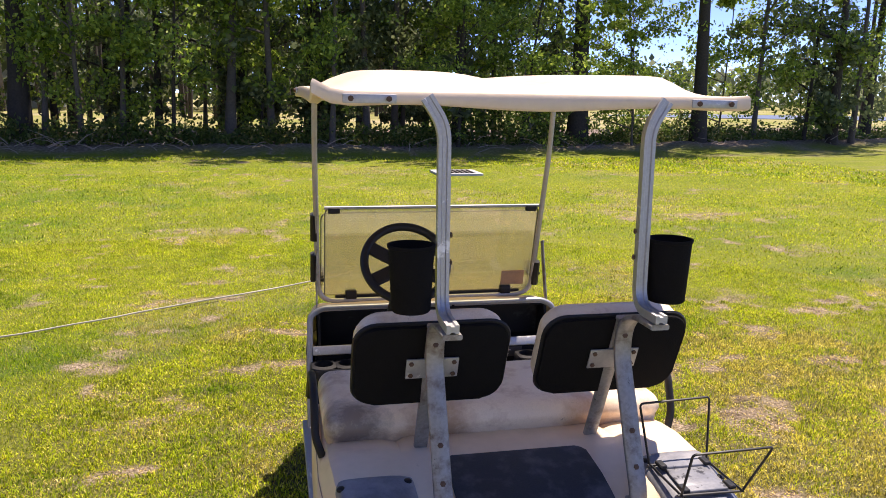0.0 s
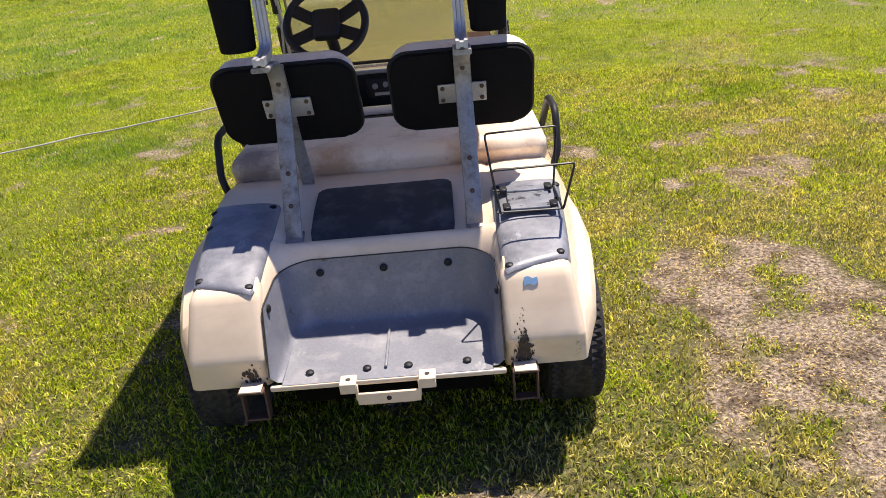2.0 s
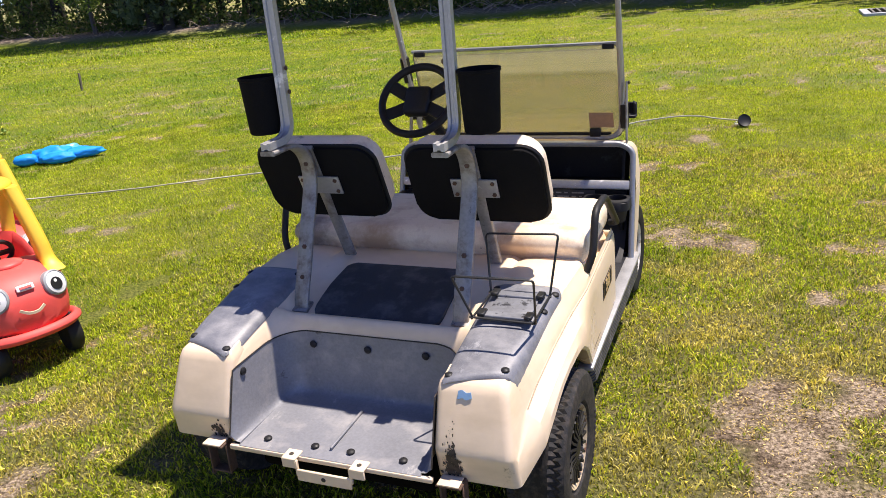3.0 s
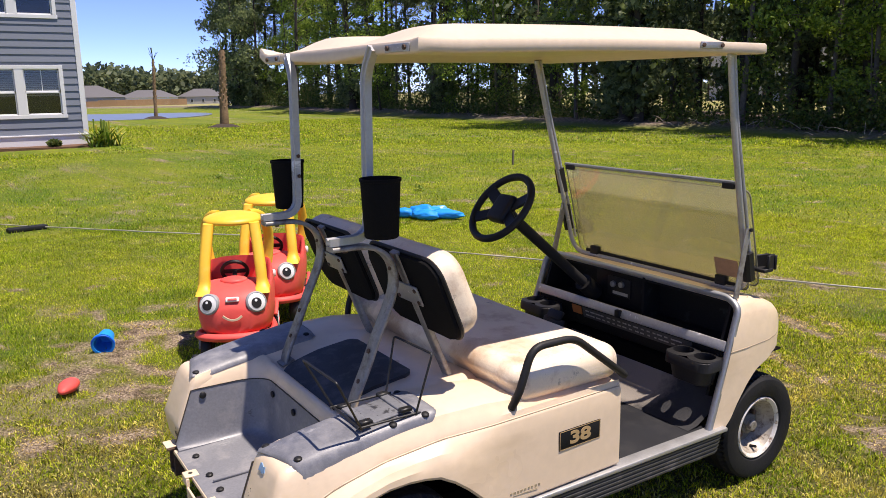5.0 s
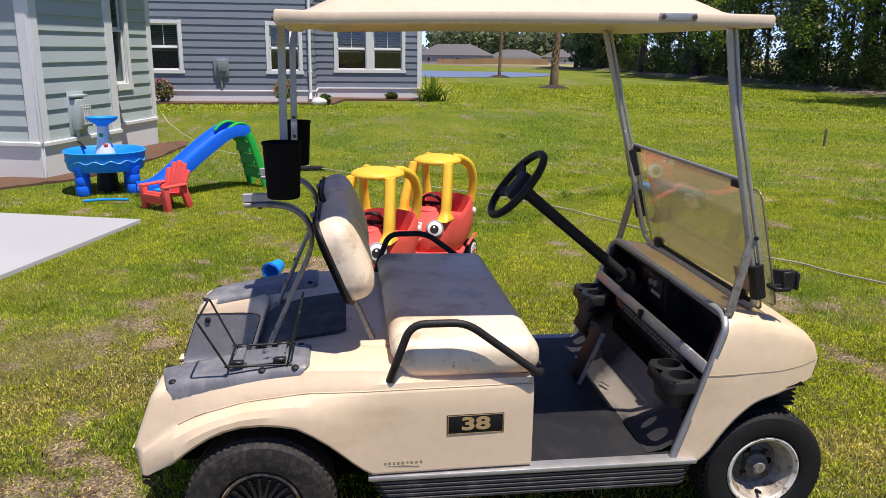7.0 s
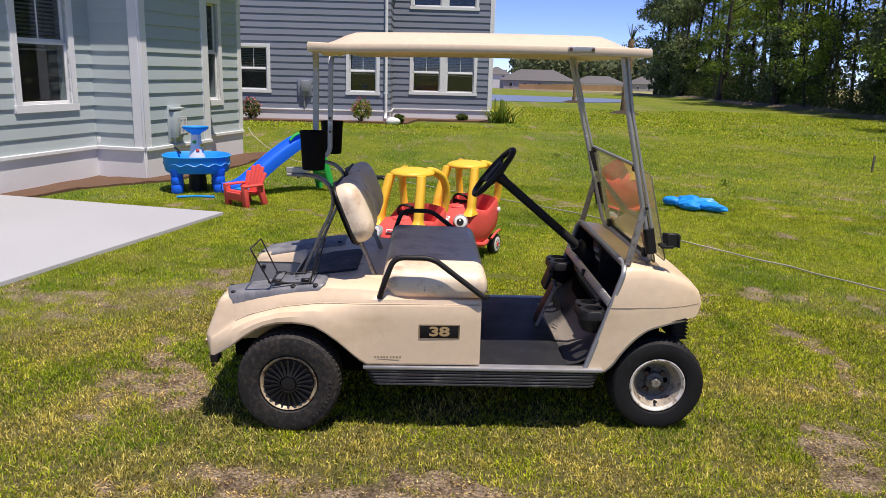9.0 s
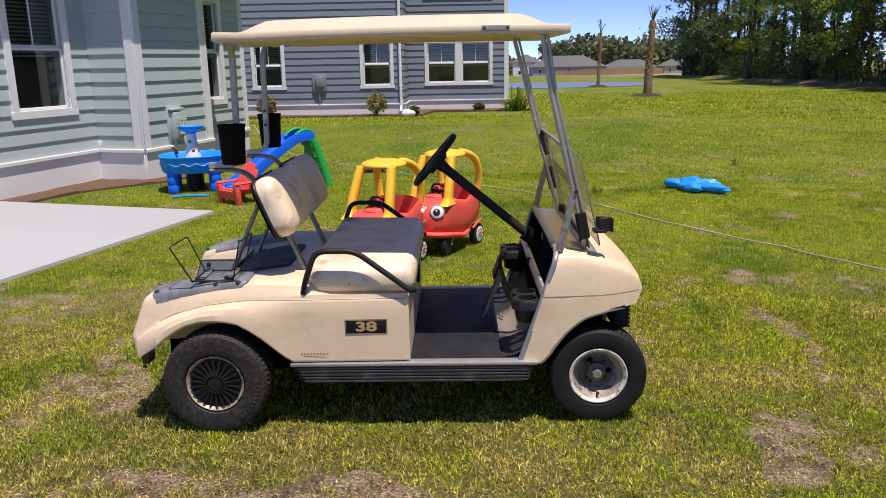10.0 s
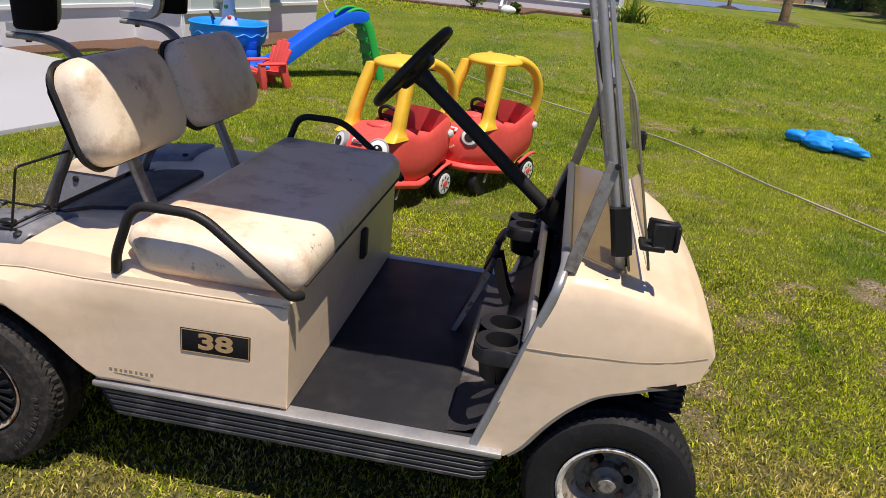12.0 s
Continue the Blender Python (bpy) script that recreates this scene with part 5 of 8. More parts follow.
to_wheel = Matrix.Translation(HUB) @ AXIS.to_track_quat("-Z", "X").to_matrix().to_4x4()
bm = bmesh.new()
ringpts = [Vector((0.152 * math.cos(a), 0.152 * math.sin(a), 0)) for a in np.linspace(0, 2 * math.pi, 48, endpoint=False)]
add_sweep(bm, ringpts, circle(0.0155, 10), (0, 0, 1), True)
wheel_ob = part("steering_wheel", moved(bm, to_wheel), black_plastic, cart, "black four-spoke steering wheel", 60)
bm = bmesh.new()
add_box(bm, (0, 0, -0.012), (0.125, 0.11, 0.05), 0.018, 3)
for a in (28, 152, 208, 332):
    u = Vector((math.sin(radians(a)), math.cos(radians(a)), 0))
    add_sweep(bm, [u * 0.03 + Vector((0, 0, -0.015)), u * 0.09 + Vector((0, 0, -0.01)), u * 0.148], rect(0.052, 0.014, 0.004))
part("hub", moved(bm, to_wheel), black_plastic, wheel_ob)
bm = bmesh.new()
for k in range(9):
    add_box(bm, (0, -0.028 + k * 0.007, 0.0095), (0.075, 0.003, 0.004))
part("hub_ribs", moved(bm, to_wheel), black_tub, wheel_ob)
col = [HUB + AXIS * 0.02, HUB + AXIS * 0.08, HUB + AXIS * 0.30, HUB + AXIS * 0.64]
part("steering_column", tube(col, 0.023, 12, (1, 0, 0), False, [1.5, 1.05, 1.0, 1.0]), black_plastic, cart, "black steering column")
part("column_boot", tube([HUB + AXIS * 0.60, HUB + AXIS * 0.70], 0.04, 12, (1, 0, 0)), black_tub, cart)

# front canopy frame: one bent tube that carries the windshield
FX = 0.492
frame_pts = round_line([(-FX - 0.031, 1.36, 1.69), (-FX - 0.031, 1.425, 1.45), (-FX - 0.015, 1.6, 0.782), (FX - 0.01, 1.6, 0.782), (FX, 1.44, 1.45), (FX, 1.40, 1.69)], 0.085, 7)
part("front_frame", tube(frame_pts, 0.0115, 10, (0, 1, 0)), alloy, cart, "bent aluminium windshield frame", 60)
lean = {1: 0.0, -1: -0.028}
for s in (1, -1):
    part("frame_brace", sweep([Vector((s * (FX + 0.02), 1.54, 1.045)), Vector((s * 0.52, 1.482, 0.785))], rect(0.03, 0.007, 0.002), (1, 0, 0)), steel, cart, "flat steel brace")
    for (ya, za), (yb, zb) in (((1.569, 0.945), (1.591, 0.835)),) if s > 0 else (((1.507, 1.19), (1.535, 1.075)), ((1.55, 1.01), (1.58, 0.89))):
        part("rubber_sleeve", sweep([Vector((s * (FX + 0.002) + lean[s], ya, za)), Vector((s * (FX + 0.002) + lean[s], yb, zb))], rect(0.046, 0.036, 0.01), (1, 0, 0)), black_plastic, cart)
    part("frame_channel", sweep([Vector((s * (FX + 0.002) + lean[s], 1.419 + lean[s] * 1.3, 1.69)), Vector((s * (FX + 0.002) + lean[s], 1.459 + lean[s] * 0.5, 1.45)), Vector((s * FX + lean[s] * 0.6, 1.61, 0.85))], rect(0.012, 0.012, 0.003), (1, 0, 0)), alloy, cart, "ribbed aluminium channel on the frame")
    part("brace_bolt", moved(lathe([(0.007, 0), (0.007, 0.008), (0, 0.009)], 8), Matrix.Translation((s * (FX + 0.024), 1.547, 1.04)) @ turn(0, 90 * s).to_4x4()), black_plastic, cart)
    clip = bmesh.new()
    add_box(clip, (s * 0.488, 1.668, 0.897), (0.011, 0.062, 0.06), 0.003, 1, turn(0, 0, -14 * s))
    add_box(clip, (s * 0.526, 1.673, 0.900), (0.011, 0.058, 0.06), 0.003, 1, turn(0, 0, 14 * s))
    add_box(clip, (s * 0.508, 1.65, 0.872), (0.06, 0.055, 0.014), 0.003, 1)
    add_box(clip, (s * 0.507, 1.7, 0.897), (0.052, 0.011, 0.058), 0.003, 1)
    part("windshield_clip", clip, black_plastic, cart, "black windshield clip")
PANE = Vector((0, 0.098, -0.39)).normalized()


def pane(y_off, z_top, length, half, name, label):
    top = Vector((0, 1.512 + y_off, z_top))
    up = -PANE
    nrm = Vector((1, 0, 0)).cross(up)
    pts = round_rect(-half, half, -length, 0.0, 0.02, 4)
    bm = bmesh.new()
    ring_a = [bm.verts.new(top + Vector((a, 0, 0)) + up * b + nrm * 0.0025) for a, b in pts]
    ring_b = [bm.verts.new(top + Vector((a, 0, 0)) + up * b - nrm * 0.0025) for a, b in pts]
    bm.faces.new(ring_a)
    bm.faces.new(ring_b[::-1])
    for i in range(len(pts)):
        bm.faces.new((ring_a[i], ring_b[i], ring_b[(i + 1) % len(pts)], ring_a[(i + 1) % len(pts)]))
    ob = part(name, bm, tinted, cart, label, 20)
    return ob, top, up, nrm


wind, top, up, nrm = pane(-0.002, 1.215, 0.445, 0.478, "windshield", "tinted acrylic windshield, folded double")
fold, *_ = pane(0.05, 1.185, 0.40, 0.492, "windshield_upper_half", "tinted upper windshield half folded down")
for ob_, y_off, z_top, length, half in ((wind, -0.002, 1.215, 0.445, 0.478), (fold, 0.05, 1.185, 0.40, 0.492)):
    t_ = Vector((0, 1.512 + y_off, z_top))
    part("pane_edge", tube([t_ + Vector((a_, 0, 0)) + up * b_ for a_, b_ in round_rect(-half, half, -length, 0.0, 0.03, 4)], 0.0032, 5, (0, 1, 0.3), True), pane_rim, ob_)
part("windshield_edge", sweep([top + Vector((-0.48, 0, 0)), top + Vector((0.48, 0, 0))], rect(0.014, 0.014, 0.003)), trim_metal, wind)
part("windshield_edge", sweep([top + Vector((-0.43, -0.004, 0)) - up * 0.434, top + Vector((0.43, -0.004, 0)) - up * 0.434], rect(0.01, 0.024, 0.003)), black_plastic, wind)
for x in (-0.44, 0.44):
    part("pane_clip", box(top + Vector((x, -0.006, -0.012)), (0.05, 0.02, 0.024), 0.004), black_plastic, wind)
for x in (-0.36, 0.36):
    part("pane_clip", box(top + Vector((x, -0.008, 0)) - up * 0.42, (0.05, 0.03, 0.04), 0.005), black_plastic, wind)
part("sticker", box(top + Vector((0.39, -0.008, 0)) - up * 0.36, (0.11, 0.001, 0.075), 0, 1, turn(17)), old_sticker, wind, "faded orange sticker with unreadable bars")

# roof
RX, RY0, RY1 = 0.573, 0.085, 1.50
rows = []
nx, ny = 28, 32
for j in range(ny + 1):
    y = RY0 + (RY1 - RY0) * j / ny
    row = []
    for i in range(nx + 1):
        x = -RX + 2 * RX * i / nx
        ex, ey = RX - abs(x), min(y - RY0, RY1 - y)
        rise = min(1, max(0, (ex - 0.03) / 0.15)) * min(1, max(0, (ey - 0.02) / 0.17))
        rise = rise * rise * (3 - 2 * rise)
        z = 1.701 + 0.014 * (y - RY0) / (RY1 - RY0) + 0.052 * rise + 0.008 * math.sin(math.pi * (y - RY0) / (RY1 - RY0))
        z -= 0.034 * math.exp(-(x / 0.13) ** 2) * rise * (1 if y < 0.55 else 0.6)
        z += (0.028 if x < 0 else 0.006) * math.exp(-((abs(x) - RX) / 0.035) ** 2 - ((y - RY0) / 0.07) ** 2)
        row.append(Vector((x, y, z)))
    rows.append(row)
roof = grid(rows)
# rim and underside
rim = [Vector(p) for p in rows[0]] + [Vector(r[-1]) for r in rows[1:]] + [Vector(p) for p in rows[-1][-2::-1]] + [Vector(r[0]) for r in rows[-2:0:-1]]


def inward(p, d):
    return Vector((p.x - d * (p.x / RX), p.y - d * ((p.y - 0.79) / 0.71), p.z))


levels = []
for d, dz in ((0.0, 0.0), (-0.004, -0.006), (-0.005, -0.030), (0.0, -0.036), (0.02, -0.037), (0.03, -0.03), (0.20, 0.0)):
    ring = []
    for p in rim:
        q = inward(p, d)
        wave = -0.006 * math.cos(p.x * 9.0) if p.y < RY0 + 0.01 else 0.0
        q.z = p.z + dz + (wave if dz < -0.02 else 0)
        ring.append(q)
    levels.append(ring + [ring[0]])
skirt = grid(levels)
tmp = bpy.data.meshes.new("tmp")
skirt.to_mesh(tmp)
skirt.free()
roof.from_mesh(tmp)
bpy.data.meshes.remove(tmp)
under = bmesh.ops.create_grid(roof, x_segments=2, y_segments=2, size=1.0)["verts"]
bmesh.ops.transform(roof, matrix=Matrix.Translation((0, 0.79, 1.703)) @ Matrix.Diagonal((0.40, 0.52, 1, 1)), verts=under)
bmesh.ops.remove_doubles(roof, verts=roof.verts, dist=0.0004)
bmesh.ops.translate(roof, vec=(-0.016, 0, 0), verts=roof.verts)
roof_ob = part("canopy_roof", roof, cream_roof, cart, "cream moulded canopy roof", 50)
for c, s, r in (((-0.455, 0.079, 1.684), (0.13, 0.006, 0.022), 0), ((0.455, 0.079, 1.684), (0.13, 0.006, 0.022), 0), ((0.564, 1.21, 1.704), (0.006, 0.11, 0.022), 90), ((-0.596, 1.21, 1.704), (0.006, 0.11, 0.022), 90)):
    pl = part("roof_bracket", box(c, s, 0.002), alloy, roof_ob)
    for k in (-1, 1):
        at = Vector(c) + (Vector((0.046 * k, -0.004, 0)) if r == 0 else Vector((0.004 * (1 if c[0] > 0 else -1), 0.046 * k, 0)))
        part("bolt", moved(lathe([(0.007, 0), (0.007, 0.005), (0, 0.006)], 8), Matrix.Translation(at) @ (turn(90) if r == 0 else turn(0, 90 if c[0] > 0 else -90)).to_4x4()), rust, pl)

# wire rack on the right fender
rack = bmesh.new()
R = 0.0035


def wire(*pts):
    add_sweep(rack, round_line(pts, 0.012, 3), circle(R, 6), (0.3, 0.2, 1))


for y in (-0.10, 0.075):
    wire((0.335, y, 0.672), (0.525, y, 0.668))
for x in (0.345, 0.52):
    wire((x, -0.11, 0.672), (x, 0.09, 0.672))
wire((0.345, -0.10, 0.67), (0.322, -0.178, 0.826), (0.547, -0.178, 0.829), (0.525, -0.10, 0.67))
wire((0.342, 0.075, 0.67), (0.322, 0.12, 0.84), (0.541, 0.12, 0.847), (0.52, 0.075, 0.67))
rack_ob = part("wire_rack", rack, black_wire, cart, "black wire rack on the fender pad", 60)
part("rack_plate", box((0.435, -0.01, 0.668), (0.125, 0.125, 0.006), 0.003, 2, turn(5)), plate_grey, rack_ob, "worn grey metal plate")
for y in (-0.075, 0.052):
    part("rack_bar", box((0.432, y, 0.676 + 0.05 * y), (0.15, 0.028, 0.008), 0.002, 1, turn(5)), plate_grey, rack_ob)
    for x in (0.365, 0.5):
        part("rack_clamp", box((x, y, 0.680 + 0.05 * y), (0.022, 0.038, 0.012), 0.003, 1), black_wire, rack_ob)


# wheels
def tyre_mesh(r, rim_r, w, teeth):
    h = w / 2
    prof = [(rim_r, -h * 0.72), (rim_r + 0.012, -h * 0.9), (r * 0.80, -h), (r * 0.93, -h * 0.93), (r * 0.975, -h * 0.80), (r * 0.985, -h * 0.62), (r, -h * 0.45), (r, -h * 0.2), (r * 0.985, -h * 0.1), (r * 0.985, h * 0.1), (r, h * 0.2), (r, h * 0.45), (r * 0.985, h * 0.62), (r * 0.975, h * 0.80), (r * 0.93, h * 0.93), (r * 0.80, h), (rim_r + 0.012, h * 0.9), (rim_r, h * 0.72)]

    def zig(k, i, rr, hh):
        if i in (5, 12):
            return rr - 0.006, hh + (0.008 if k % 2 else -0.008) * (1 if hh > 0 else -1)
        if i in (4, 13):
            return rr + (0.0 if k % 2 else 0.002), hh + (0.005 if k % 2 else -0.005) * (1 if hh > 0 else -1)
        if i in (8, 9):
            return rr, hh + (0.006 if k % 2 else -0.006)
        return rr, hh

    return lathe(prof, teeth * 2, False, zig, False)


def wheel(name, at, side, r, w, face, rear):
    hold = part(name, moved(tyre_mesh(r, 0.125, w, 60), Matrix.Translation(at) @ turn(0, 90 * side).to_4x4()), rubber if rear else rubber_new, cart, "worn black golf cart tyre", 35)
    place = Matrix.Translation((face, at[1], at[2])) @ turn(0, 90 * side).to_4x4()
    # near-black barrel paints the shade inside the wheel
    part("inner_barrel", moved(lathe([(0.0, -0.14), (0.11, -0.14), (0.124, -0.12), (0.124, -0.02)], 32, caps=False), place), shade_black, hold)
    if rear:
        rim_prof = [(0.118, -0.03), (0.122, -0.012), (0.127, -0.004), (0.124, 0.0), (0.117, -0.006), (0.112, -0.014)]
        part("rim", moved(lathe(rim_prof, 40, caps=False), place), rim_edge, hold, "rusty tan rim edge")
        cap = bmesh.new()
        add_lathe(cap, [(0.114, -0.016), (0.108, -0.012), (0.06, -0.022), (0.034, -0.012), (0.032, 0.0), (0.0, 0.004)], 40)
        cap_ob = part("hub_cap", moved(cap, place), black_plastic, hold, "black spoked hub cap", 40)
        sp = bmesh.new()
        for k in range(22):
            a = 2 * math.pi * k / 22
            u = Vector((math.cos(a), math.sin(a), 0))
            add_sweep(sp, [u * 0.036 + Vector((0, 0, -0.002)), u * 0.07 + Vector((0, 0, -0.010)), u * 0.108 + Vector((0, 0, -0.006))], rect(0.008, 0.014))
        part("spokes", moved(sp, place), black_plastic, cap_ob)
        raised = bmesh.new()
        for k in range(10):
            a = radians(-4 + 6 * k + (3 if k > 6 else 0))
            add_box(raised, (0.187 * math.sin(a), 0.187 * math.cos(a), 0.0895), (0.0125, 0.014, 0.004), 0.001, 1, turn(0, 0, -math.degrees(a)))
        part("raised_lettering", moved(raised, Matrix.Translation(at) @ turn(0, 90 * side).to_4x4()), rubber, hold, "raised unreadable sidewall bars")
    else:
        rim_prof = [(0.111, -0.012), (0.115, -0.004), (0.124, 0.0), (0.129, -0.004), (0.126, -0.012)]
        part("rim_dish", moved(lathe([(0.080, -0.085), (0.084, -0.058), (0.094, -0.046), (0.099, -0.03), (0.1112, -0.011)], 40, caps=False), place), rim_dusty_shade, hold, "rusty dull white rim dish", 60)
        rim_ob = part("rim", moved(lathe(rim_prof, 40, caps=False), place), rim_paint, hold, "white steel rim with rust")
        part("wheel_centre", moved(lathe([(0.0, -0.08), (0.05, -0.08), (0.06, -0.074), (0.070, -0.08), (0.0835, -0.075)], 32), place), hub_shaded, rim_ob, "dull grey wheel centre")
        hub_bm = lathe([(0.044, -0.08), (0.042, -0.05), (0.032, -0.045), (0.0, -0.044)], 20)
        hub_ob = part("hub", moved(hub_bm, place), hub_shaded, hold, "dull grey wheel hub")
        part("dust_cap", moved(lathe([(0.024, -0.046), (0.023, -0.03), (0.018, -0.025), (0.0, -0.024)], 20), place), hub_grey, hub_ob)
        for k in range(4):
            a = radians(45 + 90 * k)
            nut = lathe([(0.011, -0.07), (0.011, -0.052), (0.0, -0.049)], 6)
            part("lug_nut", moved(nut, place @ Matrix.Translation((0.055 * math.cos(a), 0.055 * math.sin(a), 0))), rust, rim_ob)
        # near-black discs on the centre paint the shade of openings
        for k in range(3):
            a = radians(-90 + 120 * k)
            part("opening_shade", moved(lathe([(0.013, -0.079), (0.013, -0.0735), (0.0, -0.073)], 16), place @ Matrix.Translation((0.056 * math.sin(a + 1.6), 0.056 * math.cos(a + 1.6), 0))), shade_black, rim_ob)
        part("valve", tube([place @ Vector((0.093, 0.004, -0.04)), place @ Vector((0.086, 0.004, -0.012))], 0.0055, 6), black_plastic, rim_ob)


for s in (1, -1):
    wheel("rear_wheel", (s * 0.535, -0.014, 0.232), s, 0.232, 0.18, s * 0.612, True)
    wheel("front_wheel", (s * 0.46, 1.66, 0.222), s, 0.217, 0.18, s * 0.54, False)

# ---- houses, patio and beds ----
class Wall:
    """A wall seen from outside: x runs to the right, z up, y into the house."""

    def __init__(self, name, start, out, length, z0, z1, siding, board, label, openings=(), thick=0.16):
        n = Vector((out[0], out[1], 0)).normalized()
        yv = -n
        xv = Vector((yv.y, -yv.x, 0))
        self.m = Matrix(((xv.x, yv.x, 0, start[0]), (xv.y, yv.y, 0, start[1]), (0, 0, 1, 0), (0, 0, 0, 1)))
        self.length, self.z0, self.z1 = length, z0, z1
        bm = bmesh.new()
        cuts = sorted({0.0, length, *[v for o in openings for v in o[:2]]})
        for a, b in zip(cuts, cuts[1:]):
            spans = [(z0 - 0.5, z1)]
            for o in openings:
                if o[0] <= a + 1e-4 and o[1] >= b - 1e-4:
                    spans = [s for lo, hi in spans for s in ((lo, min(hi, o[2])), (max(lo, o[3]), hi)) if s[1] - s[0] > 0.01]
            for lo, hi in spans:
                add_box(bm, ((a + b) / 2, thick / 2, (lo + hi) / 2), (b - a, thick, hi - lo))
        self.ob = solo(name, bm, siding, label, "wall", self.m, kind="structure", angle=20)
        self.boards(siding, board, openings)

    made = {}

    def boards(self, siding, h, openings):
        k = 0
        z = self.z0
        while z < self.z1 - 0.02:
            hi = min(z + h, self.z1)
            spans = [(0.0, self.length)]
            for o in openings:
                if o[2] < hi - 0.01 and o[3] > z + 0.01:
                    spans = [s for lo, up in spans for s in ((lo, min(up, o[0])), (max(lo, o[1]), up)) if s[1] - s[0] > 0.03]
            for a, b in spans:
                key = (round(b - a, 3), round(hi - z, 3), siding.name)
                if key not in Wall.made:
                    L, H = b - a, hi - z
                    me = bpy.data.meshes.new("siding_board")
                    pts = [(0.0, -0.002, H + 0.012), (0.0, -0.024, 0.0), (0.0, -0.002, 0.0)]
                    me.from_pydata([(x, p[1], p[2]) for x in (0.0, L) for p in pts], [], [(0, 1, 4, 3), (1, 2, 5, 4), (0, 2, 1), (3, 4, 5)])
                    me.materials.append(siding)
                    Wall.made[key] = me
                ob = new("siding_board", Wall.made[key])
                ob.parent = self.ob
                ob.matrix_basis = Matrix.Translation((a, 0, z))
                k += 1
            z += h

    def trim(self, name, x, z, w, h, proud=0.03, mat=None, label=""):
        return part(name, moved(box((x, -proud / 2, z), (w, proud, h), 0.004, 1), Matrix()), mat or white_trim, self.ob, label)

    def window(self, name, x0, x1, z0, z1, label, twin=False):
        """Trim, sashes, panes and blinds in an opening."""
        hold = thing(name, label, "window", self.m, kind="structure")
        t = 0.10
        fr = bmesh.new()
        for c, s in ((((x0 + x1) / 2, z1 + t / 2), (x1 - x0 + 2 * t, t)), (((x0 + x1) / 2, z0 - t / 2), (x1 - x0 + 2 * t + 0.04, t)),
                     ((x0 - t / 2, (z0 + z1) / 2), (t, z1 - z0)), ((x1 + t / 2, (z0 + z1) / 2), (t, z1 - z0))):
            add_box(fr, (c[0], -0.018, c[1]), (s[0], 0.05, s[1]), 0.004, 1)
        part("window_frame", fr, white_trim, hold)
        bays = [(x0, x1)]
        if twin:
            mid, half = (x0 + x1) / 2, 0.11
            part("mullion", box((mid, -0.012, (z0 + z1) / 2), (half * 2, 0.05, z1 - z0), 0.004, 1), white_trim, hold)
            bays = [(x0, mid - half), (mid + half, x1)]
        for a, b in bays:
            zm = (z0 + z1) / 2
            for lo, hi, y in ((z0, zm, 0.02), (zm, z1, 0.05)):
                sash = bmesh.new()
                r = 0.035
                for c, s in ((((a + b) / 2, lo + r / 2), (b - a, r)), (((a + b) / 2, hi - r / 2), (b - a, r)), ((a + r / 2, (lo + hi) / 2), (r, hi - lo)), ((b - r / 2, (lo + hi) / 2), (r, hi - lo))):
                    add_box(sash, (c[0], y, c[1]), (s[0], 0.03, s[1]), 0.003, 1)
                if lo > z0:
                    add_box(sash, ((a + b) / 2, y, (lo + hi) / 2), (0.016, 0.012, hi - lo))
                s_ob = part("sash", sash, white_trim, hold)
                gl = part("pane", box(((a + b) / 2, y + 0.004, (lo + hi) / 2), (b - a - 0.05, 0.005, hi - lo - 0.05)), window_glass, s_ob)
                gl.visible_shadow = False
            slats = bmesh.new()
            n = int((z1 - z0) / 0.05)
            for k in range(int(n * 0.42), n):
                add_box(slats, ((a + b) / 2, 0.115, z0 + 0.03 + k * 0.05), (b - a - 0.02, 0.04, 0.003), 0, 1, turn(-32))
            part("blind", slats, blind_white, hold)
        # shallow box added behind the panes, coloured dark like an unlit room
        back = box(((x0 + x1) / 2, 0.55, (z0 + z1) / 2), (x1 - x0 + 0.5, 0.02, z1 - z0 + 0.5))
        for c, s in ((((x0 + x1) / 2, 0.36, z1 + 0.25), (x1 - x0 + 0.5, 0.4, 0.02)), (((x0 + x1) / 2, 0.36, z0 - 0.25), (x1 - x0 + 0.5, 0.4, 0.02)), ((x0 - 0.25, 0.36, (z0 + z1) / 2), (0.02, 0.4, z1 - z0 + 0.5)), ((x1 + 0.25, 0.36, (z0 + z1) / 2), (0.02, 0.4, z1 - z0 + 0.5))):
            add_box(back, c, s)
        part("room_shade_box", back, room_shade_mat, hold)
        return hold


# sage house: turned 16 degrees; u runs away from the patio, v outwards
CU, SU = 0.9613, 0.2756


def uv(u, v):
    return (-CU * u + SU * v, SU * u + CU * v)


OUT_V, OUT_U = (SU, CU), (CU, -SU)
SAGE = dict(siding=siding_green, board=0.185)
ZA, EAVE = 0.46, 3.05
wall_a1 = Wall("wall_1", uv(-2.0, -5.92), OUT_V, 7.89, ZA, EAVE, label="sage green lap siding wall of the near house", openings=[(6.56, 7.44, 1.06, 2.62), (4.92, 5.84, 0.06, 2.2)], **SAGE)
wall_a2 = Wall("wall_2", uv(5.89, -5.92), OUT_U, 0.78, ZA, EAVE, label="narrow sage green siding return wall", **SAGE)
wall_a3 = Wall("wall_3", uv(5.89, -5.14), OUT_V, 1.66, ZA, EAVE, label="sage green siding wall with meter boxes", **SAGE)
wall_a4 = Wall("wall_4", uv(7.55, -5.63), OUT_V, 1.9, ZA, EAVE, label="sage green siding wall with a tall window", openings=[(0.52, 1.14, 1.03, 2.6)], **SAGE)
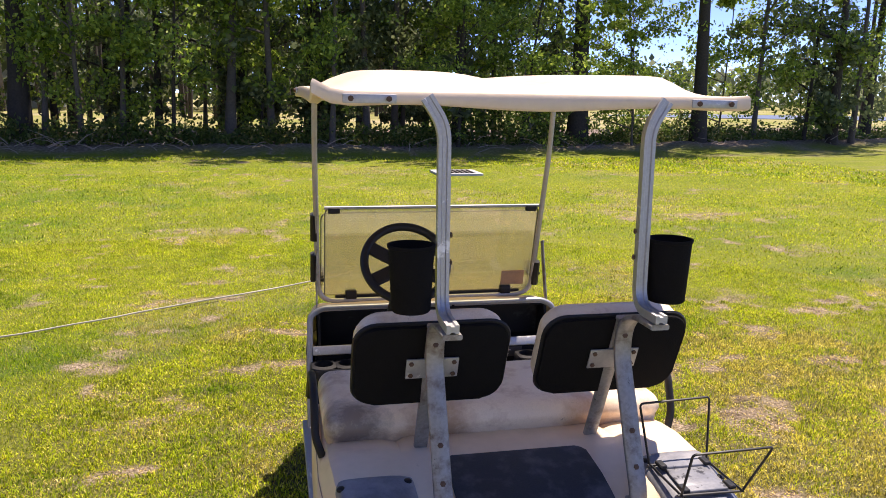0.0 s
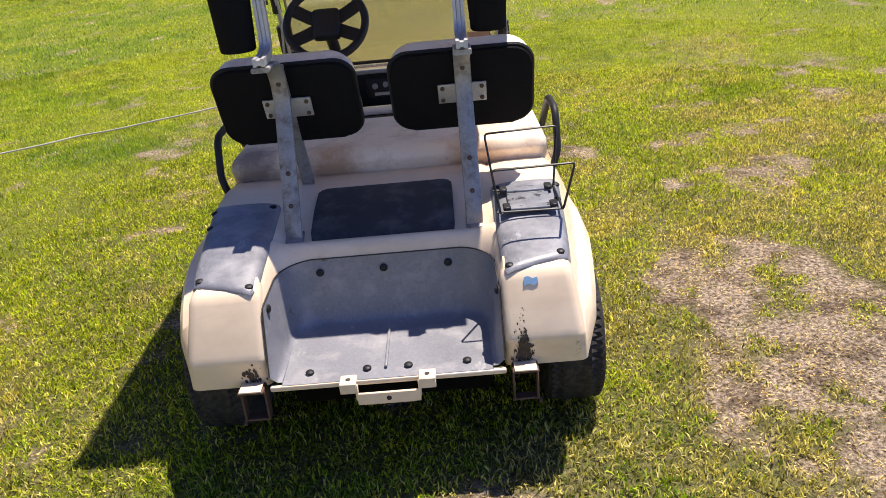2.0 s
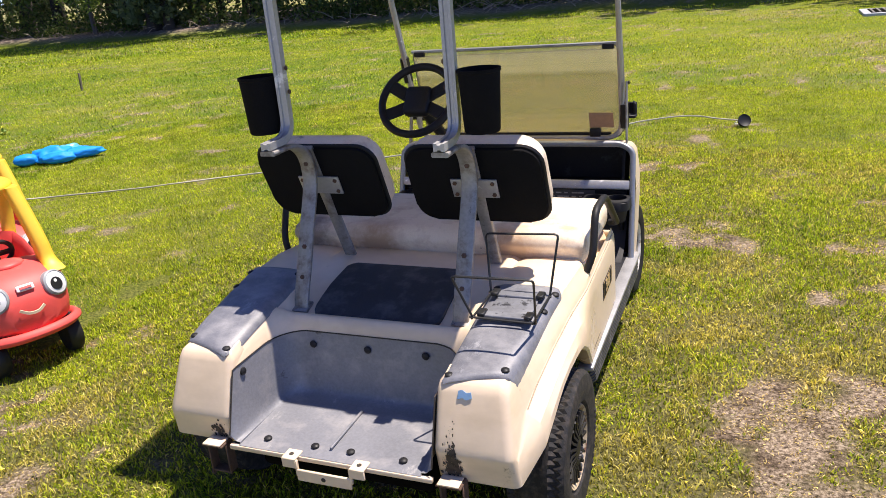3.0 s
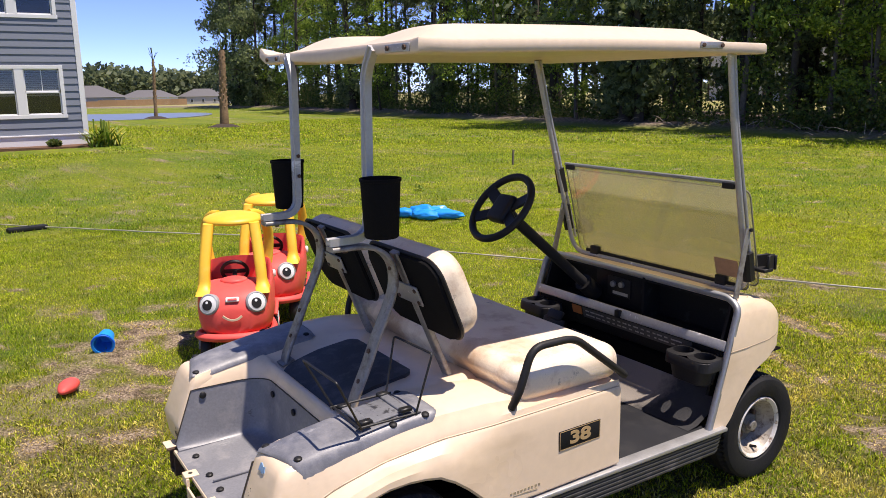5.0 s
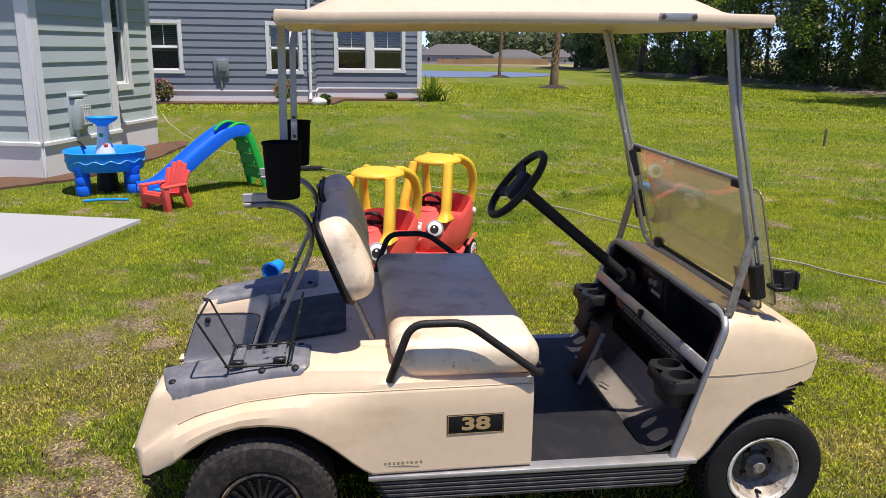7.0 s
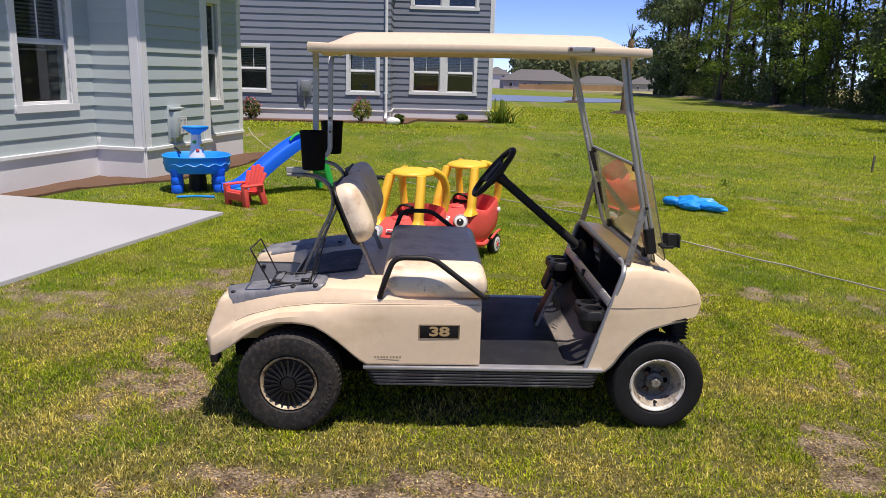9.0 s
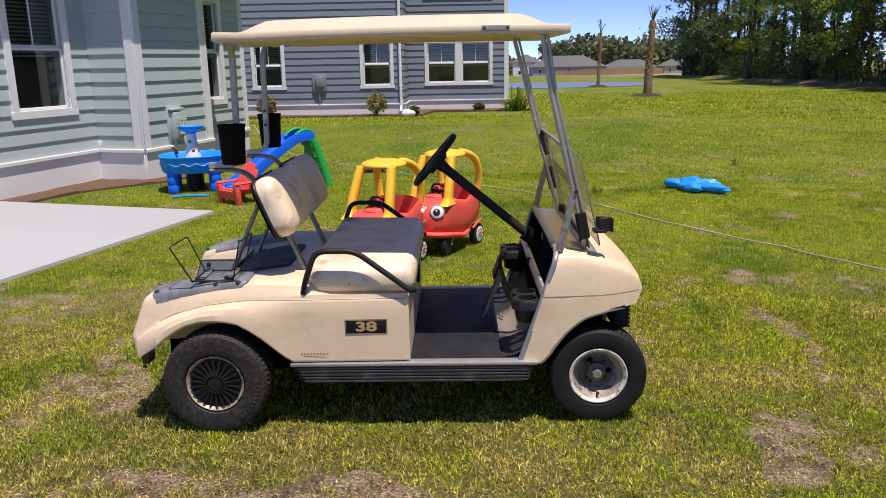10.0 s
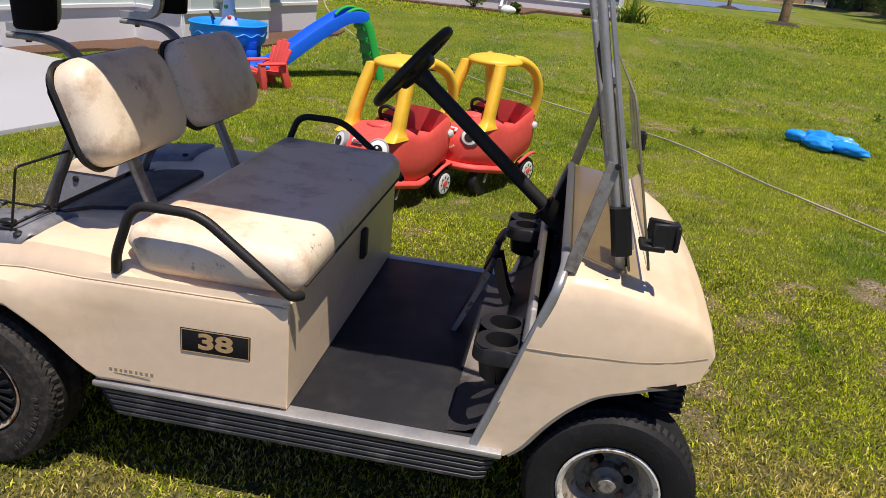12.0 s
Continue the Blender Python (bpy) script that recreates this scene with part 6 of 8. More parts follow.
wall_a5 = Wall("wall_5", uv(9.45, -5.63), (-CU, SU), 6.0, ZA, EAVE, label="plain sage green end wall", **SAGE)
wall_a6 = Wall("wall_6", uv(7.55, -5.14), (-CU, SU), 0.5, ZA, EAVE, label="short sage green return wall", **SAGE)
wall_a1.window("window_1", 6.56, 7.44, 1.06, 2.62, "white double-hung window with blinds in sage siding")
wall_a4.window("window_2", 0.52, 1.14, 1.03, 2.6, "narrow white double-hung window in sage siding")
for w in (wall_a1, wall_a2, wall_a3, wall_a4, wall_a5):
    start = 5.94 if w is wall_a1 else 0.0
    part("foundation_band", box((start / 2 + w.length / 2, 0.0, 0.2), (w.length - start + 0.01, 0.05, 0.44), 0.003, 1), white_trim, w.ob, "white foundation band")
    part("drip_trim", box((start / 2 + w.length / 2, -0.028, 0.435), (w.length - start + 0.02, 0.06, 0.05), 0.006, 1), white_trim, w.ob)
wall_a3.trim("corner_board", 0.045, 1.75, 0.14, 2.6, 0.035)
wall_a2.trim("corner_board", 0.71, 1.75, 0.14, 2.6, 0.035)
wall_a3.trim("corner_board", 1.58, 1.75, 0.17, 2.6, 0.035)
wall_a4.trim("corner_board", 1.85, 1.75, 0.12, 2.6, 0.035)
# patio door
door = thing("door_1", "white patio door with a dark glass pane", "door", wall_a1.m, kind="structure")
fr = bmesh.new()
for c, s in (((5.91, 1.15), (0.14, 2.2)), ((4.85, 1.15), (0.14, 2.2)), ((5.38, 2.27), (1.2, 0.14))):
    add_box(fr, (c[0], -0.02, c[1]), (s[0], 0.07, s[1]), 0.004, 1)
part("door_frame", fr, white_trim, door)
leaf = bmesh.new()
for c, s in (((4.99, 1.13), (0.13, 2.12)), ((5.77, 1.13), (0.13, 2.12)), ((5.38, 0.2), (0.66, 0.24)), ((5.38, 1.06), (0.66, 0.08)), ((5.38, 2.12), (0.66, 0.14))):
    add_box(leaf, (c[0], 0.04, c[1]), (s[0], 0.045, s[1]), 0.004, 1)
leaf_ob = part("door_leaf", leaf, white_trim, door)
part("door_pane", box((5.38, 0.05, 1.15), (0.66, 0.01, 1.9)), dark_glass, leaf_ob)
part("door_handle", tube([(5.74, 0.01, 1.10), (5.74, -0.035, 1.11), (5.74, -0.035, 1.26), (5.74, 0.01, 1.27)], 0.009, 8, (1, 0, 0)), alloy, leaf_ob)
# roof of the near house
roof_bm = bmesh.new()
pts = [uv(-2.6, -5.58), uv(5.64, -5.58), uv(5.64, -4.80), uv(7.94, -4.80), uv(7.94, -5.29), uv(9.68, -5.29), uv(9.68, -12.5), uv(-2.6, -12.5)]
low = [roof_bm.verts.new((x, y, EAVE)) for x, y in pts]
mid = [roof_bm.verts.new((x, y, EAVE + 0.17)) for x, y in pts]
ridge = [roof_bm.verts.new((*uv(u, -9.0), EAVE + 1.9)) for u in (-2.6, 7.0)]
roof_bm.faces.new(low[::-1])
for i in range(8):
    j = (i + 1) % 8
    roof_bm.faces.new((low[i], low[j], mid[j], mid[i]))
for a, b, c in ((0, 1, 0), (1, 2, 1), (2, 3, 1), (3, 4, 1), (4, 5, 1), (5, 6, 1), (7, 0, 0)):
    roof_bm.faces.new((mid[a], mid[b], ridge[c]))
roof_bm.faces.new((mid[1], ridge[1], ridge[0]))
roof_bm.faces.new((mid[6], mid[7], ridge[0], ridge[1]))
solo("roof_1", roof_bm, white_trim, "white eaves and roof of the near house", "roof", kind="structure", angle=20)
# boxes on the wall
meter = thing("meter_box", "sage electric meter boxes on the siding", "meter box", wall_a3.m)
part("mount_plate", box((0.7, -0.022, 0.76), (0.34, 0.024, 0.52), 0.004), siding_green, meter)
part("cap", box((0.7, -0.05, 0.97), (0.3, 0.12, 0.03), 0.006), siding_green, meter)
part("box_body", box((0.67, -0.06, 0.74), (0.2, 0.12, 0.38), 0.01), siding_green, meter)
part("cover", box((0.74, -0.095, 0.72), (0.2, 0.1, 0.27), 0.008), plain("grey_box", (0.33, 0.36, 0.35), 0.5), meter)
lines = bmesh.new()
for k in range(5):
    add_box(lines, (0.67 + k * 0.035, -0.147, 0.72), (0.009, 0.006, 0.22))
for z in (0.62, 0.72, 0.82):
    add_box(lines, (0.74, -0.147, z), (0.17, 0.006, 0.009))
part("conduit", tube([(0.66, -0.04, 0.55), (0.66, -0.04, 0.45)], 0.025, 8), siding_green, meter)
part("cover_ribs", lines, white_plastic, meter)
outlet = thing("outlet_box", "small white outdoor outlet box", "outlet", wall_a1.m)
part("outlet_case", box((7.9, -0.05, 0.53), (0.06, 0.06, 0.1), 0.008), white_plastic, outlet)
part("outlet_face", box((7.9, -0.082, 0.535), (0.03, 0.006, 0.05)), black_plastic, outlet)

# concrete patio
patio = slab([uv(a, b) for a, b in ((3.99, -5.9), (3.99, -2.84), (-3.0, -2.84), (-3.0, -5.9))], -0.1, 0.034, 0.008)
solo("patio", patio, concrete, "pale concrete patio slab", "patio", kind="structure")


def bed(name, outline, height, mat, label):
    """A low uneven bed over an outline."""
    bm = slab(outline, -0.05, height)
    bmesh.ops.triangulate(bm, faces=[f for f in bm.faces if len(f.verts) > 4])
    bmesh.ops.subdivide_edges(bm, edges=list(bm.edges), cuts=3, use_grid_fill=True)
    for v in bm.verts:
        if v.co.z > height * 0.5:
            v.co.z += (noise.noise(v.co * 4.0) * 0.5 + noise.noise(v.co * 14.0) * 0.25) * 0.05
    return solo(name, bm, mat, label, "mulch bed", kind="structure", angle=60)


bed("mulch_bed_1", [uv(a, b) for a, b in ((4.0, -5.95), (5.89, -5.95), (5.89, -5.16), (7.55, -5.16), (7.55, -5.66), (9.5, -5.66), (9.85, -5.3), (9.3, -5.05), (8.2, -4.85), (7.0, -4.74), (5.95, -4.78), (5.4, -5.15), (4.8, -5.4), (4.0, -5.45))], 0.03, mulch, "brown pine straw bed along the house")
bed("mulch_bed_2", [(-20.55, -10), (-20.55, -0.5), (-22.4, -0.5), (-22.4, 2.8), (-21.6, 2.9), (-21.55, 0.3), (-19.9, 0.0), (-19.75, -10)], 0.06, mulch, "brown pine straw bed along the slate house")

# slate house
SLATE = dict(siding=siding_blue, board=0.2)
BX1, BX2, BJ, BE = -20.53, -22.36, -0.55, 2.70
wall_b1 = Wall("wall_7", (BX1, -11.0), (1, 0), 11.0 + BJ, 0.36, 5.7, label="slate blue lap siding wall", openings=[(11 - 5.10, 11 - 4.28, 0.92, 2.17), (11 - 1.79, 11 - 0.97, 0.92, 2.17)], **SLATE)
wall_b2 = Wall("wall_8", (BX1, BJ), (0, 1), BX1 - BX2, 0.36, 5.7, label="slate blue siding return wall", **SLATE)
wall_b3 = Wall("wall_9", (BX2, BJ), (1, 0), BE - BJ, 0.36, 5.7, label="slate blue siding wall with twin windows", openings=[(0.65, 2.66, 0.92, 2.17), (0.65, 2.66, 3.62, 4.87)], **SLATE)
wall_b4 = Wall("wall_10", (BX2, BE), (0, 1), 9.0, 0.36, 5.7, label="slate blue end wall", **SLATE)
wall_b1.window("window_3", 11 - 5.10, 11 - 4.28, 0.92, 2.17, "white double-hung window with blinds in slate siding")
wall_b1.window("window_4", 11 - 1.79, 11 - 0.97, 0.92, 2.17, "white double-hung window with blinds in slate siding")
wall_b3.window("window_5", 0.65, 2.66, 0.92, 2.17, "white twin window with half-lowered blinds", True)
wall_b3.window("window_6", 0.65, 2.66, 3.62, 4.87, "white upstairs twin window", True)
for w in (wall_b1, wall_b2, wall_b3, wall_b4):
    part("foundation_band", box((w.length / 2, 0.0, 0.16), (w.length + 0.02, 0.05, 0.36), 0.003, 1), white_trim, w.ob, "white foundation band")
    part("drip_trim", box((w.length / 2, -0.028, 0.345), (w.length + 0.04, 0.06, 0.04), 0.006, 1), white_trim, w.ob)
wall_b3.trim("corner_board", BE - BJ - 0.05, 3.0, 0.13, 5.3, 0.035)
wall_b4.trim("corner_board", 0.05, 3.0, 0.13, 5.3, 0.035)
spout = thing("downspout", "white downspout at the house corner", "downspout")
part("pipe", tube(round_line([(BX1 + 0.06, BJ - 0.12, 5.7), (BX1 + 0.06, BJ - 0.12, 0.25), (BX1 + 0.35, BJ - 0.12, 0.12)], 0.08), 0.045, 8, (0, 1, 0)), white_trim, spout)
for z in (0.9, 2.4, 3.9):
    part("bracket", box((BX1 + 0.05, BJ - 0.12, z), (0.06, 0.13, 0.04), 0.004), white_trim, spout)
meter2 = thing("wall_meter", "grey meter box on slate siding", "meter box", wall_b1.m)
part("box_body", box((11 - 3.15, -0.04, 1.0), (0.42, 0.06, 0.52), 0.01), siding_blue, meter2)
part("cover", box((11 - 3.12, -0.09, 1.05), (0.24, 0.12, 0.34), 0.02), plain("grey_meter", (0.25, 0.27, 0.3), 0.5), meter2)
part("conduit", tube([(11 - 3.16, -0.05, 0.85), (11 - 3.16, -0.05, 0.4)], 0.03, 8), steel, meter2)
roof_b = bmesh.new()
for pts in ([(BX1 + 0.45, -11.4), (BX1 + 0.45, BJ + 0.45), (BX2 + 0.45, BJ + 0.45), (BX2 + 0.45, BE + 0.45), (-32, BE + 0.45), (-32, -11.4)],):
    lo = [roof_b.verts.new((x, y, 5.7)) for x, y in pts]
    hi = [roof_b.verts.new((x, y, 5.9)) for x, y in pts]
    roof_b.faces.new(lo[::-1])
    for i in range(len(pts)):
        j = (i + 1) % len(pts)
        roof_b.faces.new((lo[i], lo[j], hi[j], hi[i]))
    peak = [roof_b.verts.new((-27, -6.5, 8.4)), roof_b.verts.new((-27, -2.0, 8.4))]
    for a, b, c in ((0, 1, 1), (1, 2, 1), (2, 3, 1), (3, 4, 1), (5, 0, 0)):
        roof_b.faces.new((hi[a], hi[b], peak[c]))
    roof_b.faces.new((hi[0], peak[1], peak[0]))
    roof_b.faces.new((hi[4], hi[5], peak[0], peak[1]))
solo("roof_2", roof_b, shingles, "grey shingle roof of the slate house", "roof", kind="structure", angle=20)


# far houses, fence and pond
def far_house(where, w, d, h, rise, wall_mat, label):
    ob = thing("house", label, "house", where)
    part("wall", box((0, 0, h / 2), (w, d, h)), wall_mat, ob)
    rb = bmesh.new()
    e = 0.5
    lo = [rb.verts.new(p) for p in ((-w / 2 - e, -d / 2 - e, h), (w / 2 + e, -d / 2 - e, h), (w / 2 + e, d / 2 + e, h), (-w / 2 - e, d / 2 + e, h))]
    a, b = rb.verts.new((-w / 2 + d * 0.45, 0, h + rise)), rb.verts.new((w / 2 - d * 0.45, 0, h + rise))
    for f in ((lo[0], lo[1], b, a), (lo[1], lo[2], b), (lo[2], lo[3], a, b), (lo[3], lo[0], a), lo[::-1]):
        rb.faces.new(f)
    part("roof", rb, shingles, ob)
    n = max(2, int(w / 4))
    for k in range(n):
        x = -w / 2 + w * (k + 0.5) / n
        for z in ([1.6] if h < 4 else [1.6, 4.4]):
            wn_ = part("window", box((x, -d / 2 - 0.04, z), (1.1, 0.1, 1.3), 0.01), white_trim, ob)
            part("pane", box((x, -d / 2 - 0.1, z), (0.9, 0.03, 1.1)), dark_glass, wn_)
    return ob


def far_z(x):
    return -max(0.0, -58 - x) * 3.1 / 180


for x, y, a, w, d, h, rise, mat, label in (
        (-246, 35.0, 90, 22, 13, 2.9, 3.3, far_tan, "grey single-storey house with a hip roof beyond the pond"),
        (-302, 14.5, 92, 11, 10, 5.6, 2.4, far_white, "white two-storey house across the pond"),
        (-306, 27.5, 88, 10, 10, 5.4, 2.8, far_white, "white two-storey house with a grey roof in the distance"),
        (-318, 0.5, 90, 11, 10, 5.4, 2.4, far_white, "pale two-storey house across the pond"),
        (-300, 66.0, 90, 18, 11, 3.0, 2.6, far_white, "low white house behind the fence"),
        (-320, 92.0, 90, 18, 11, 3.2, 3.0, far_tan, "low tan house behind the fence"),
        (-340, -22.0, 90, 14, 10, 5.4, 2.4, far_tan, "grey house in the distance")):
    far_house(Matrix.Translation((x, y, far_z(x) - 0.2)) @ turn(0, 0, a).to_4x4(), w, d, h, rise, mat, label)
# white houses behind the trees
far_house(Matrix.Translation((-26.0, 78, -0.2)) @ turn(0, 0, 4).to_4x4(), 12, 9, 5.2, 2.2, far_white, "white house glimpsed behind the trees")
far_house(Matrix.Translation((-38.0, 62, -0.2)) @ turn(0, 0, 4).to_4x4(), 13, 9, 5.2, 2.2, far_white, "white house glimpsed behind the trees")

fence = thing("privacy_fence", "tan wooden privacy fence beyond the pond", "fence")
panel_me = bpy.data.meshes.new("fence_panel")
tmpb = bmesh.new()
for k in range(16):
    add_box(tmpb, (0.012 * (k % 2), -1.125 + 0.15 * k, 0.9), (0.025, 0.142, 1.8 - 0.05 * (k % 2)))
tmpb.to_mesh(panel_me)
tmpb.free()
panel_me.materials.append(fence_wood)
for k in range(14):
    ob = new("fence_panel", panel_me)
    ob.parent = fence
    ob.matrix_basis = Matrix.Translation((-235, 29.5 + k * 2.42, far_z(-235) - 0.05)) @ Matrix.Diagonal((1, 1, 0.85 if k < 4 else 1.0, 1))
    part("fence_post", box((-235.08, 28.3 + k * 2.42, far_z(-235) + 0.85), (0.1, 0.1, 1.9)), fence_wood, fence)

pm, nt, pb = shader("pond_water")
pb.inputs["Base Color"].default_value = (0.16, 0.18, 0.2, 1)
pb.inputs["Roughness"].default_value = 0.3
bump(nt, pb, noise_tex(nt, coords(nt), 3.0, 3), 0.15, 0.02)
pond_pts = [(-47.8 + 6.2 * math.cos(a) + 0.8 * math.sin(3 * a), 3.0 + 11.5 * math.sin(a) + 0.6 * math.cos(2 * a)) for a in np.linspace(0, 2 * math.pi, 48, endpoint=False)]
solo("pond", slab(pond_pts, -0.2, 0.035), pm, "calm grey-blue pond", "pond", kind="structure")
pond2 = [(58 + 26 * math.cos(a) + 3 * math.sin(3 * a), 72 + 9 * math.sin(a)) for a in np.linspace(0, 2 * math.pi, 48, endpoint=False)]
solo("far_pond", slab(pond2, -0.3, 0.06), pm, "bright water beyond the trees", "pond", kind="structure")

# ---- trees, shrubs and plants ----
def cards(rs, centers, size, flat=0.35, long=1.6):
    """Small pointed leaves (two triangles each) round the given centres, in random turns."""
    n = len(centers)
    a = rs.normal(size=(n, 3))
    a[:, 2] -= 0.25
    a /= np.linalg.norm(a, axis=1)[:, None]
    b = rs.normal(size=(n, 3))
    b -= a * (a * b).sum(1)[:, None]
    b /= np.linalg.norm(b, axis=1)[:, None]
    s = size * rs.uniform(0.6, 1.4, n)[:, None]
    p = np.stack([centers - a * s * long * 0.5, centers + b * s * 0.5, centers + a * s * long * 0.5, centers - b * s * 0.5], 1)
    return p.reshape(-1, 3)


def leaf_object(name, points, mat, parent=None, **tags):
    n = len(points) // 4
    faces = np.arange(n * 4).reshape(n, 4)
    me = numpy_mesh(name, points, faces)
    me.materials.append(mat)
    ob = new(name, me)
    ob.parent = parent
    return tagged(ob, **tags) if tags else ob


def wobble(rs, base, top, r0, r1, n=7, sway=0.25):
    line, scales = [], []
    off = Vector((0, 0, 0))
    for k in range(n):
        f = k / (n - 1)
        off += Vector((rs.uniform(-1, 1), rs.uniform(-1, 1), 0)) * sway * (0.3 if k else 0)
        line.append(base.lerp(top, f) + off * f)
        scales.append(r0 + (r1 - r0) * f ** 0.8)
    return line, scales


def add_limb(bm, line, radii, n=7):
    add_sweep(bm, line, circle(1.0, n), (0.31, 0.95, 0.1), False, radii)


def tree(name, seed, height, r0, crown_base, spread, leaves_n, size, mat, wood, label, lean=(0, 0), pine=False, vines=0):
    """A tapered trunk with limbs and a loose crown of small leaves in clumps."""
    rs = random.Random(seed)
    nr = np.random.RandomState(seed)
    hold = thing(name, label, "tree", group="trees of the wood edge")
    bm = bmesh.new()
    line, radii = wobble(rs, Vector((0, 0, -0.15)), Vector((lean[0], lean[1], height)), r0, r0 * 0.18, 9, 0.22)
    radii[0] *= 1.3
    add_limb(bm, line, radii, 9)
    tips = []
    limbs = 16 if pine else 13
    for k in range(limbs):
        f = crown_base + (0.97 - crown_base) * (k + rs.random()) / limbs
        i = min(int(f * 8), 7)
        start = line[i].lerp(line[i + 1], f * 8 - i)
        a = rs.uniform(0, 2 * math.pi)
        ln = spread * (1.15 - 0.75 * max(0, f - crown_base) / (1 - crown_base)) * rs.uniform(0.6, 1.2)
        rise = rs.uniform(-0.1, 0.35) if pine else rs.uniform(0.1, 0.8)
        end = start + Vector((math.cos(a) * ln, math.sin(a) * ln, ln * rise))
        mid = start.lerp(end, 0.5) + Vector((0, 0, ln * 0.08))
        rr = r0 * 0.3 * (1.1 - f)
        add_limb(bm, [start, mid, end], [rr + 0.015, rr * 0.6 + 0.01, 0.008], 5)
        tips += [(mid, ln * 0.35), (end, ln * 0.42), (start.lerp(end, 0.75), ln * 0.4)]
    tips.append((line[-1], spread * 0.4))
    for k in range(vines):
        f = rs.uniform(0.05, crown_base + 0.1)
        i = min(int(f * 8), 7)
        tips.append((line[i].lerp(line[i + 1], f * 8 - i) + Vector((rs.uniform(-0.5, 0.5), rs.uniform(-0.5, 0.5), 0)), 0.55))
    part("trunk", bm, wood, hold, angle=60)
    per = leaves_n // len(tips)
    pts = []
    for c, r in tips:
        clumps = nr.normal(size=(7, 3)) * np.array([r, r, r * 0.7]) * 0.62 + np.array(c)
        which = nr.randint(0, 7, per)
        pts.append(clumps[which] + nr.normal(size=(per, 3)) * np.array([r, r, r * 0.7]) * 0.24)
    leaf_object("crown", cards(nr, np.concatenate(pts), size, long=2.6 if pine else 1.6), mat, hold)
    return hold


protos = [
    tree("tree", 1, 14.5, 0.24, 0.32, 2.6, 8000, 0.085, leaves, bark, "tall leafy tree with a dark bare trunk", (0.4, 0.3), vines=5),
    tree("tree", 2, 12.0, 0.09, 0.2, 2.0, 7000, 0.08, leaves, bark_pale, "slender leafy tree with a pale trunk", (-0.6, 0.2), vines=5),
    tree("tree", 3, 16.0, 0.18, 0.5, 2.6, 5200, 0.13, needles, bark, "tall pine with a bare lower trunk", (0.2, -0.2), True, 4),
    tree("tree", 4, 9.0, 0.06, 0.14, 1.7, 6000, 0.075, leaves, bark, "young leafy tree at the wood edge", (0.9, -0.4), vines=3),
    tree("tree", 5, 13.0, 0.20, 0.2, 2.9, 8500, 0.14, leaves_dark, bark, "broad grey-green tree at the wood edge", (-0.3, 0.6), vines=14),
    tree("tree", 6, 15.0, 0.13, 0.4, 2.2, 6500, 0.11, leaves_dark, bark_pale, "tall thin tree with grey-green leaves", (0.7, 0.1), vines=8),
    tree("tree", 7, 6.0, 0.04, 0.1, 1.4, 5000, 0.07, leaves, bark_pale, "small leafy sapling at the wood edge", (-0.4, -0.5), vines=2),
]


def edge_at(x):
    return float(np.interp(x, [a for a, _ in EDGE], [b for _, b in EDGE]))


# trunks that stand out, then the rest of the wood
rt = random.Random(77)
spots = [(9.3, 23.2, 0, 1.35, 40), (14.0, 23.6, 0, 1.15, 170), (-2.0, 22.6, 5, 1.2, 10), (-0.75, 22.8, 1, 1.3, 80), (-4.9, 21.8, 1, 1.0, 200), (-7.7, 22.4, 0, 1.25, 300), (20.2, 24.6, 4, 1.0, 120), (21.4, 25.0, 5, 0.9, 20), (19.2, 24.9, 3, 1.3, 60),
         (5.0, 22.5, 2, 1.1, 0), (2.2, 23.0, 5, 0.9, 130), (16.5, 26.5, 6, 1.2, 30), (12.0, 24.5, 3, 1.0, 220), (24.5, 28.0, 0, 0.9, 250)]
for x, y, k, s, a in spots:
    m = Matrix.Translation((x, y, 0)) @ turn(0, 0, a).to_4x4() @ Matrix.Diagonal((s, s, s, 1))
    c = copy_thing(protos[k], m)
    c.scale = (s, s, s)
x = -66.0
while x < 27.0:
    thin = x > -9
    for row in range(1 if thin else (3 if x < -12 else 2)):
        if thin and rt.random() < (0.35 if x < 8 else 0.6):
            continue
        y = edge_at(x) + 1.4 + row * 3.6 + rt.uniform(-0.6, 1.8)
        if x < -12:
            k = rt.choice([4, 4, 1, 2, 2, 5, 3, 0] if row == 0 else [2, 2, 5, 4, 0])
        else:
            k = rt.choice([1, 3, 6, 5, 3, 6] if row == 0 else [1, 5, 2, 3])
        s = rt.uniform(0.8, 1.15)
        c = copy_thing(protos[k], Matrix.Translation((x + rt.uniform(-0.8, 0.8), y, 0)) @ turn(0, 0, rt.uniform(0, 360)).to_4x4())
        c.scale = (s, s, s * rt.uniform(0.9, 1.15))
    x += rt.uniform(1.7, 2.6) if x > -40 else rt.uniform(2.2, 3.4)
for x in list(np.arange(-46.0, -13.0, 1.6)) + list(np.arange(-13.0, 7.0, 1.0)):
    k = rt.choice([2, 2, 5, 4, 1])
    s = rt.uniform(0.75, 1.1)
    c = copy_thing(protos[k], Matrix.Translation((x + rt.uniform(-0.7, 0.7), rt.uniform(27.0, 37.0) + (3.0 if x < -13 else 0.0), 0)) @ turn(0, 0, rt.uniform(0, 360)).to_4x4())
    c.scale = (s, s, s)
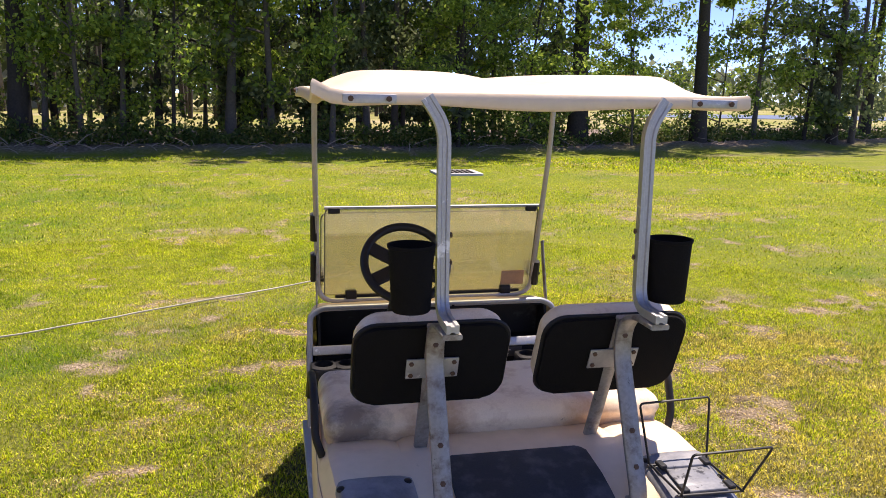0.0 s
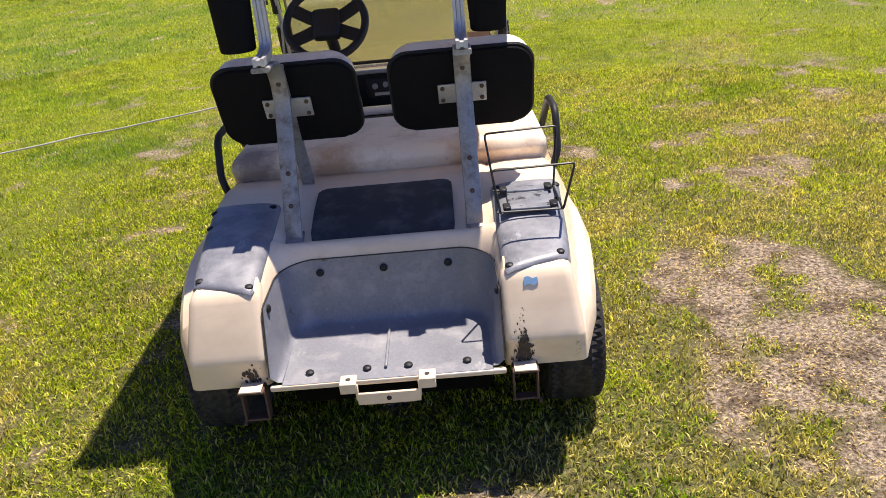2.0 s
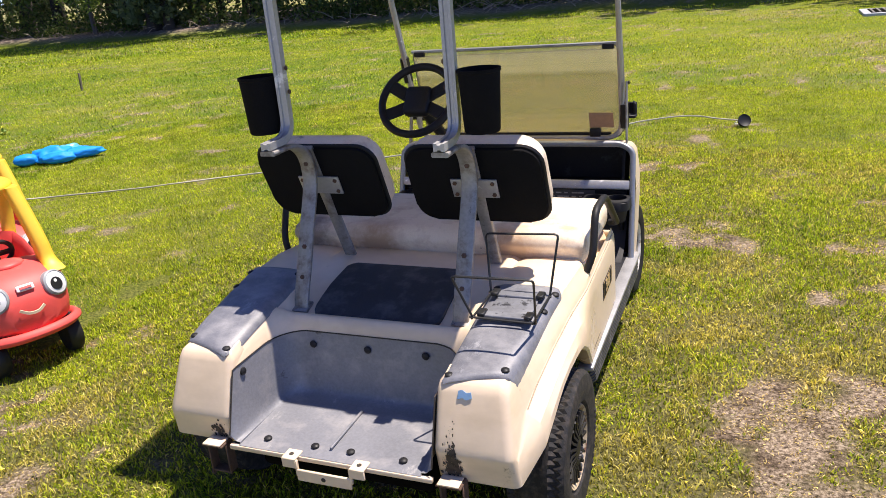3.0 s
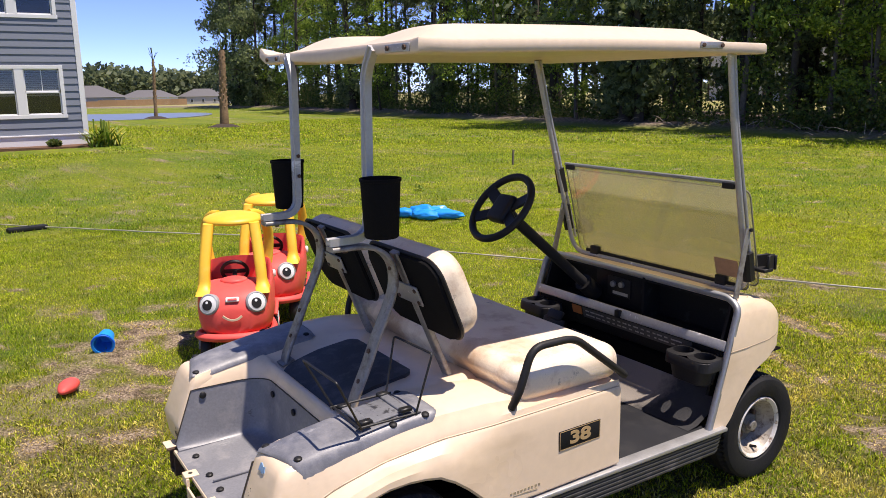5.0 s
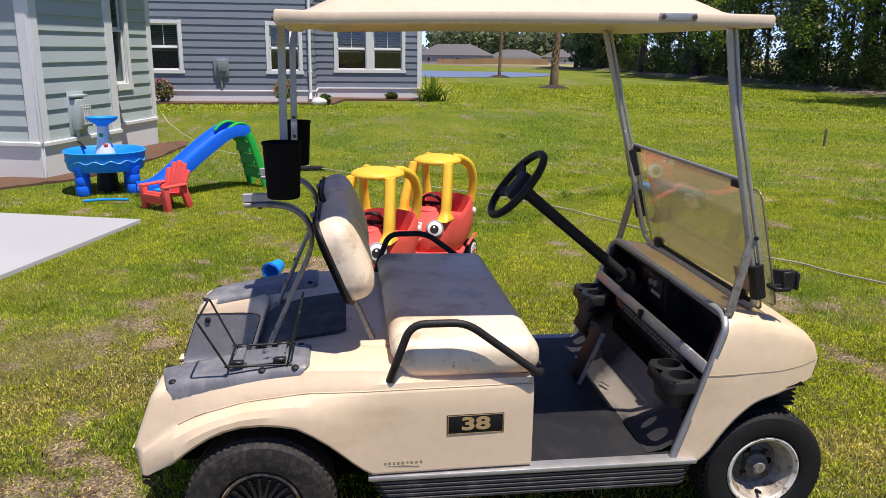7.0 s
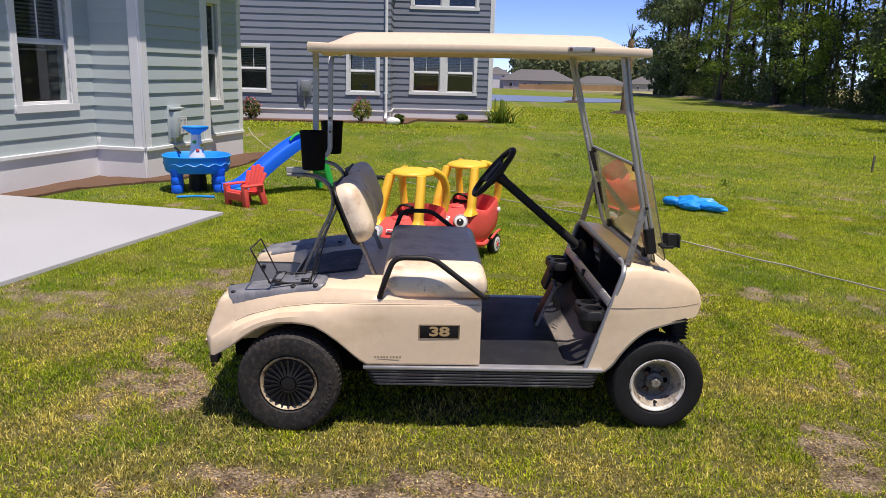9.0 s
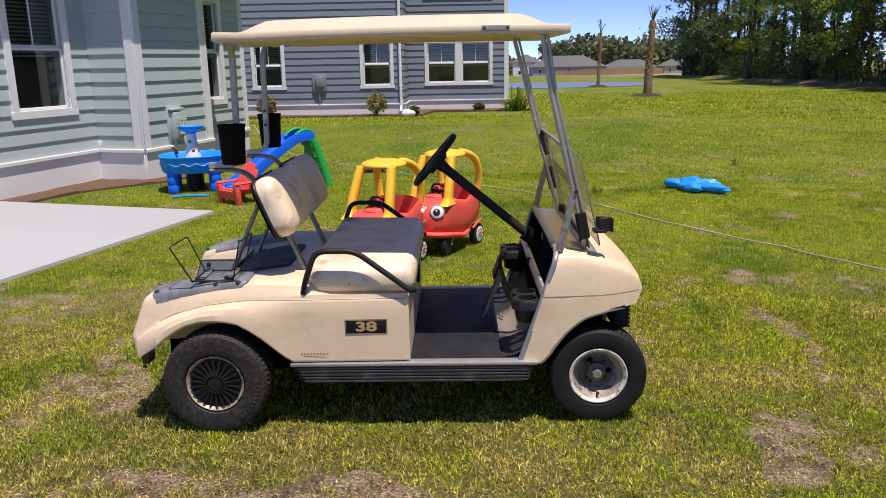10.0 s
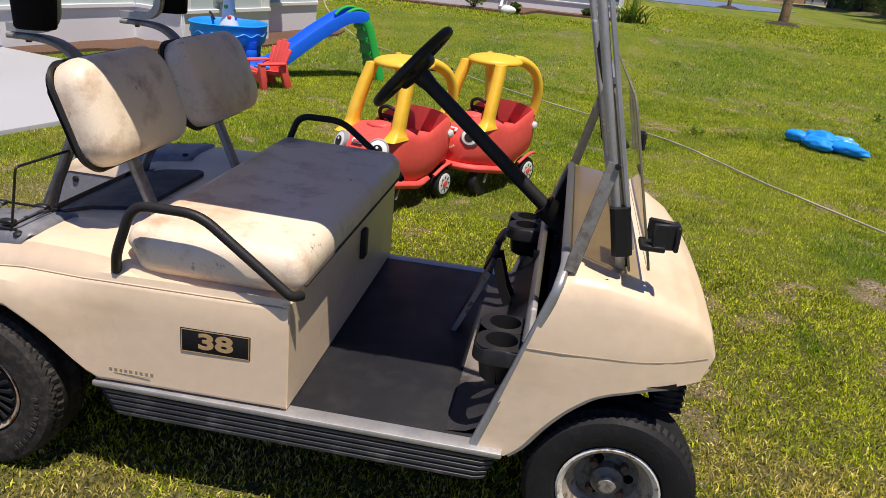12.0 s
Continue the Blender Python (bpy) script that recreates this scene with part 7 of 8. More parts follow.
for k, (x, y) in enumerate(((1.0, 27.5), (3.4, 25.5), (5.6, 29.0), (7.8, 26.0), (10.2, 28.5), (12.4, 26.8), (4.6, 33.0), (8.8, 34.0), (-1.2, 25.2), (6.6, 24.0))):
    c = copy_thing(protos[(4, 5, 1, 3, 4, 6, 4, 2, 3, 1)[k]], Matrix.Translation((x, y, 0)) @ turn(0, 0, 47 * k).to_4x4())
    c.scale = (1.0, 1.0, 1.0)
for p_, (x, y) in zip(protos, ((-68, 22), (-10.2, 22.0), (-70, 24), (7.0, 22.3), (-72, 22.5), (-74, 24), (11.0, 22.6))):
    p_.matrix_basis = Matrix.Translation((x, y, 0))

# undergrowth along the edge of the wood
nr = np.random.RandomState(5)
n = 90000
ux = nr.uniform(-66, 30, n)
dens = fractal(ux, ux * 0 + 3.0, 0.45, 91, 3)
depth = np.abs(nr.normal(size=n)) * 1.6
uy = np.interp(ux, [a for a, _ in EDGE], [b for _, b in EDGE]) + 0.9 + depth
hmax = 0.3 + 3.0 * np.clip(fractal(ux, uy, 0.5, 55, 3) - 0.3, 0, 1) * np.where(ux < -12, 1.8, 0.8) * np.where(ux > 14, 0.55, 1.0)
uz = nr.beta(1.2, 1.6, n) * hmax + 0.1
ok = nr.rand(n) < 0.45 + dens
leaf_object("undergrowth", cards(nr, np.stack([ux, uy, uz], 1)[ok], 0.075), shrub_leaves, label="tangled green undergrowth at the wood edge", category="undergrowth", kind="stuff")
# dry brush and twigs on the berm
tw = bmesh.new()
for k in range(420):
    x = rt.uniform(-40, 26)
    x = x if k % 7 else rt.uniform(-9.5, -3.5)
    y = edge_at(x) + rt.uniform(-0.2, 2.2)
    a, ln = rt.uniform(0, math.pi), rt.uniform(0.25, 0.9)
    p0 = Vector((x, y, rt.uniform(0.05, 0.3)))
    p1 = p0 + Vector((math.cos(a) * ln, math.sin(a) * ln * 0.6, rt.uniform(0, 0.5) * ln))
    add_sweep(tw, [p0, p0.lerp(p1, 0.5) + Vector((0, 0, 0.05)), p1], circle(1.0, 4), (0.2, 0.3, 1), False, [0.011, 0.008, 0.003])
ob = part("brushwood", tw, brush_pale)
tagged(ob, "dry fallen branches and twigs by the wood", "brushwood", kind="stuff")

# a far belt of trees behind everything


def belt(count, x0, x1, y0, y1, hgt, size, seed):
    rs = np.random.RandomState(seed)
    x, y = rs.uniform(x0, x1, count), rs.uniform(y0, y1, count)
    h = hgt * (0.45 + 0.75 * fractal(x, y, 0.09, seed, 3))
    z = rs.beta(1.6, 1.3, count) * h
    return cards(rs, np.stack([x, y, z], 1), size)


leaf_object("far_trees", np.concatenate([
    belt(15000, -75, 14, 66, 88, 12, 0.7, 3), belt(3500, 32, 130, 120, 150, 9, 1.0, 4), belt(9000, -360, -325, 38, 130, 17, 1.5, 6) - np.array([0, 0, 4.8]), belt(4000, -380, -340, -90, 38, 8, 1.5, 7) - np.array([0, 0, 4.8])]),
    needles, label="dark belt of distant pines", category="woods", kind="stuff")
trunks = bmesh.new()
for k in range(90):
    x, y = rt.uniform(-50, 16), rt.uniform(44, 66)
    h = rt.uniform(9, 14)
    add_limb(trunks, [Vector((x, y, 0)), Vector((x + rt.uniform(-0.3, 0.3), y, h * 0.5)), Vector((x + rt.uniform(-0.5, 0.5), y, h))], [0.16, 0.13, 0.05], 5)
ob = part("far_trunks", trunks, bark)
tagged(ob, "bare distant pine trunks", "woods", kind="stuff")


# palms
def palm(where, height, r, seed, label):
    rs = random.Random(seed)
    hold = thing("palm_tree", label, "palm tree", where, group="young palms")
    bm = bmesh.new()
    line = [Vector((0.03 * math.sin(k), 0.01 * k, height * k / 10)) for k in range(11)]
    add_limb(bm, line, [r * (1.25 - 0.5 * k / 10) for k in range(11)], 12)
    for k in range(60):
        z = height * (0.25 + 0.72 * k / 60)
        a = k * 2.4
        c = Vector((math.cos(a), math.sin(a), 0)) * r * (1.15 - 0.5 * z / height)
        add_box(bm, c + Vector((0, 0.1 * z / height, z)), (0.35 * r, 0.25 * r, 0.16), 0.006, 1, Euler((0.0, 0.45, a)).to_matrix())
    part("trunk", bm, palm_bark, hold, angle=60)
    fb = bmesh.new()
    for k in range(14):
        a, up_ = rs.uniform(0, 6.28), rs.uniform(0.8, 1.6)
        d = Vector((math.cos(a) * 0.35, math.sin(a) * 0.35, up_)).normalized()
        p0 = Vector((0, 0.1, height - 0.1))
        ln = rs.uniform(0.4, 0.85)
        add_sweep(fb, [p0, p0 + d * ln * 0.5, p0 + d * ln + Vector((d.x, d.y, -0.1)) * 0.15], rect(0.03, 0.006), (0.2, 0.1, 1))
    part("fronds", fb, frond, hold)
    part("soil_ring", lathe([(0.0, 0.16), (0.3, 0.13), (0.6, 0.04), (0.75, -0.03)], 20), dark_soil, hold)
    return hold


palm(Matrix.Translation((-30.1, 9.1, 0)), 3.1, 0.15, 3, "young palm trunk with trimmed fronds on the lawn")
palm(Matrix.Translation((-42.0, 9.1, 0)), 3.1, 0.08, 4, "slim young palm trunk with trimmed fronds")


# shrubs by the slate house
def shrub(where, r, h, mat, label, flowers=False, seed=1):
    rs = np.random.RandomState(seed)
    hold = thing("shrub", label, "shrub", where)
    bm = bmesh.new()
    for k in range(7):
        a = k * 0.9
        add_limb(bm, [Vector((0, 0, 0)), Vector((math.cos(a) * r * 0.4, math.sin(a) * r * 0.4, h * 0.5)), Vector((math.cos(a) * r * 0.7, math.sin(a) * r * 0.7, h * 0.85))], [0.015, 0.01, 0.004], 4)
    part("stems", bm, bark, hold)
    d = rs.normal(size=(420, 3))
    d /= np.linalg.norm(d, axis=1)[:, None]
    c = d * rs.uniform(0.5, 1, (420, 1)) * np.array([r, r, h * 0.5]) + np.array([0, 0, h * 0.55])
    leaf_object("foliage", cards(rs, c, 0.055), mat, hold, label="small green leaves", kind="stuff")
    if flowers:
        leaf_object("flowers", cards(rs, c[:170] * 1.08, 0.06, long=1.0), flower_pink, hold, label="small pink flowers", kind="stuff")
    return hold


shrub(Matrix.Translation((-20.1, -4.72, 0.03)), 0.32, 0.62, shrub_leaves, "small flowering shrub in the mulch bed", True, 1)
shrub(Matrix.Translation((-20.1, -1.38, 0.03)), 0.32, 0.68, leaves, "small pink flowering shrub in the mulch bed", True, 2)
shrub(Matrix.Translation((-21.9, 1.75, 0.03)), 0.2, 0.22, shrub_leaves, "small dry shrub by the slate wall", False, 3)
shrub(Matrix.Translation((-20.0, -0.25, 0.03)), 0.17, 0.25, shrub_leaves, "thin shrub beside the downspout", False, 4)
st = bmesh.new()
bmesh.ops.create_icosphere(st, subdivisions=3, radius=0.16)
for v in st.verts:
    v.co = Vector((v.co.x, v.co.y * 1.3, v.co.z * 0.75)) * (1 + 0.15 * noise.noise(v.co * 9))
solo("garden_stone", st, white_plastic, "white garden stone by the downspout", "stone", Matrix.Translation((-19.75, -0.42, 0.1)), angle=70)
# lilies at the corner of the slate house
hold = thing("lily_clump", "clump of tall green and yellow garden plants", "plants", Matrix.Translation((-21.7, 3.0, 0)) @ Matrix.Scale(0.72, 4))
rl = random.Random(8)
lb, fb = bmesh.new(), bmesh.new()
for k in range(130):
    a, ln = rl.uniform(0, 6.28), rl.uniform(0.35, 0.9)
    p0 = Vector((rl.uniform(-0.45, 0.45), rl.uniform(-0.55, 0.55), 0))
    d = Vector((math.cos(a) * 0.5, math.sin(a) * 0.5, 1)).normalized()
    add_sweep(lb, [p0, p0 + d * ln * 0.6, p0 + d * ln + Vector((math.cos(a), math.sin(a), -0.5)) * 0.16], [(-0.03, 0), (0, 0.006), (0.03, 0), (0, -0.006)], (0.1, 0.2, 1))
part("leaves", lb, lily_leaves, hold)
for k in range(9):
    p = Vector((rl.uniform(-0.4, 0.4), rl.uniform(-0.4, 0.4), 0))
    add_sweep(fb, [p, p + Vector((0, 0, rl.uniform(0.8, 1.15)))], circle(0.03, 5), (1, 0, 0))
part("flower_spikes", fb, lily_leaves, hold)
# weeds on the lawn
for k, (x, y) in enumerate(((-5.65, 2.72), (-11.6, 3.2), (-8.0, 5.2))):
    rs = np.random.RandomState(k + 20)
    c = rs.normal(size=(60, 3)) * np.array([0.04, 0.04, 0.02]) + np.array([0, 0, 0.04])
    w_ob = leaf_object("weed", cards(rs, c, 0.028), lily_leaves, label="dark green broadleaf weed in the lawn", category="weed", kind="stuff")
    w_ob.matrix_basis = Matrix.Translation((x, y, 0))

# ---- toys and small things on the lawn ----
def blob(sub, shape):
    bm = bmesh.new()
    bmesh.ops.create_icosphere(bm, subdivisions=sub, radius=1.0)
    for v in bm.verts:
        v.co = shape(v.co.copy())
    return bm


TOY_HALF = [(-0.375, 0.12), (-0.36, 0.165), (-0.33, 0.193), (-0.28, 0.207), (-0.2, 0.215), (0.0, 0.217), (0.12, 0.212), (0.2, 0.206), (0.27, 0.194), (0.32, 0.174), (0.355, 0.142), (0.378, 0.09)]
TOY_LOW = [(-0.375, 0.23), (-0.33, 0.20), (-0.24, 0.19), (-0.1, 0.135), (0.08, 0.13), (0.2, 0.165), (0.3, 0.18), (0.378, 0.215)]
TOY_RIM = [(-0.375, 0.43), (-0.36, 0.47), (-0.33, 0.495), (-0.28, 0.505), (-0.2, 0.485), (-0.1, 0.445), (0.0, 0.418), (0.05, 0.43), (0.09, 0.452), (0.16, 0.455), (0.22, 0.445), (0.28, 0.425), (0.32, 0.40), (0.355, 0.365), (0.378, 0.32)]


def toy_car(where, label):
    """A child's ride-in car: x to its left, y forward from the middle, z up."""
    car = thing("toy_car", label, "toy car", where, group="ride-in toy cars")
    rows = []
    for y in (-0.375, -0.366, -0.345, -0.315, -0.285, -0.281, -0.2, -0.12, -0.04, 0.03, 0.076, 0.08, 0.14, 0.2, 0.25, 0.29, 0.325, 0.35, 0.368, 0.378):
        hw, z0, z1 = (lerp_table(t, y) for t in (TOY_HALF, TOY_LOW, TOY_RIM))
        h = z1 - z0
        pts = [(0.0, z0), (0.6 * hw, z0), (0.86 * hw, z0 + 0.02), (0.96 * hw, z0 + 0.18 * h), (1.02 * hw, z0 + 0.4 * h), (1.03 * hw, z0 + 0.62 * h), (1.0 * hw, z0 + 0.84 * h), (0.97 * hw, z1 - 0.012), (0.93 * hw, z1)]
        if -0.283 < y < 0.078:
            pts += [(0.88 * hw, z1 - 0.01), (0.84 * hw, z1 - 0.06), (0.78 * hw, 0.24), (0.7 * hw, 0.215), (0.0, 0.215)]
        else:
            pts += [(0.86 * hw, z1 + 0.006), (0.7 * hw, z1 + 0.015), (0.5 * hw, z1 + 0.023), (0.25 * hw, z1 + 0.027), (0.0, z1 + 0.028)]
        rows.append([Vector((x, y, z)) for x, z in pts] + [Vector((-x, y, z)) for x, z in pts[-2:0:-1]] + [Vector((0.0, y, pts[0][1]))])
    bm = grid(rows)
    bmesh.ops.remove_doubles(bm, verts=bm.verts, dist=0.0005)
    bmesh.ops.holes_fill(bm, edges=[e for e in bm.edges if e.is_boundary], sides=60)
    body = part("body", bm, toy_red, car, "red plastic body", 48)
    part("seat", box((0, -0.235, 0.29), (0.31, 0.09, 0.2), 0.03, 3, turn(-8)), toy_red, body)
    hump = blob(2, lambda c: Vector((c.x * 0.085, 0.15 + c.y * 0.075, 0.474 + c.z * 0.022)))
    part("hood_ridge", hump, toy_red, body, "", 70)
    lip = [(0.19, -0.1, 0.15), (0.212, 0.02, 0.14), (0.214, 0.14, 0.16), (0.214, 0.24, 0.18), (0.182, 0.325, 0.19), (0.1, 0.38, 0.194), (0.0, 0.395, 0.195)]
    lip += [(-x, y, z) for x, y, z in lip[-2::-1]]
    part("bumper", sweep(smooth_line(lip, 4), rect(0.044, 0.046, 0.018)), toy_red, body, "", 60)
    for s in (1, -1):
        arch = smooth_line([(s * 0.205, -0.36, 0.2), (s * 0.222, -0.3, 0.215), (s * 0.226, -0.22, 0.205), (s * 0.22, -0.13, 0.165)], 4)
        part("wheel_lip", sweep(arch, rect(0.024, 0.018, 0.006)), toy_red, body, "", 60)
    # yellow roof on four pillars
    roof = blob(4, lambda c: Vector((c.x * 0.168 * (1 + 0.05 * (1 - c.z * c.z)), c.y * 0.185 - 0.05, 0.802 + (0.05 * c.z ** 0.8 if c.z > 0 else 0.02 * c.z))))
    top = part("roof", roof, toy_yellow, car, "yellow plastic roof", 70)
    for s in (1, -1):
        fl = smooth_line([(s * 0.165, 0.225, 0.425), (s * 0.163, 0.205, 0.47), (s * 0.158, 0.178, 0.56), (s * 0.145, 0.125, 0.69), (s * 0.13, 0.075, 0.805)], 5)
        pil = bmesh.new()
        n = len(fl)
        rings = []
        for k, q in enumerate(fl):
            f = k / (n - 1)
            w = 0.044 - 0.006 * f + 0.042 * max(0.0, 1 - f / 0.32) ** 1.5
            d = 0.031 + 0.012 * max(0.0, 1 - f / 0.3)
            rings.append([pil.verts.new(q + Vector((s * b, -a, 0))) for a, b in rect(2 * w, 2 * d, 0.013)])
        for lo, hi in zip(rings, rings[1:]):
            for i in range(8):
                pil.faces.new((lo[i], lo[(i + 1) % 8], hi[(i + 1) % 8], hi[i]))
        pil.faces.new(rings[0][::-1])
        pil.faces.new(rings[-1])
        part("pillar", pil, toy_yellow, top, "", 50)
        bl = smooth_line([(s * 0.178, -0.315, 0.47), (s * 0.19, -0.318, 0.56), (s * 0.195, -0.305, 0.66), (s * 0.178, -0.262, 0.755), (s * 0.135, -0.19, 0.808), (s * 0.09, -0.13, 0.82)], 5)
        part("pillar", sweep(bl, rect(0.064, 0.045, 0.015), (0, 1, 0)), toy_yellow, top, "", 50)
    # face
    rim_mat = bpy.data.materials.get("grey_eye_rim") or plain("grey_eye_rim", (0.3, 0.32, 0.33), 0.5)
    for s in (1, -1):
        m = Matrix.Translation((s * 0.13, 0.336, 0.383)) @ Euler((radians(-70), 0, radians(-26 * s))).to_matrix().to_4x4()
        eye = part("eye", moved(lathe([(0.054, -0.02), (0.054, 0.008), (0.048, 0.012), (0.0, 0.013)], 24), m), white_plastic, car, "round white eye disc with black pupil")
        part("rim", moved(lathe([(0.061, -0.025), (0.061, 0.006), (0.053, 0.013), (0.05, 0.006)], 24, caps=False), m), rim_mat, eye)
        part("pupil", moved(lathe([(0.03, 0.012), (0.03, 0.016), (0.0, 0.017)], 20), m @ Matrix.Translation((0.004, 0.006, 0))), black_plastic, eye)
        part("glint", moved(lathe([(0.008, 0.017), (0.008, 0.019), (0.0, 0.0195)], 10), m @ Matrix.Translation((0.006, -0.008, 0))), white_plastic, eye)
    badge = part("badge", box((0, 0.352, 0.408), (0.076, 0.014, 0.03), 0.006, 2, turn(38)), white_plastic, car, "white badge plate")
    part("badge_bar", box((0, 0.36, 0.411), (0.05, 0.006, 0.011), 0, 1, turn(38)), toy_red, badge)
    mouth = [Vector((-0.05, 0.387, 0.318)), Vector((-0.02, 0.393, 0.3)), Vector((0.02, 0.393, 0.301)), Vector((0.056, 0.386, 0.322))]
    part("mouth", sweep(smooth_line(mouth, 4), rect(0.006, 0.012)), cream, car)
    part("fuel_cap", moved(lathe([(0.026, 0.0), (0.026, 0.014), (0.018, 0.02), (0.0, 0.021)], 16), Matrix.Translation((-0.208, -0.29, 0.4)) @ turn(0, -90).to_4x4()), white_plastic, car, "small white fuel cap")
    # steering wheel and wheels
    sw = bmesh.new()
    add_sweep(sw, [Vector((0.075 * math.cos(a), 0.075 * math.sin(a), 0)) for a in np.linspace(0, 6.2832, 24, endpoint=False)], circle(0.011, 8), (0, 0, 1), True)
    add_box(sw, (0, 0, 0), (0.14, 0.03, 0.012), 0.004, 1)
    part("steering_wheel", moved(sw, Matrix.Translation((0.0, 0.05, 0.505)) @ turn(62).to_4x4()), black_plastic, car)
    part("steering_post", tube([(0, 0.1, 0.45), (0, 0.052, 0.503)], 0.014, 8), black_plastic, car)
    tyre_prof = [(0.03, -0.03), (0.082, -0.032), (0.092, -0.022), (0.094, 0.0), (0.092, 0.022), (0.082, 0.032), (0.03, 0.03)]
    for s in (1, -1):
        for y, x in ((0.25, 0.165), (-0.25, 0.198)):
            m = Matrix.Translation((s * x, y, 0.094)) @ turn(0, 90 * s).to_4x4()
            w = part("wheel", moved(lathe(tyre_prof, 24), m), black_plastic, car, "black plastic wheel", 40)
            if y < 0:
                part("hub_cap", moved(lathe([(0.066, 0.03), (0.066, 0.034), (0.05, 0.038), (0.03, 0.034), (0.0, 0.038)], 20), m), white_plastic, w, "white hub cap")
                part("hub_dot", moved(lathe([(0.02, 0.036), (0.02, 0.041), (0, 0.042)], 12), m), toy_red, w)
                sp = bmesh.new()
                for k in range(8):
                    a = k * math.pi / 4
                    add_box(sp, (0.043 * math.cos(a), 0.043 * math.sin(a), 0.037), (0.016, 0.007, 0.004), 0, 1, Euler((0, 0, a)).to_matrix())
                part("hub_slots", moved(sp, m), black_plastic, w)
            else:
                part("fork", sweep([Vector((s * (x + 0.045), y, 0.094)), Vector((s * (x + 0.045), y - 0.03, 0.16)), Vector((s * x * 0.9, y - 0.02, 0.20))], rect(0.012, 0.014), (1, 0, 0)), steel, w)
    return car


def heading(x, y, dx, dy, s=1.0):
    f = Vector((dx, dy, 0)).normalized()
    m = Matrix(((f.y, f.x, 0, x), (-f.x, f.y, 0, y), (0, 0, 1, 0), (0, 0, 0, 1)))
    return m @ Matrix.Scale(s, 4)


toy1 = toy_car(heading(-2.265, 0.455, 0.926, -0.375), "red ride-in toy car with yellow roof, parked nose out")
toy2 = copy_thing(toy1, heading(-2.88, 0.918, 0.888, -0.46))
tagged(toy2, "red and yellow ride-in toy car beside its twin")

# slide
slide = thing("toy_slide", "blue plastic slide with a green ladder", "toy slide", Matrix.Translation((-6.43, -1.06, 0)) @ turn(0, 0, 35).to_4x4() @ Matrix.Diagonal((0.85, 0.92, 1, 1)))
chute_line = smooth_line([(0.0, -1.12, 0.07), (0.0, -0.98, 0.075), (0.0, -0.80, 0.15), (0.0, -0.42, 0.41), (0.0, -0.10, 0.60), (0.0, 0.06, 0.645), (0.0, 0.2, 0.63)], 5)
chute = sweep(chute_line, [(-0.205, 0.075), (-0.195, 0.095), (-0.175, 0.09), (-0.155, 0.02), (-0.13, 0.0), (0.13, 0.0), (0.155, 0.02), (0.175, 0.09), (0.195, 0.095), (0.205, 0.075), (0.19, -0.035), (-0.19, -0.035)], (0, 0, 1))
part("chute", chute, toy_blue, slide, "blue moulded chute", 45)
for s in (-1, 1):
    hood = smooth_line([(s * 0.165, -0.1, 0.66), (s * 0.165, -0.02, 0.725), (s * 0.165, 0.08, 0.755), (s * 0.165, 0.17, 0.735), (s * 0.165, 0.22, 0.67)], 4)
    part("handle", sweep(hood, rect(0.03, 0.07, 0.01), (1, 0, 0)), toy_green, slide, "green moulded handle", 50)
    side_line = smooth_line([(s * 0.17, 0.15, 0.66), (s * 0.18, 0.22, 0.58), (s * 0.195, 0.29, 0.38), (s * 0.21, 0.355, 0.16), (s * 0.22, 0.40, -0.01)], 4)
    part("ladder_side", sweep(side_line, rect(0.10, 0.04, 0.014), (1, 0, 0)), toy_green, slide, "green ladder side", 50)
for y, z in ((0.36, 0.12), (0.31, 0.27), (0.26, 0.42), (0.22, 0.54)):
    part("step", box((0, y - 0.02, z), (0.37, 0.09, 0.03), 0.01, 2), toy_green, slide)
    part("riser", box((0, y - 0.055, z + 0.06), (0.36, 0.018, 0.11), 0.004, 1, turn(-14)), toy_green, slide)

# water table
table = thing("water_table", "blue water play table with a clear tower", "water table", Matrix.Translation((-6.36, -2.4, 0)) @ turn(0, 0, 17).to_4x4())
prof = [(0.0, 0.285), (0.36, 0.285), (0.395, 0.255), (0.412, 0.275), (0.425, 0.36), (0.432, 0.445), (0.446, 0.46), (0.43, 0.468), (0.41, 0.45), (0.38, 0.36), (0.0, 0.355)]
part("basin", lathe(prof, 48, False, lambda k, i, r, h: (r * (1 + 0.03 * math.cos(k * 4 * 2 * math.pi / 48 + math.pi)), h)), toy_sky, table, "sky blue basin", 50)
wave = [Vector(((0.428 - 0.012 * math.cos(4 * a)) * math.cos(a), (0.428 - 0.012 * math.cos(4 * a)) * math.sin(a), 0.365 + 0.014 * math.sin(16 * a))) for a in np.linspace(0, 6.2832, 160, endpoint=False)]
part("wave_relief", tube(wave, 0.006, 5, (0, 0, 1), True), pale_sky, table)
for k in range(4):
    a = radians(45 + 90 * k)
    leg = lathe([(0.07, 0.0), (0.078, 0.02), (0.078, 0.10), (0.07, 0.112), (0.077, 0.13), (0.078, 0.20), (0.072, 0.212), (0.08, 0.24), (0.085, 0.30)], 18)
    part("leg", moved(leg, Matrix.Translation((0.36 * math.cos(a), 0.36 * math.sin(a), 0))), toy_blue, table, "deep blue ribbed leg")
part("centre_post", lathe([(0.12, 0.0), (0.10, 0.30)], 16), black_plastic, table)
tower = part("tower", lathe([(0.11, 0.36), (0.105, 0.44), (0.08, 0.5), (0.062, 0.69), (0.058, 0.73)], 20), white_plastic, table, "pale clear tower")
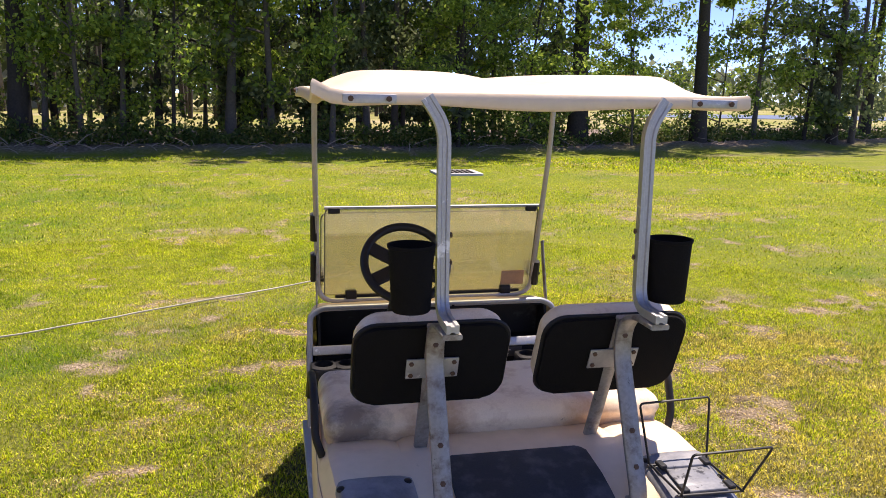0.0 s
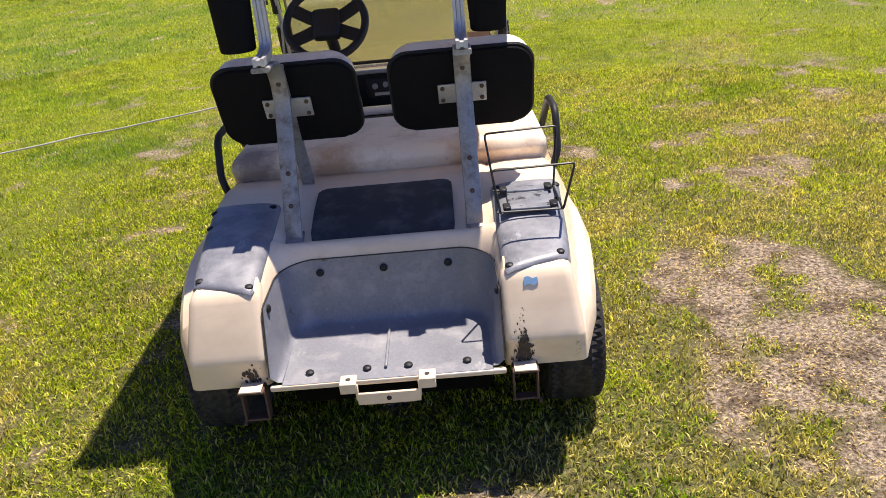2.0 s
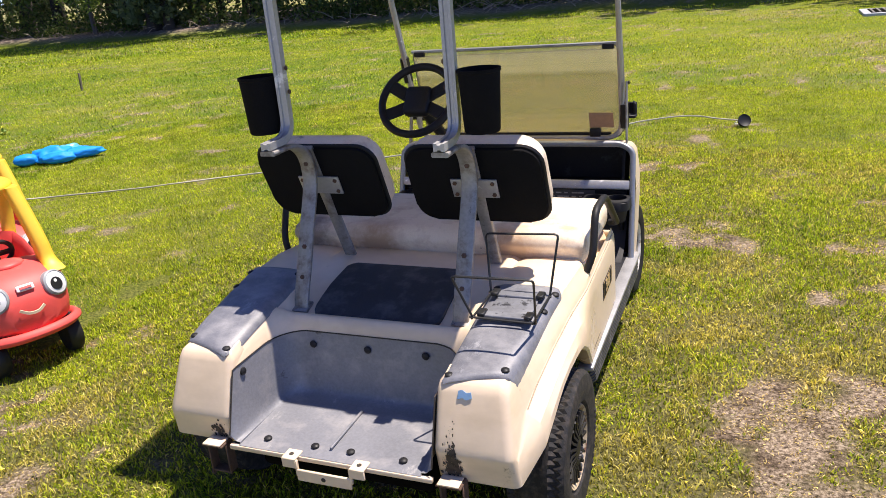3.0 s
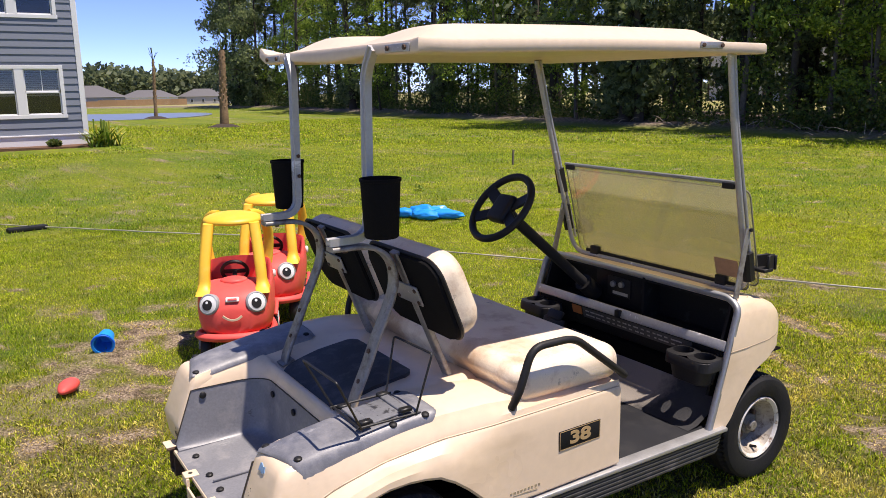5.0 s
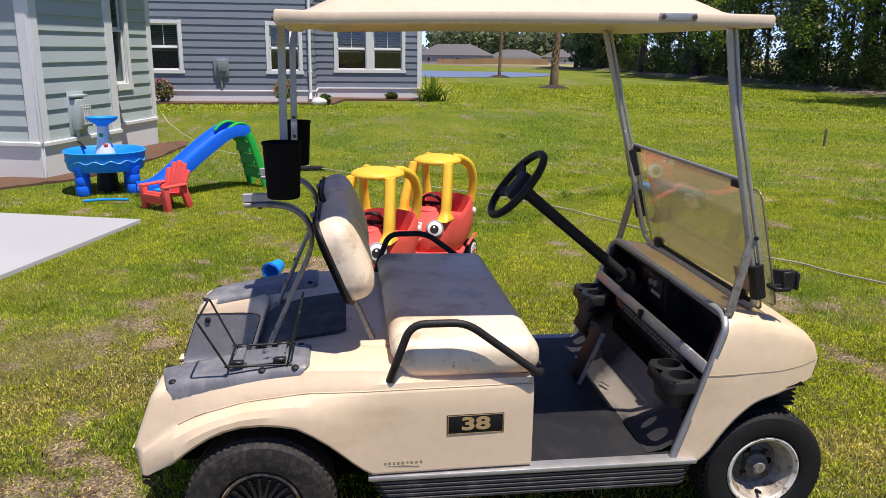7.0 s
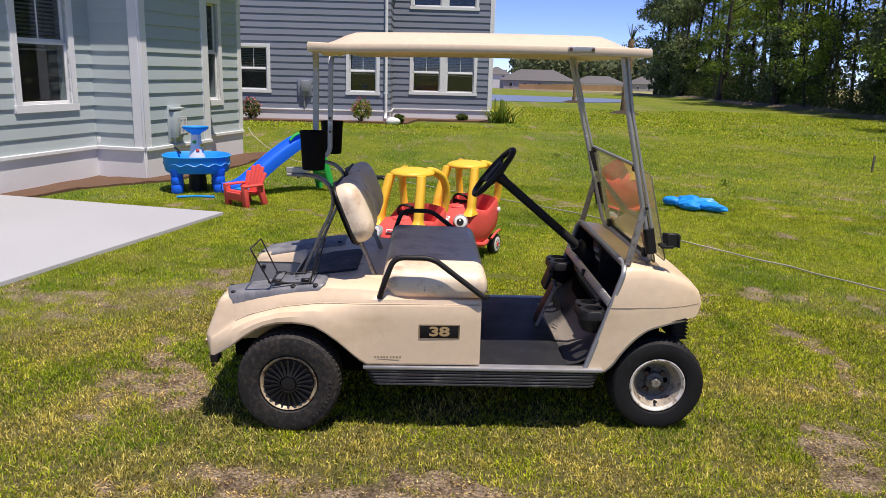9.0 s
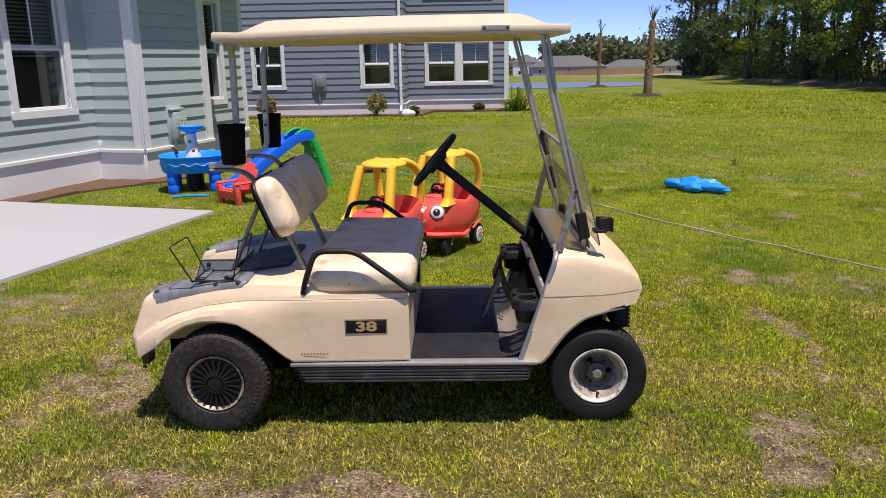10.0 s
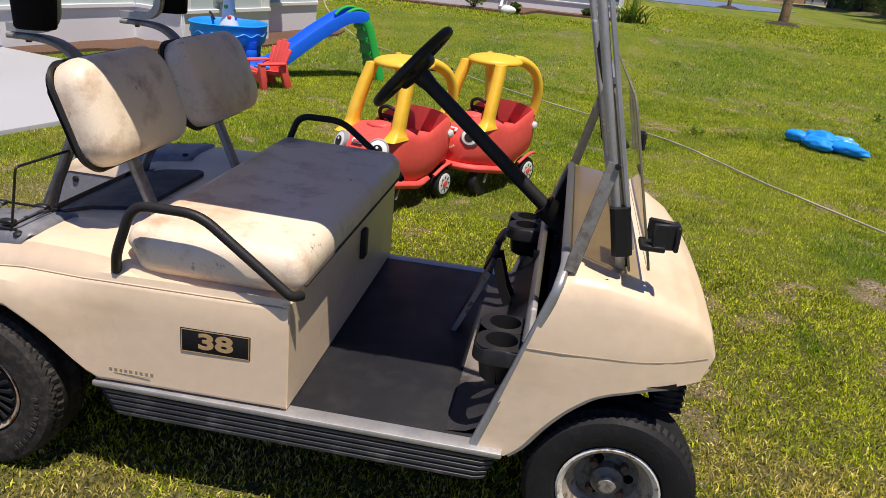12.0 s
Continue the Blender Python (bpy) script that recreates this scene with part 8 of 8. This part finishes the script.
for z, a, m in ((0.52, 10, toy_red), (0.58, 60, toy_yellow), (0.63, -20, toy_green), (0.5, 75, toy_blue)):
    part("tower_toy", moved(box((0.072, 0, z), (0.03, 0.045, 0.04), 0.012, 2), turn(0, 0, a).to_4x4()), m, tower)
part("funnel", lathe([(0.05, 0.71), (0.07, 0.745), (0.145, 0.785), (0.16, 0.8), (0.165, 0.825), (0.15, 0.823), (0.12, 0.79), (0.0, 0.77)], 28), toy_sky, table, "blue funnel")
part("spout_lever", tube(smooth_line([(-0.3, -0.2, 0.45), (-0.36, -0.24, 0.5), (-0.44, -0.27, 0.51)], 4), 0.014, 6), black_plastic, table)

# small red chair
chair = thing("toy_chair", "small red plastic garden chair", "toy chair", heading(-5.3, -1.54, 0.8, -0.6, 0.93))
part("seat", box((0, 0.03, 0.165), (0.27, 0.27, 0.035), 0.014, 3, turn(9)), toy_red, chair)
part("seat_front", box((0, 0.165, 0.125), (0.27, 0.03, 0.11), 0.012, 2, turn(-12)), toy_red, chair)
for k in range(5):
    x, a = -0.108 + k * 0.054, (k - 2) * 5.0
    h = 0.37 - 0.05 * (k - 2) ** 2 / 2.2
    slat = box((0, 0, h / 2), (0.056 + 0.012, 0.024, h), 0.01, 3)
    part("back_slat", moved(slat, Matrix.Translation((x, -0.1, 0.15)) @ turn(20, a, 0).to_4x4()), toy_red, chair)
for s in (1, -1):
    part("armrest", box((s * 0.17, 0.03, 0.262), (0.08, 0.32, 0.026), 0.012, 3), toy_red, chair)
    part("front_leg", box((s * 0.168, 0.145, 0.128), (0.07, 0.07, 0.262), 0.014, 3, turn(-6)), toy_red, chair)
    part("back_leg", box((s * 0.155, -0.14, 0.12), (0.05, 0.09, 0.26), 0.014, 3, turn(-18)), toy_red, chair)
part("toy_on_seat", box((0.02, 0.04, 0.2), (0.14, 0.12, 0.035), 0.01), toy_sky, chair)

# blue toy on the far lawn
def lobe(c0, r, yaw, crumple):
    """A soft, half-deflated bag with creases, flattened below."""
    m = turn(0, 0, yaw)

    def shape(c):
        fold = 1.0 + crumple * noise.noise(c * 1.7 + Vector(c0) * 9) + 0.4 * crumple * noise.noise(c * 4.0)
        z = c.z * r[2] * fold if c.z > 0 else c.z * min(r[2], c0[2] - 0.005)
        return m @ Vector((c.x * r[0] * fold, c.y * r[1] * fold, 0)) + Vector((c0[0], c0[1], c0[2] + z))
    return blob(4, shape)


toy = thing("blue_pool_toy", "crumpled sky blue plastic toy lying on the grass", "plastic toy", Matrix.Translation((-5.65, 3.95, 0)) @ turn(0, 0, 48.6).to_4x4() @ Matrix.Diagonal((1, 1, 1.3, 1)))
part("body", lobe((-0.07, 0.02, 0.045), (0.2, 0.15, 0.085), 0, 0.28), toy_sky, toy, "", 80)
part("head", lobe((-0.33, 0.02, 0.05), (0.12, 0.075, 0.05), -6, 0.1), toy_sky, toy, "", 80)
part("tail", lobe((0.18, -0.03, 0.045), (0.24, 0.085, 0.05), -8, 0.16), toy_sky, toy, "", 80)
part("flipper", lobe((-0.03, -0.13, 0.045), (0.17, 0.08, 0.055), -14, 0.2), toy_sky, toy, "", 80)
part("flipper", lobe((0.09, 0.1, 0.06), (0.14, 0.08, 0.055), 10, 0.22), pale_sky, toy, "", 80)

# beach bucket and a red toy
bucket = thing("toy_bucket", "blue toy bucket lying on the grass", "toy bucket", Matrix.Translation((-2.73, -0.25, 0.062)) @ Euler((radians(96), 0, radians(70))).to_matrix().to_4x4())
part("pail", lathe([(0.0, -0.065), (0.045, -0.065), (0.06, 0.06), (0.07, 0.062), (0.07, 0.075), (0.055, 0.075), (0.042, -0.055), (0.0, -0.055)], 24), toy_sky, bucket)
part("handle", tube([(0.066 * math.cos(a), 0.066 * math.sin(a) * 1.0, 0.07 + 0.02 * math.sin(a)) for a in np.linspace(0.1, 3.04, 12)], 0.005, 6), toy_blue, bucket)
solo("red_sand_toy", blob(3, lambda c: Vector((c.x * 0.05, c.y * 0.085 * (1 + 0.25 * math.sin(4 * c.y)), c.z * 0.035 + 0.045))), toy_red, "small faded red sand toy in the grass", "sand toy", Matrix.Translation((-2.06, -0.55, 0)) @ turn(0, 0, 62).to_4x4(), angle=80)
solo("dark_plank", box((0, 0, 0.03), (0.12, 0.42, 0.05), 0.012, 2), black_plastic, "dark plastic piece lying on the lawn", "plastic piece", Matrix.Translation((-7.72, -0.23, 0)) @ turn(0, 0, 10).to_4x4())
solo("blue_noodle", tube(smooth_line([(-0.22, 0, 0.04), (0, 0.02, 0.045), (0.22, -0.01, 0.04)], 4), 0.014, 8), toy_sky, "thin pale blue toy stick in the grass", "toy stick", Matrix.Translation((-5.55, -2.2, 0)) @ turn(0, 0, 100).to_4x4())
solo("wooden_stake", box((0, 0, 0.13), (0.035, 0.035, 0.34), 0.004, 1, turn(0, 4)), old_wood, "weathered wooden stake in the lawn", "stake", Matrix.Translation((-10.2, 8.75, 0)))

# cord across the lawn to a spotlight
cord_pts = smooth_line([(-10.75, -2.72, 0.5), (-10.5, -2.5, 0.3), (-9.6, -1.7, 0.05), (-8.0, -0.31, 0.035), (-6.54, 0.98, 0.03), (-5.68, 1.86, 0.02), (-5.03, 2.41, 0.02), (-4.61, 2.65, 0.025), (-4.16, 2.86, 0.02), (-3.65, 3.14, 0.02), (-3.03, 3.46, 0.03), (-2.69, 3.74, 0.02), (-2.4, 3.89, 0.02), (-1.48, 4.43, 0.03), (-0.33, 5.16, 0.03), (0.1, 5.5, 0.04), (0.42, 5.62, 0.05), (0.7, 5.56, 0.04), (0.93, 5.4, 0.05)], 8)
cord_pts = [q + Vector((0.035 * noise.noise(q * 3.0), 0.035 * noise.noise(q * 2.0 + Vector((5, 0, 0))), 0)) for q in cord_pts]
solo("extension_cord", tube(cord_pts, 0.0068, 6), cord, "pale extension cord trailing across the lawn", "cord", angle=60)
lamp = thing("spotlight", "small black and white spotlight lying on the grass", "spotlight", Matrix.Translation((0.92, 5.37, 0.045)) @ turn(60, 0, 25).to_4x4() @ Matrix.Scale(0.75, 4))
part("housing", lathe([(0.0, -0.05), (0.04, -0.05), (0.055, -0.02), (0.075, 0.04), (0.075, 0.055), (0.06, 0.045), (0, 0.04)], 20), black_plastic, lamp)
part("bracket", tube(smooth_line([(-0.085, 0, 0.02), (-0.08, 0, -0.06), (0, 0, -0.085), (0.08, 0, -0.06), (0.085, 0, 0.02)], 4), 0.008, 6), white_plastic, lamp)

# storm drain grate near the wood
drain = thing("drain_grate", "square concrete drain with a metal grate", "drain", Matrix.Translation((3.2, 14.9, 0)))
part("collar", slab(round_rect(-0.5, 0.5, -0.5, 0.5, 0.05), -0.1, 0.05, 0.01), concrete, drain)
# thin black sheet on the collar paints the darkness below the grate
part("pit_shade", box((0, 0, 0.053), (0.74, 0.74, 0.006)), shade_black, drain)
for k in range(7):
    part("grate_bar", box((-0.33 + 0.11 * k, 0, 0.062), (0.03, 0.74, 0.014), 0.003), steel, drain)
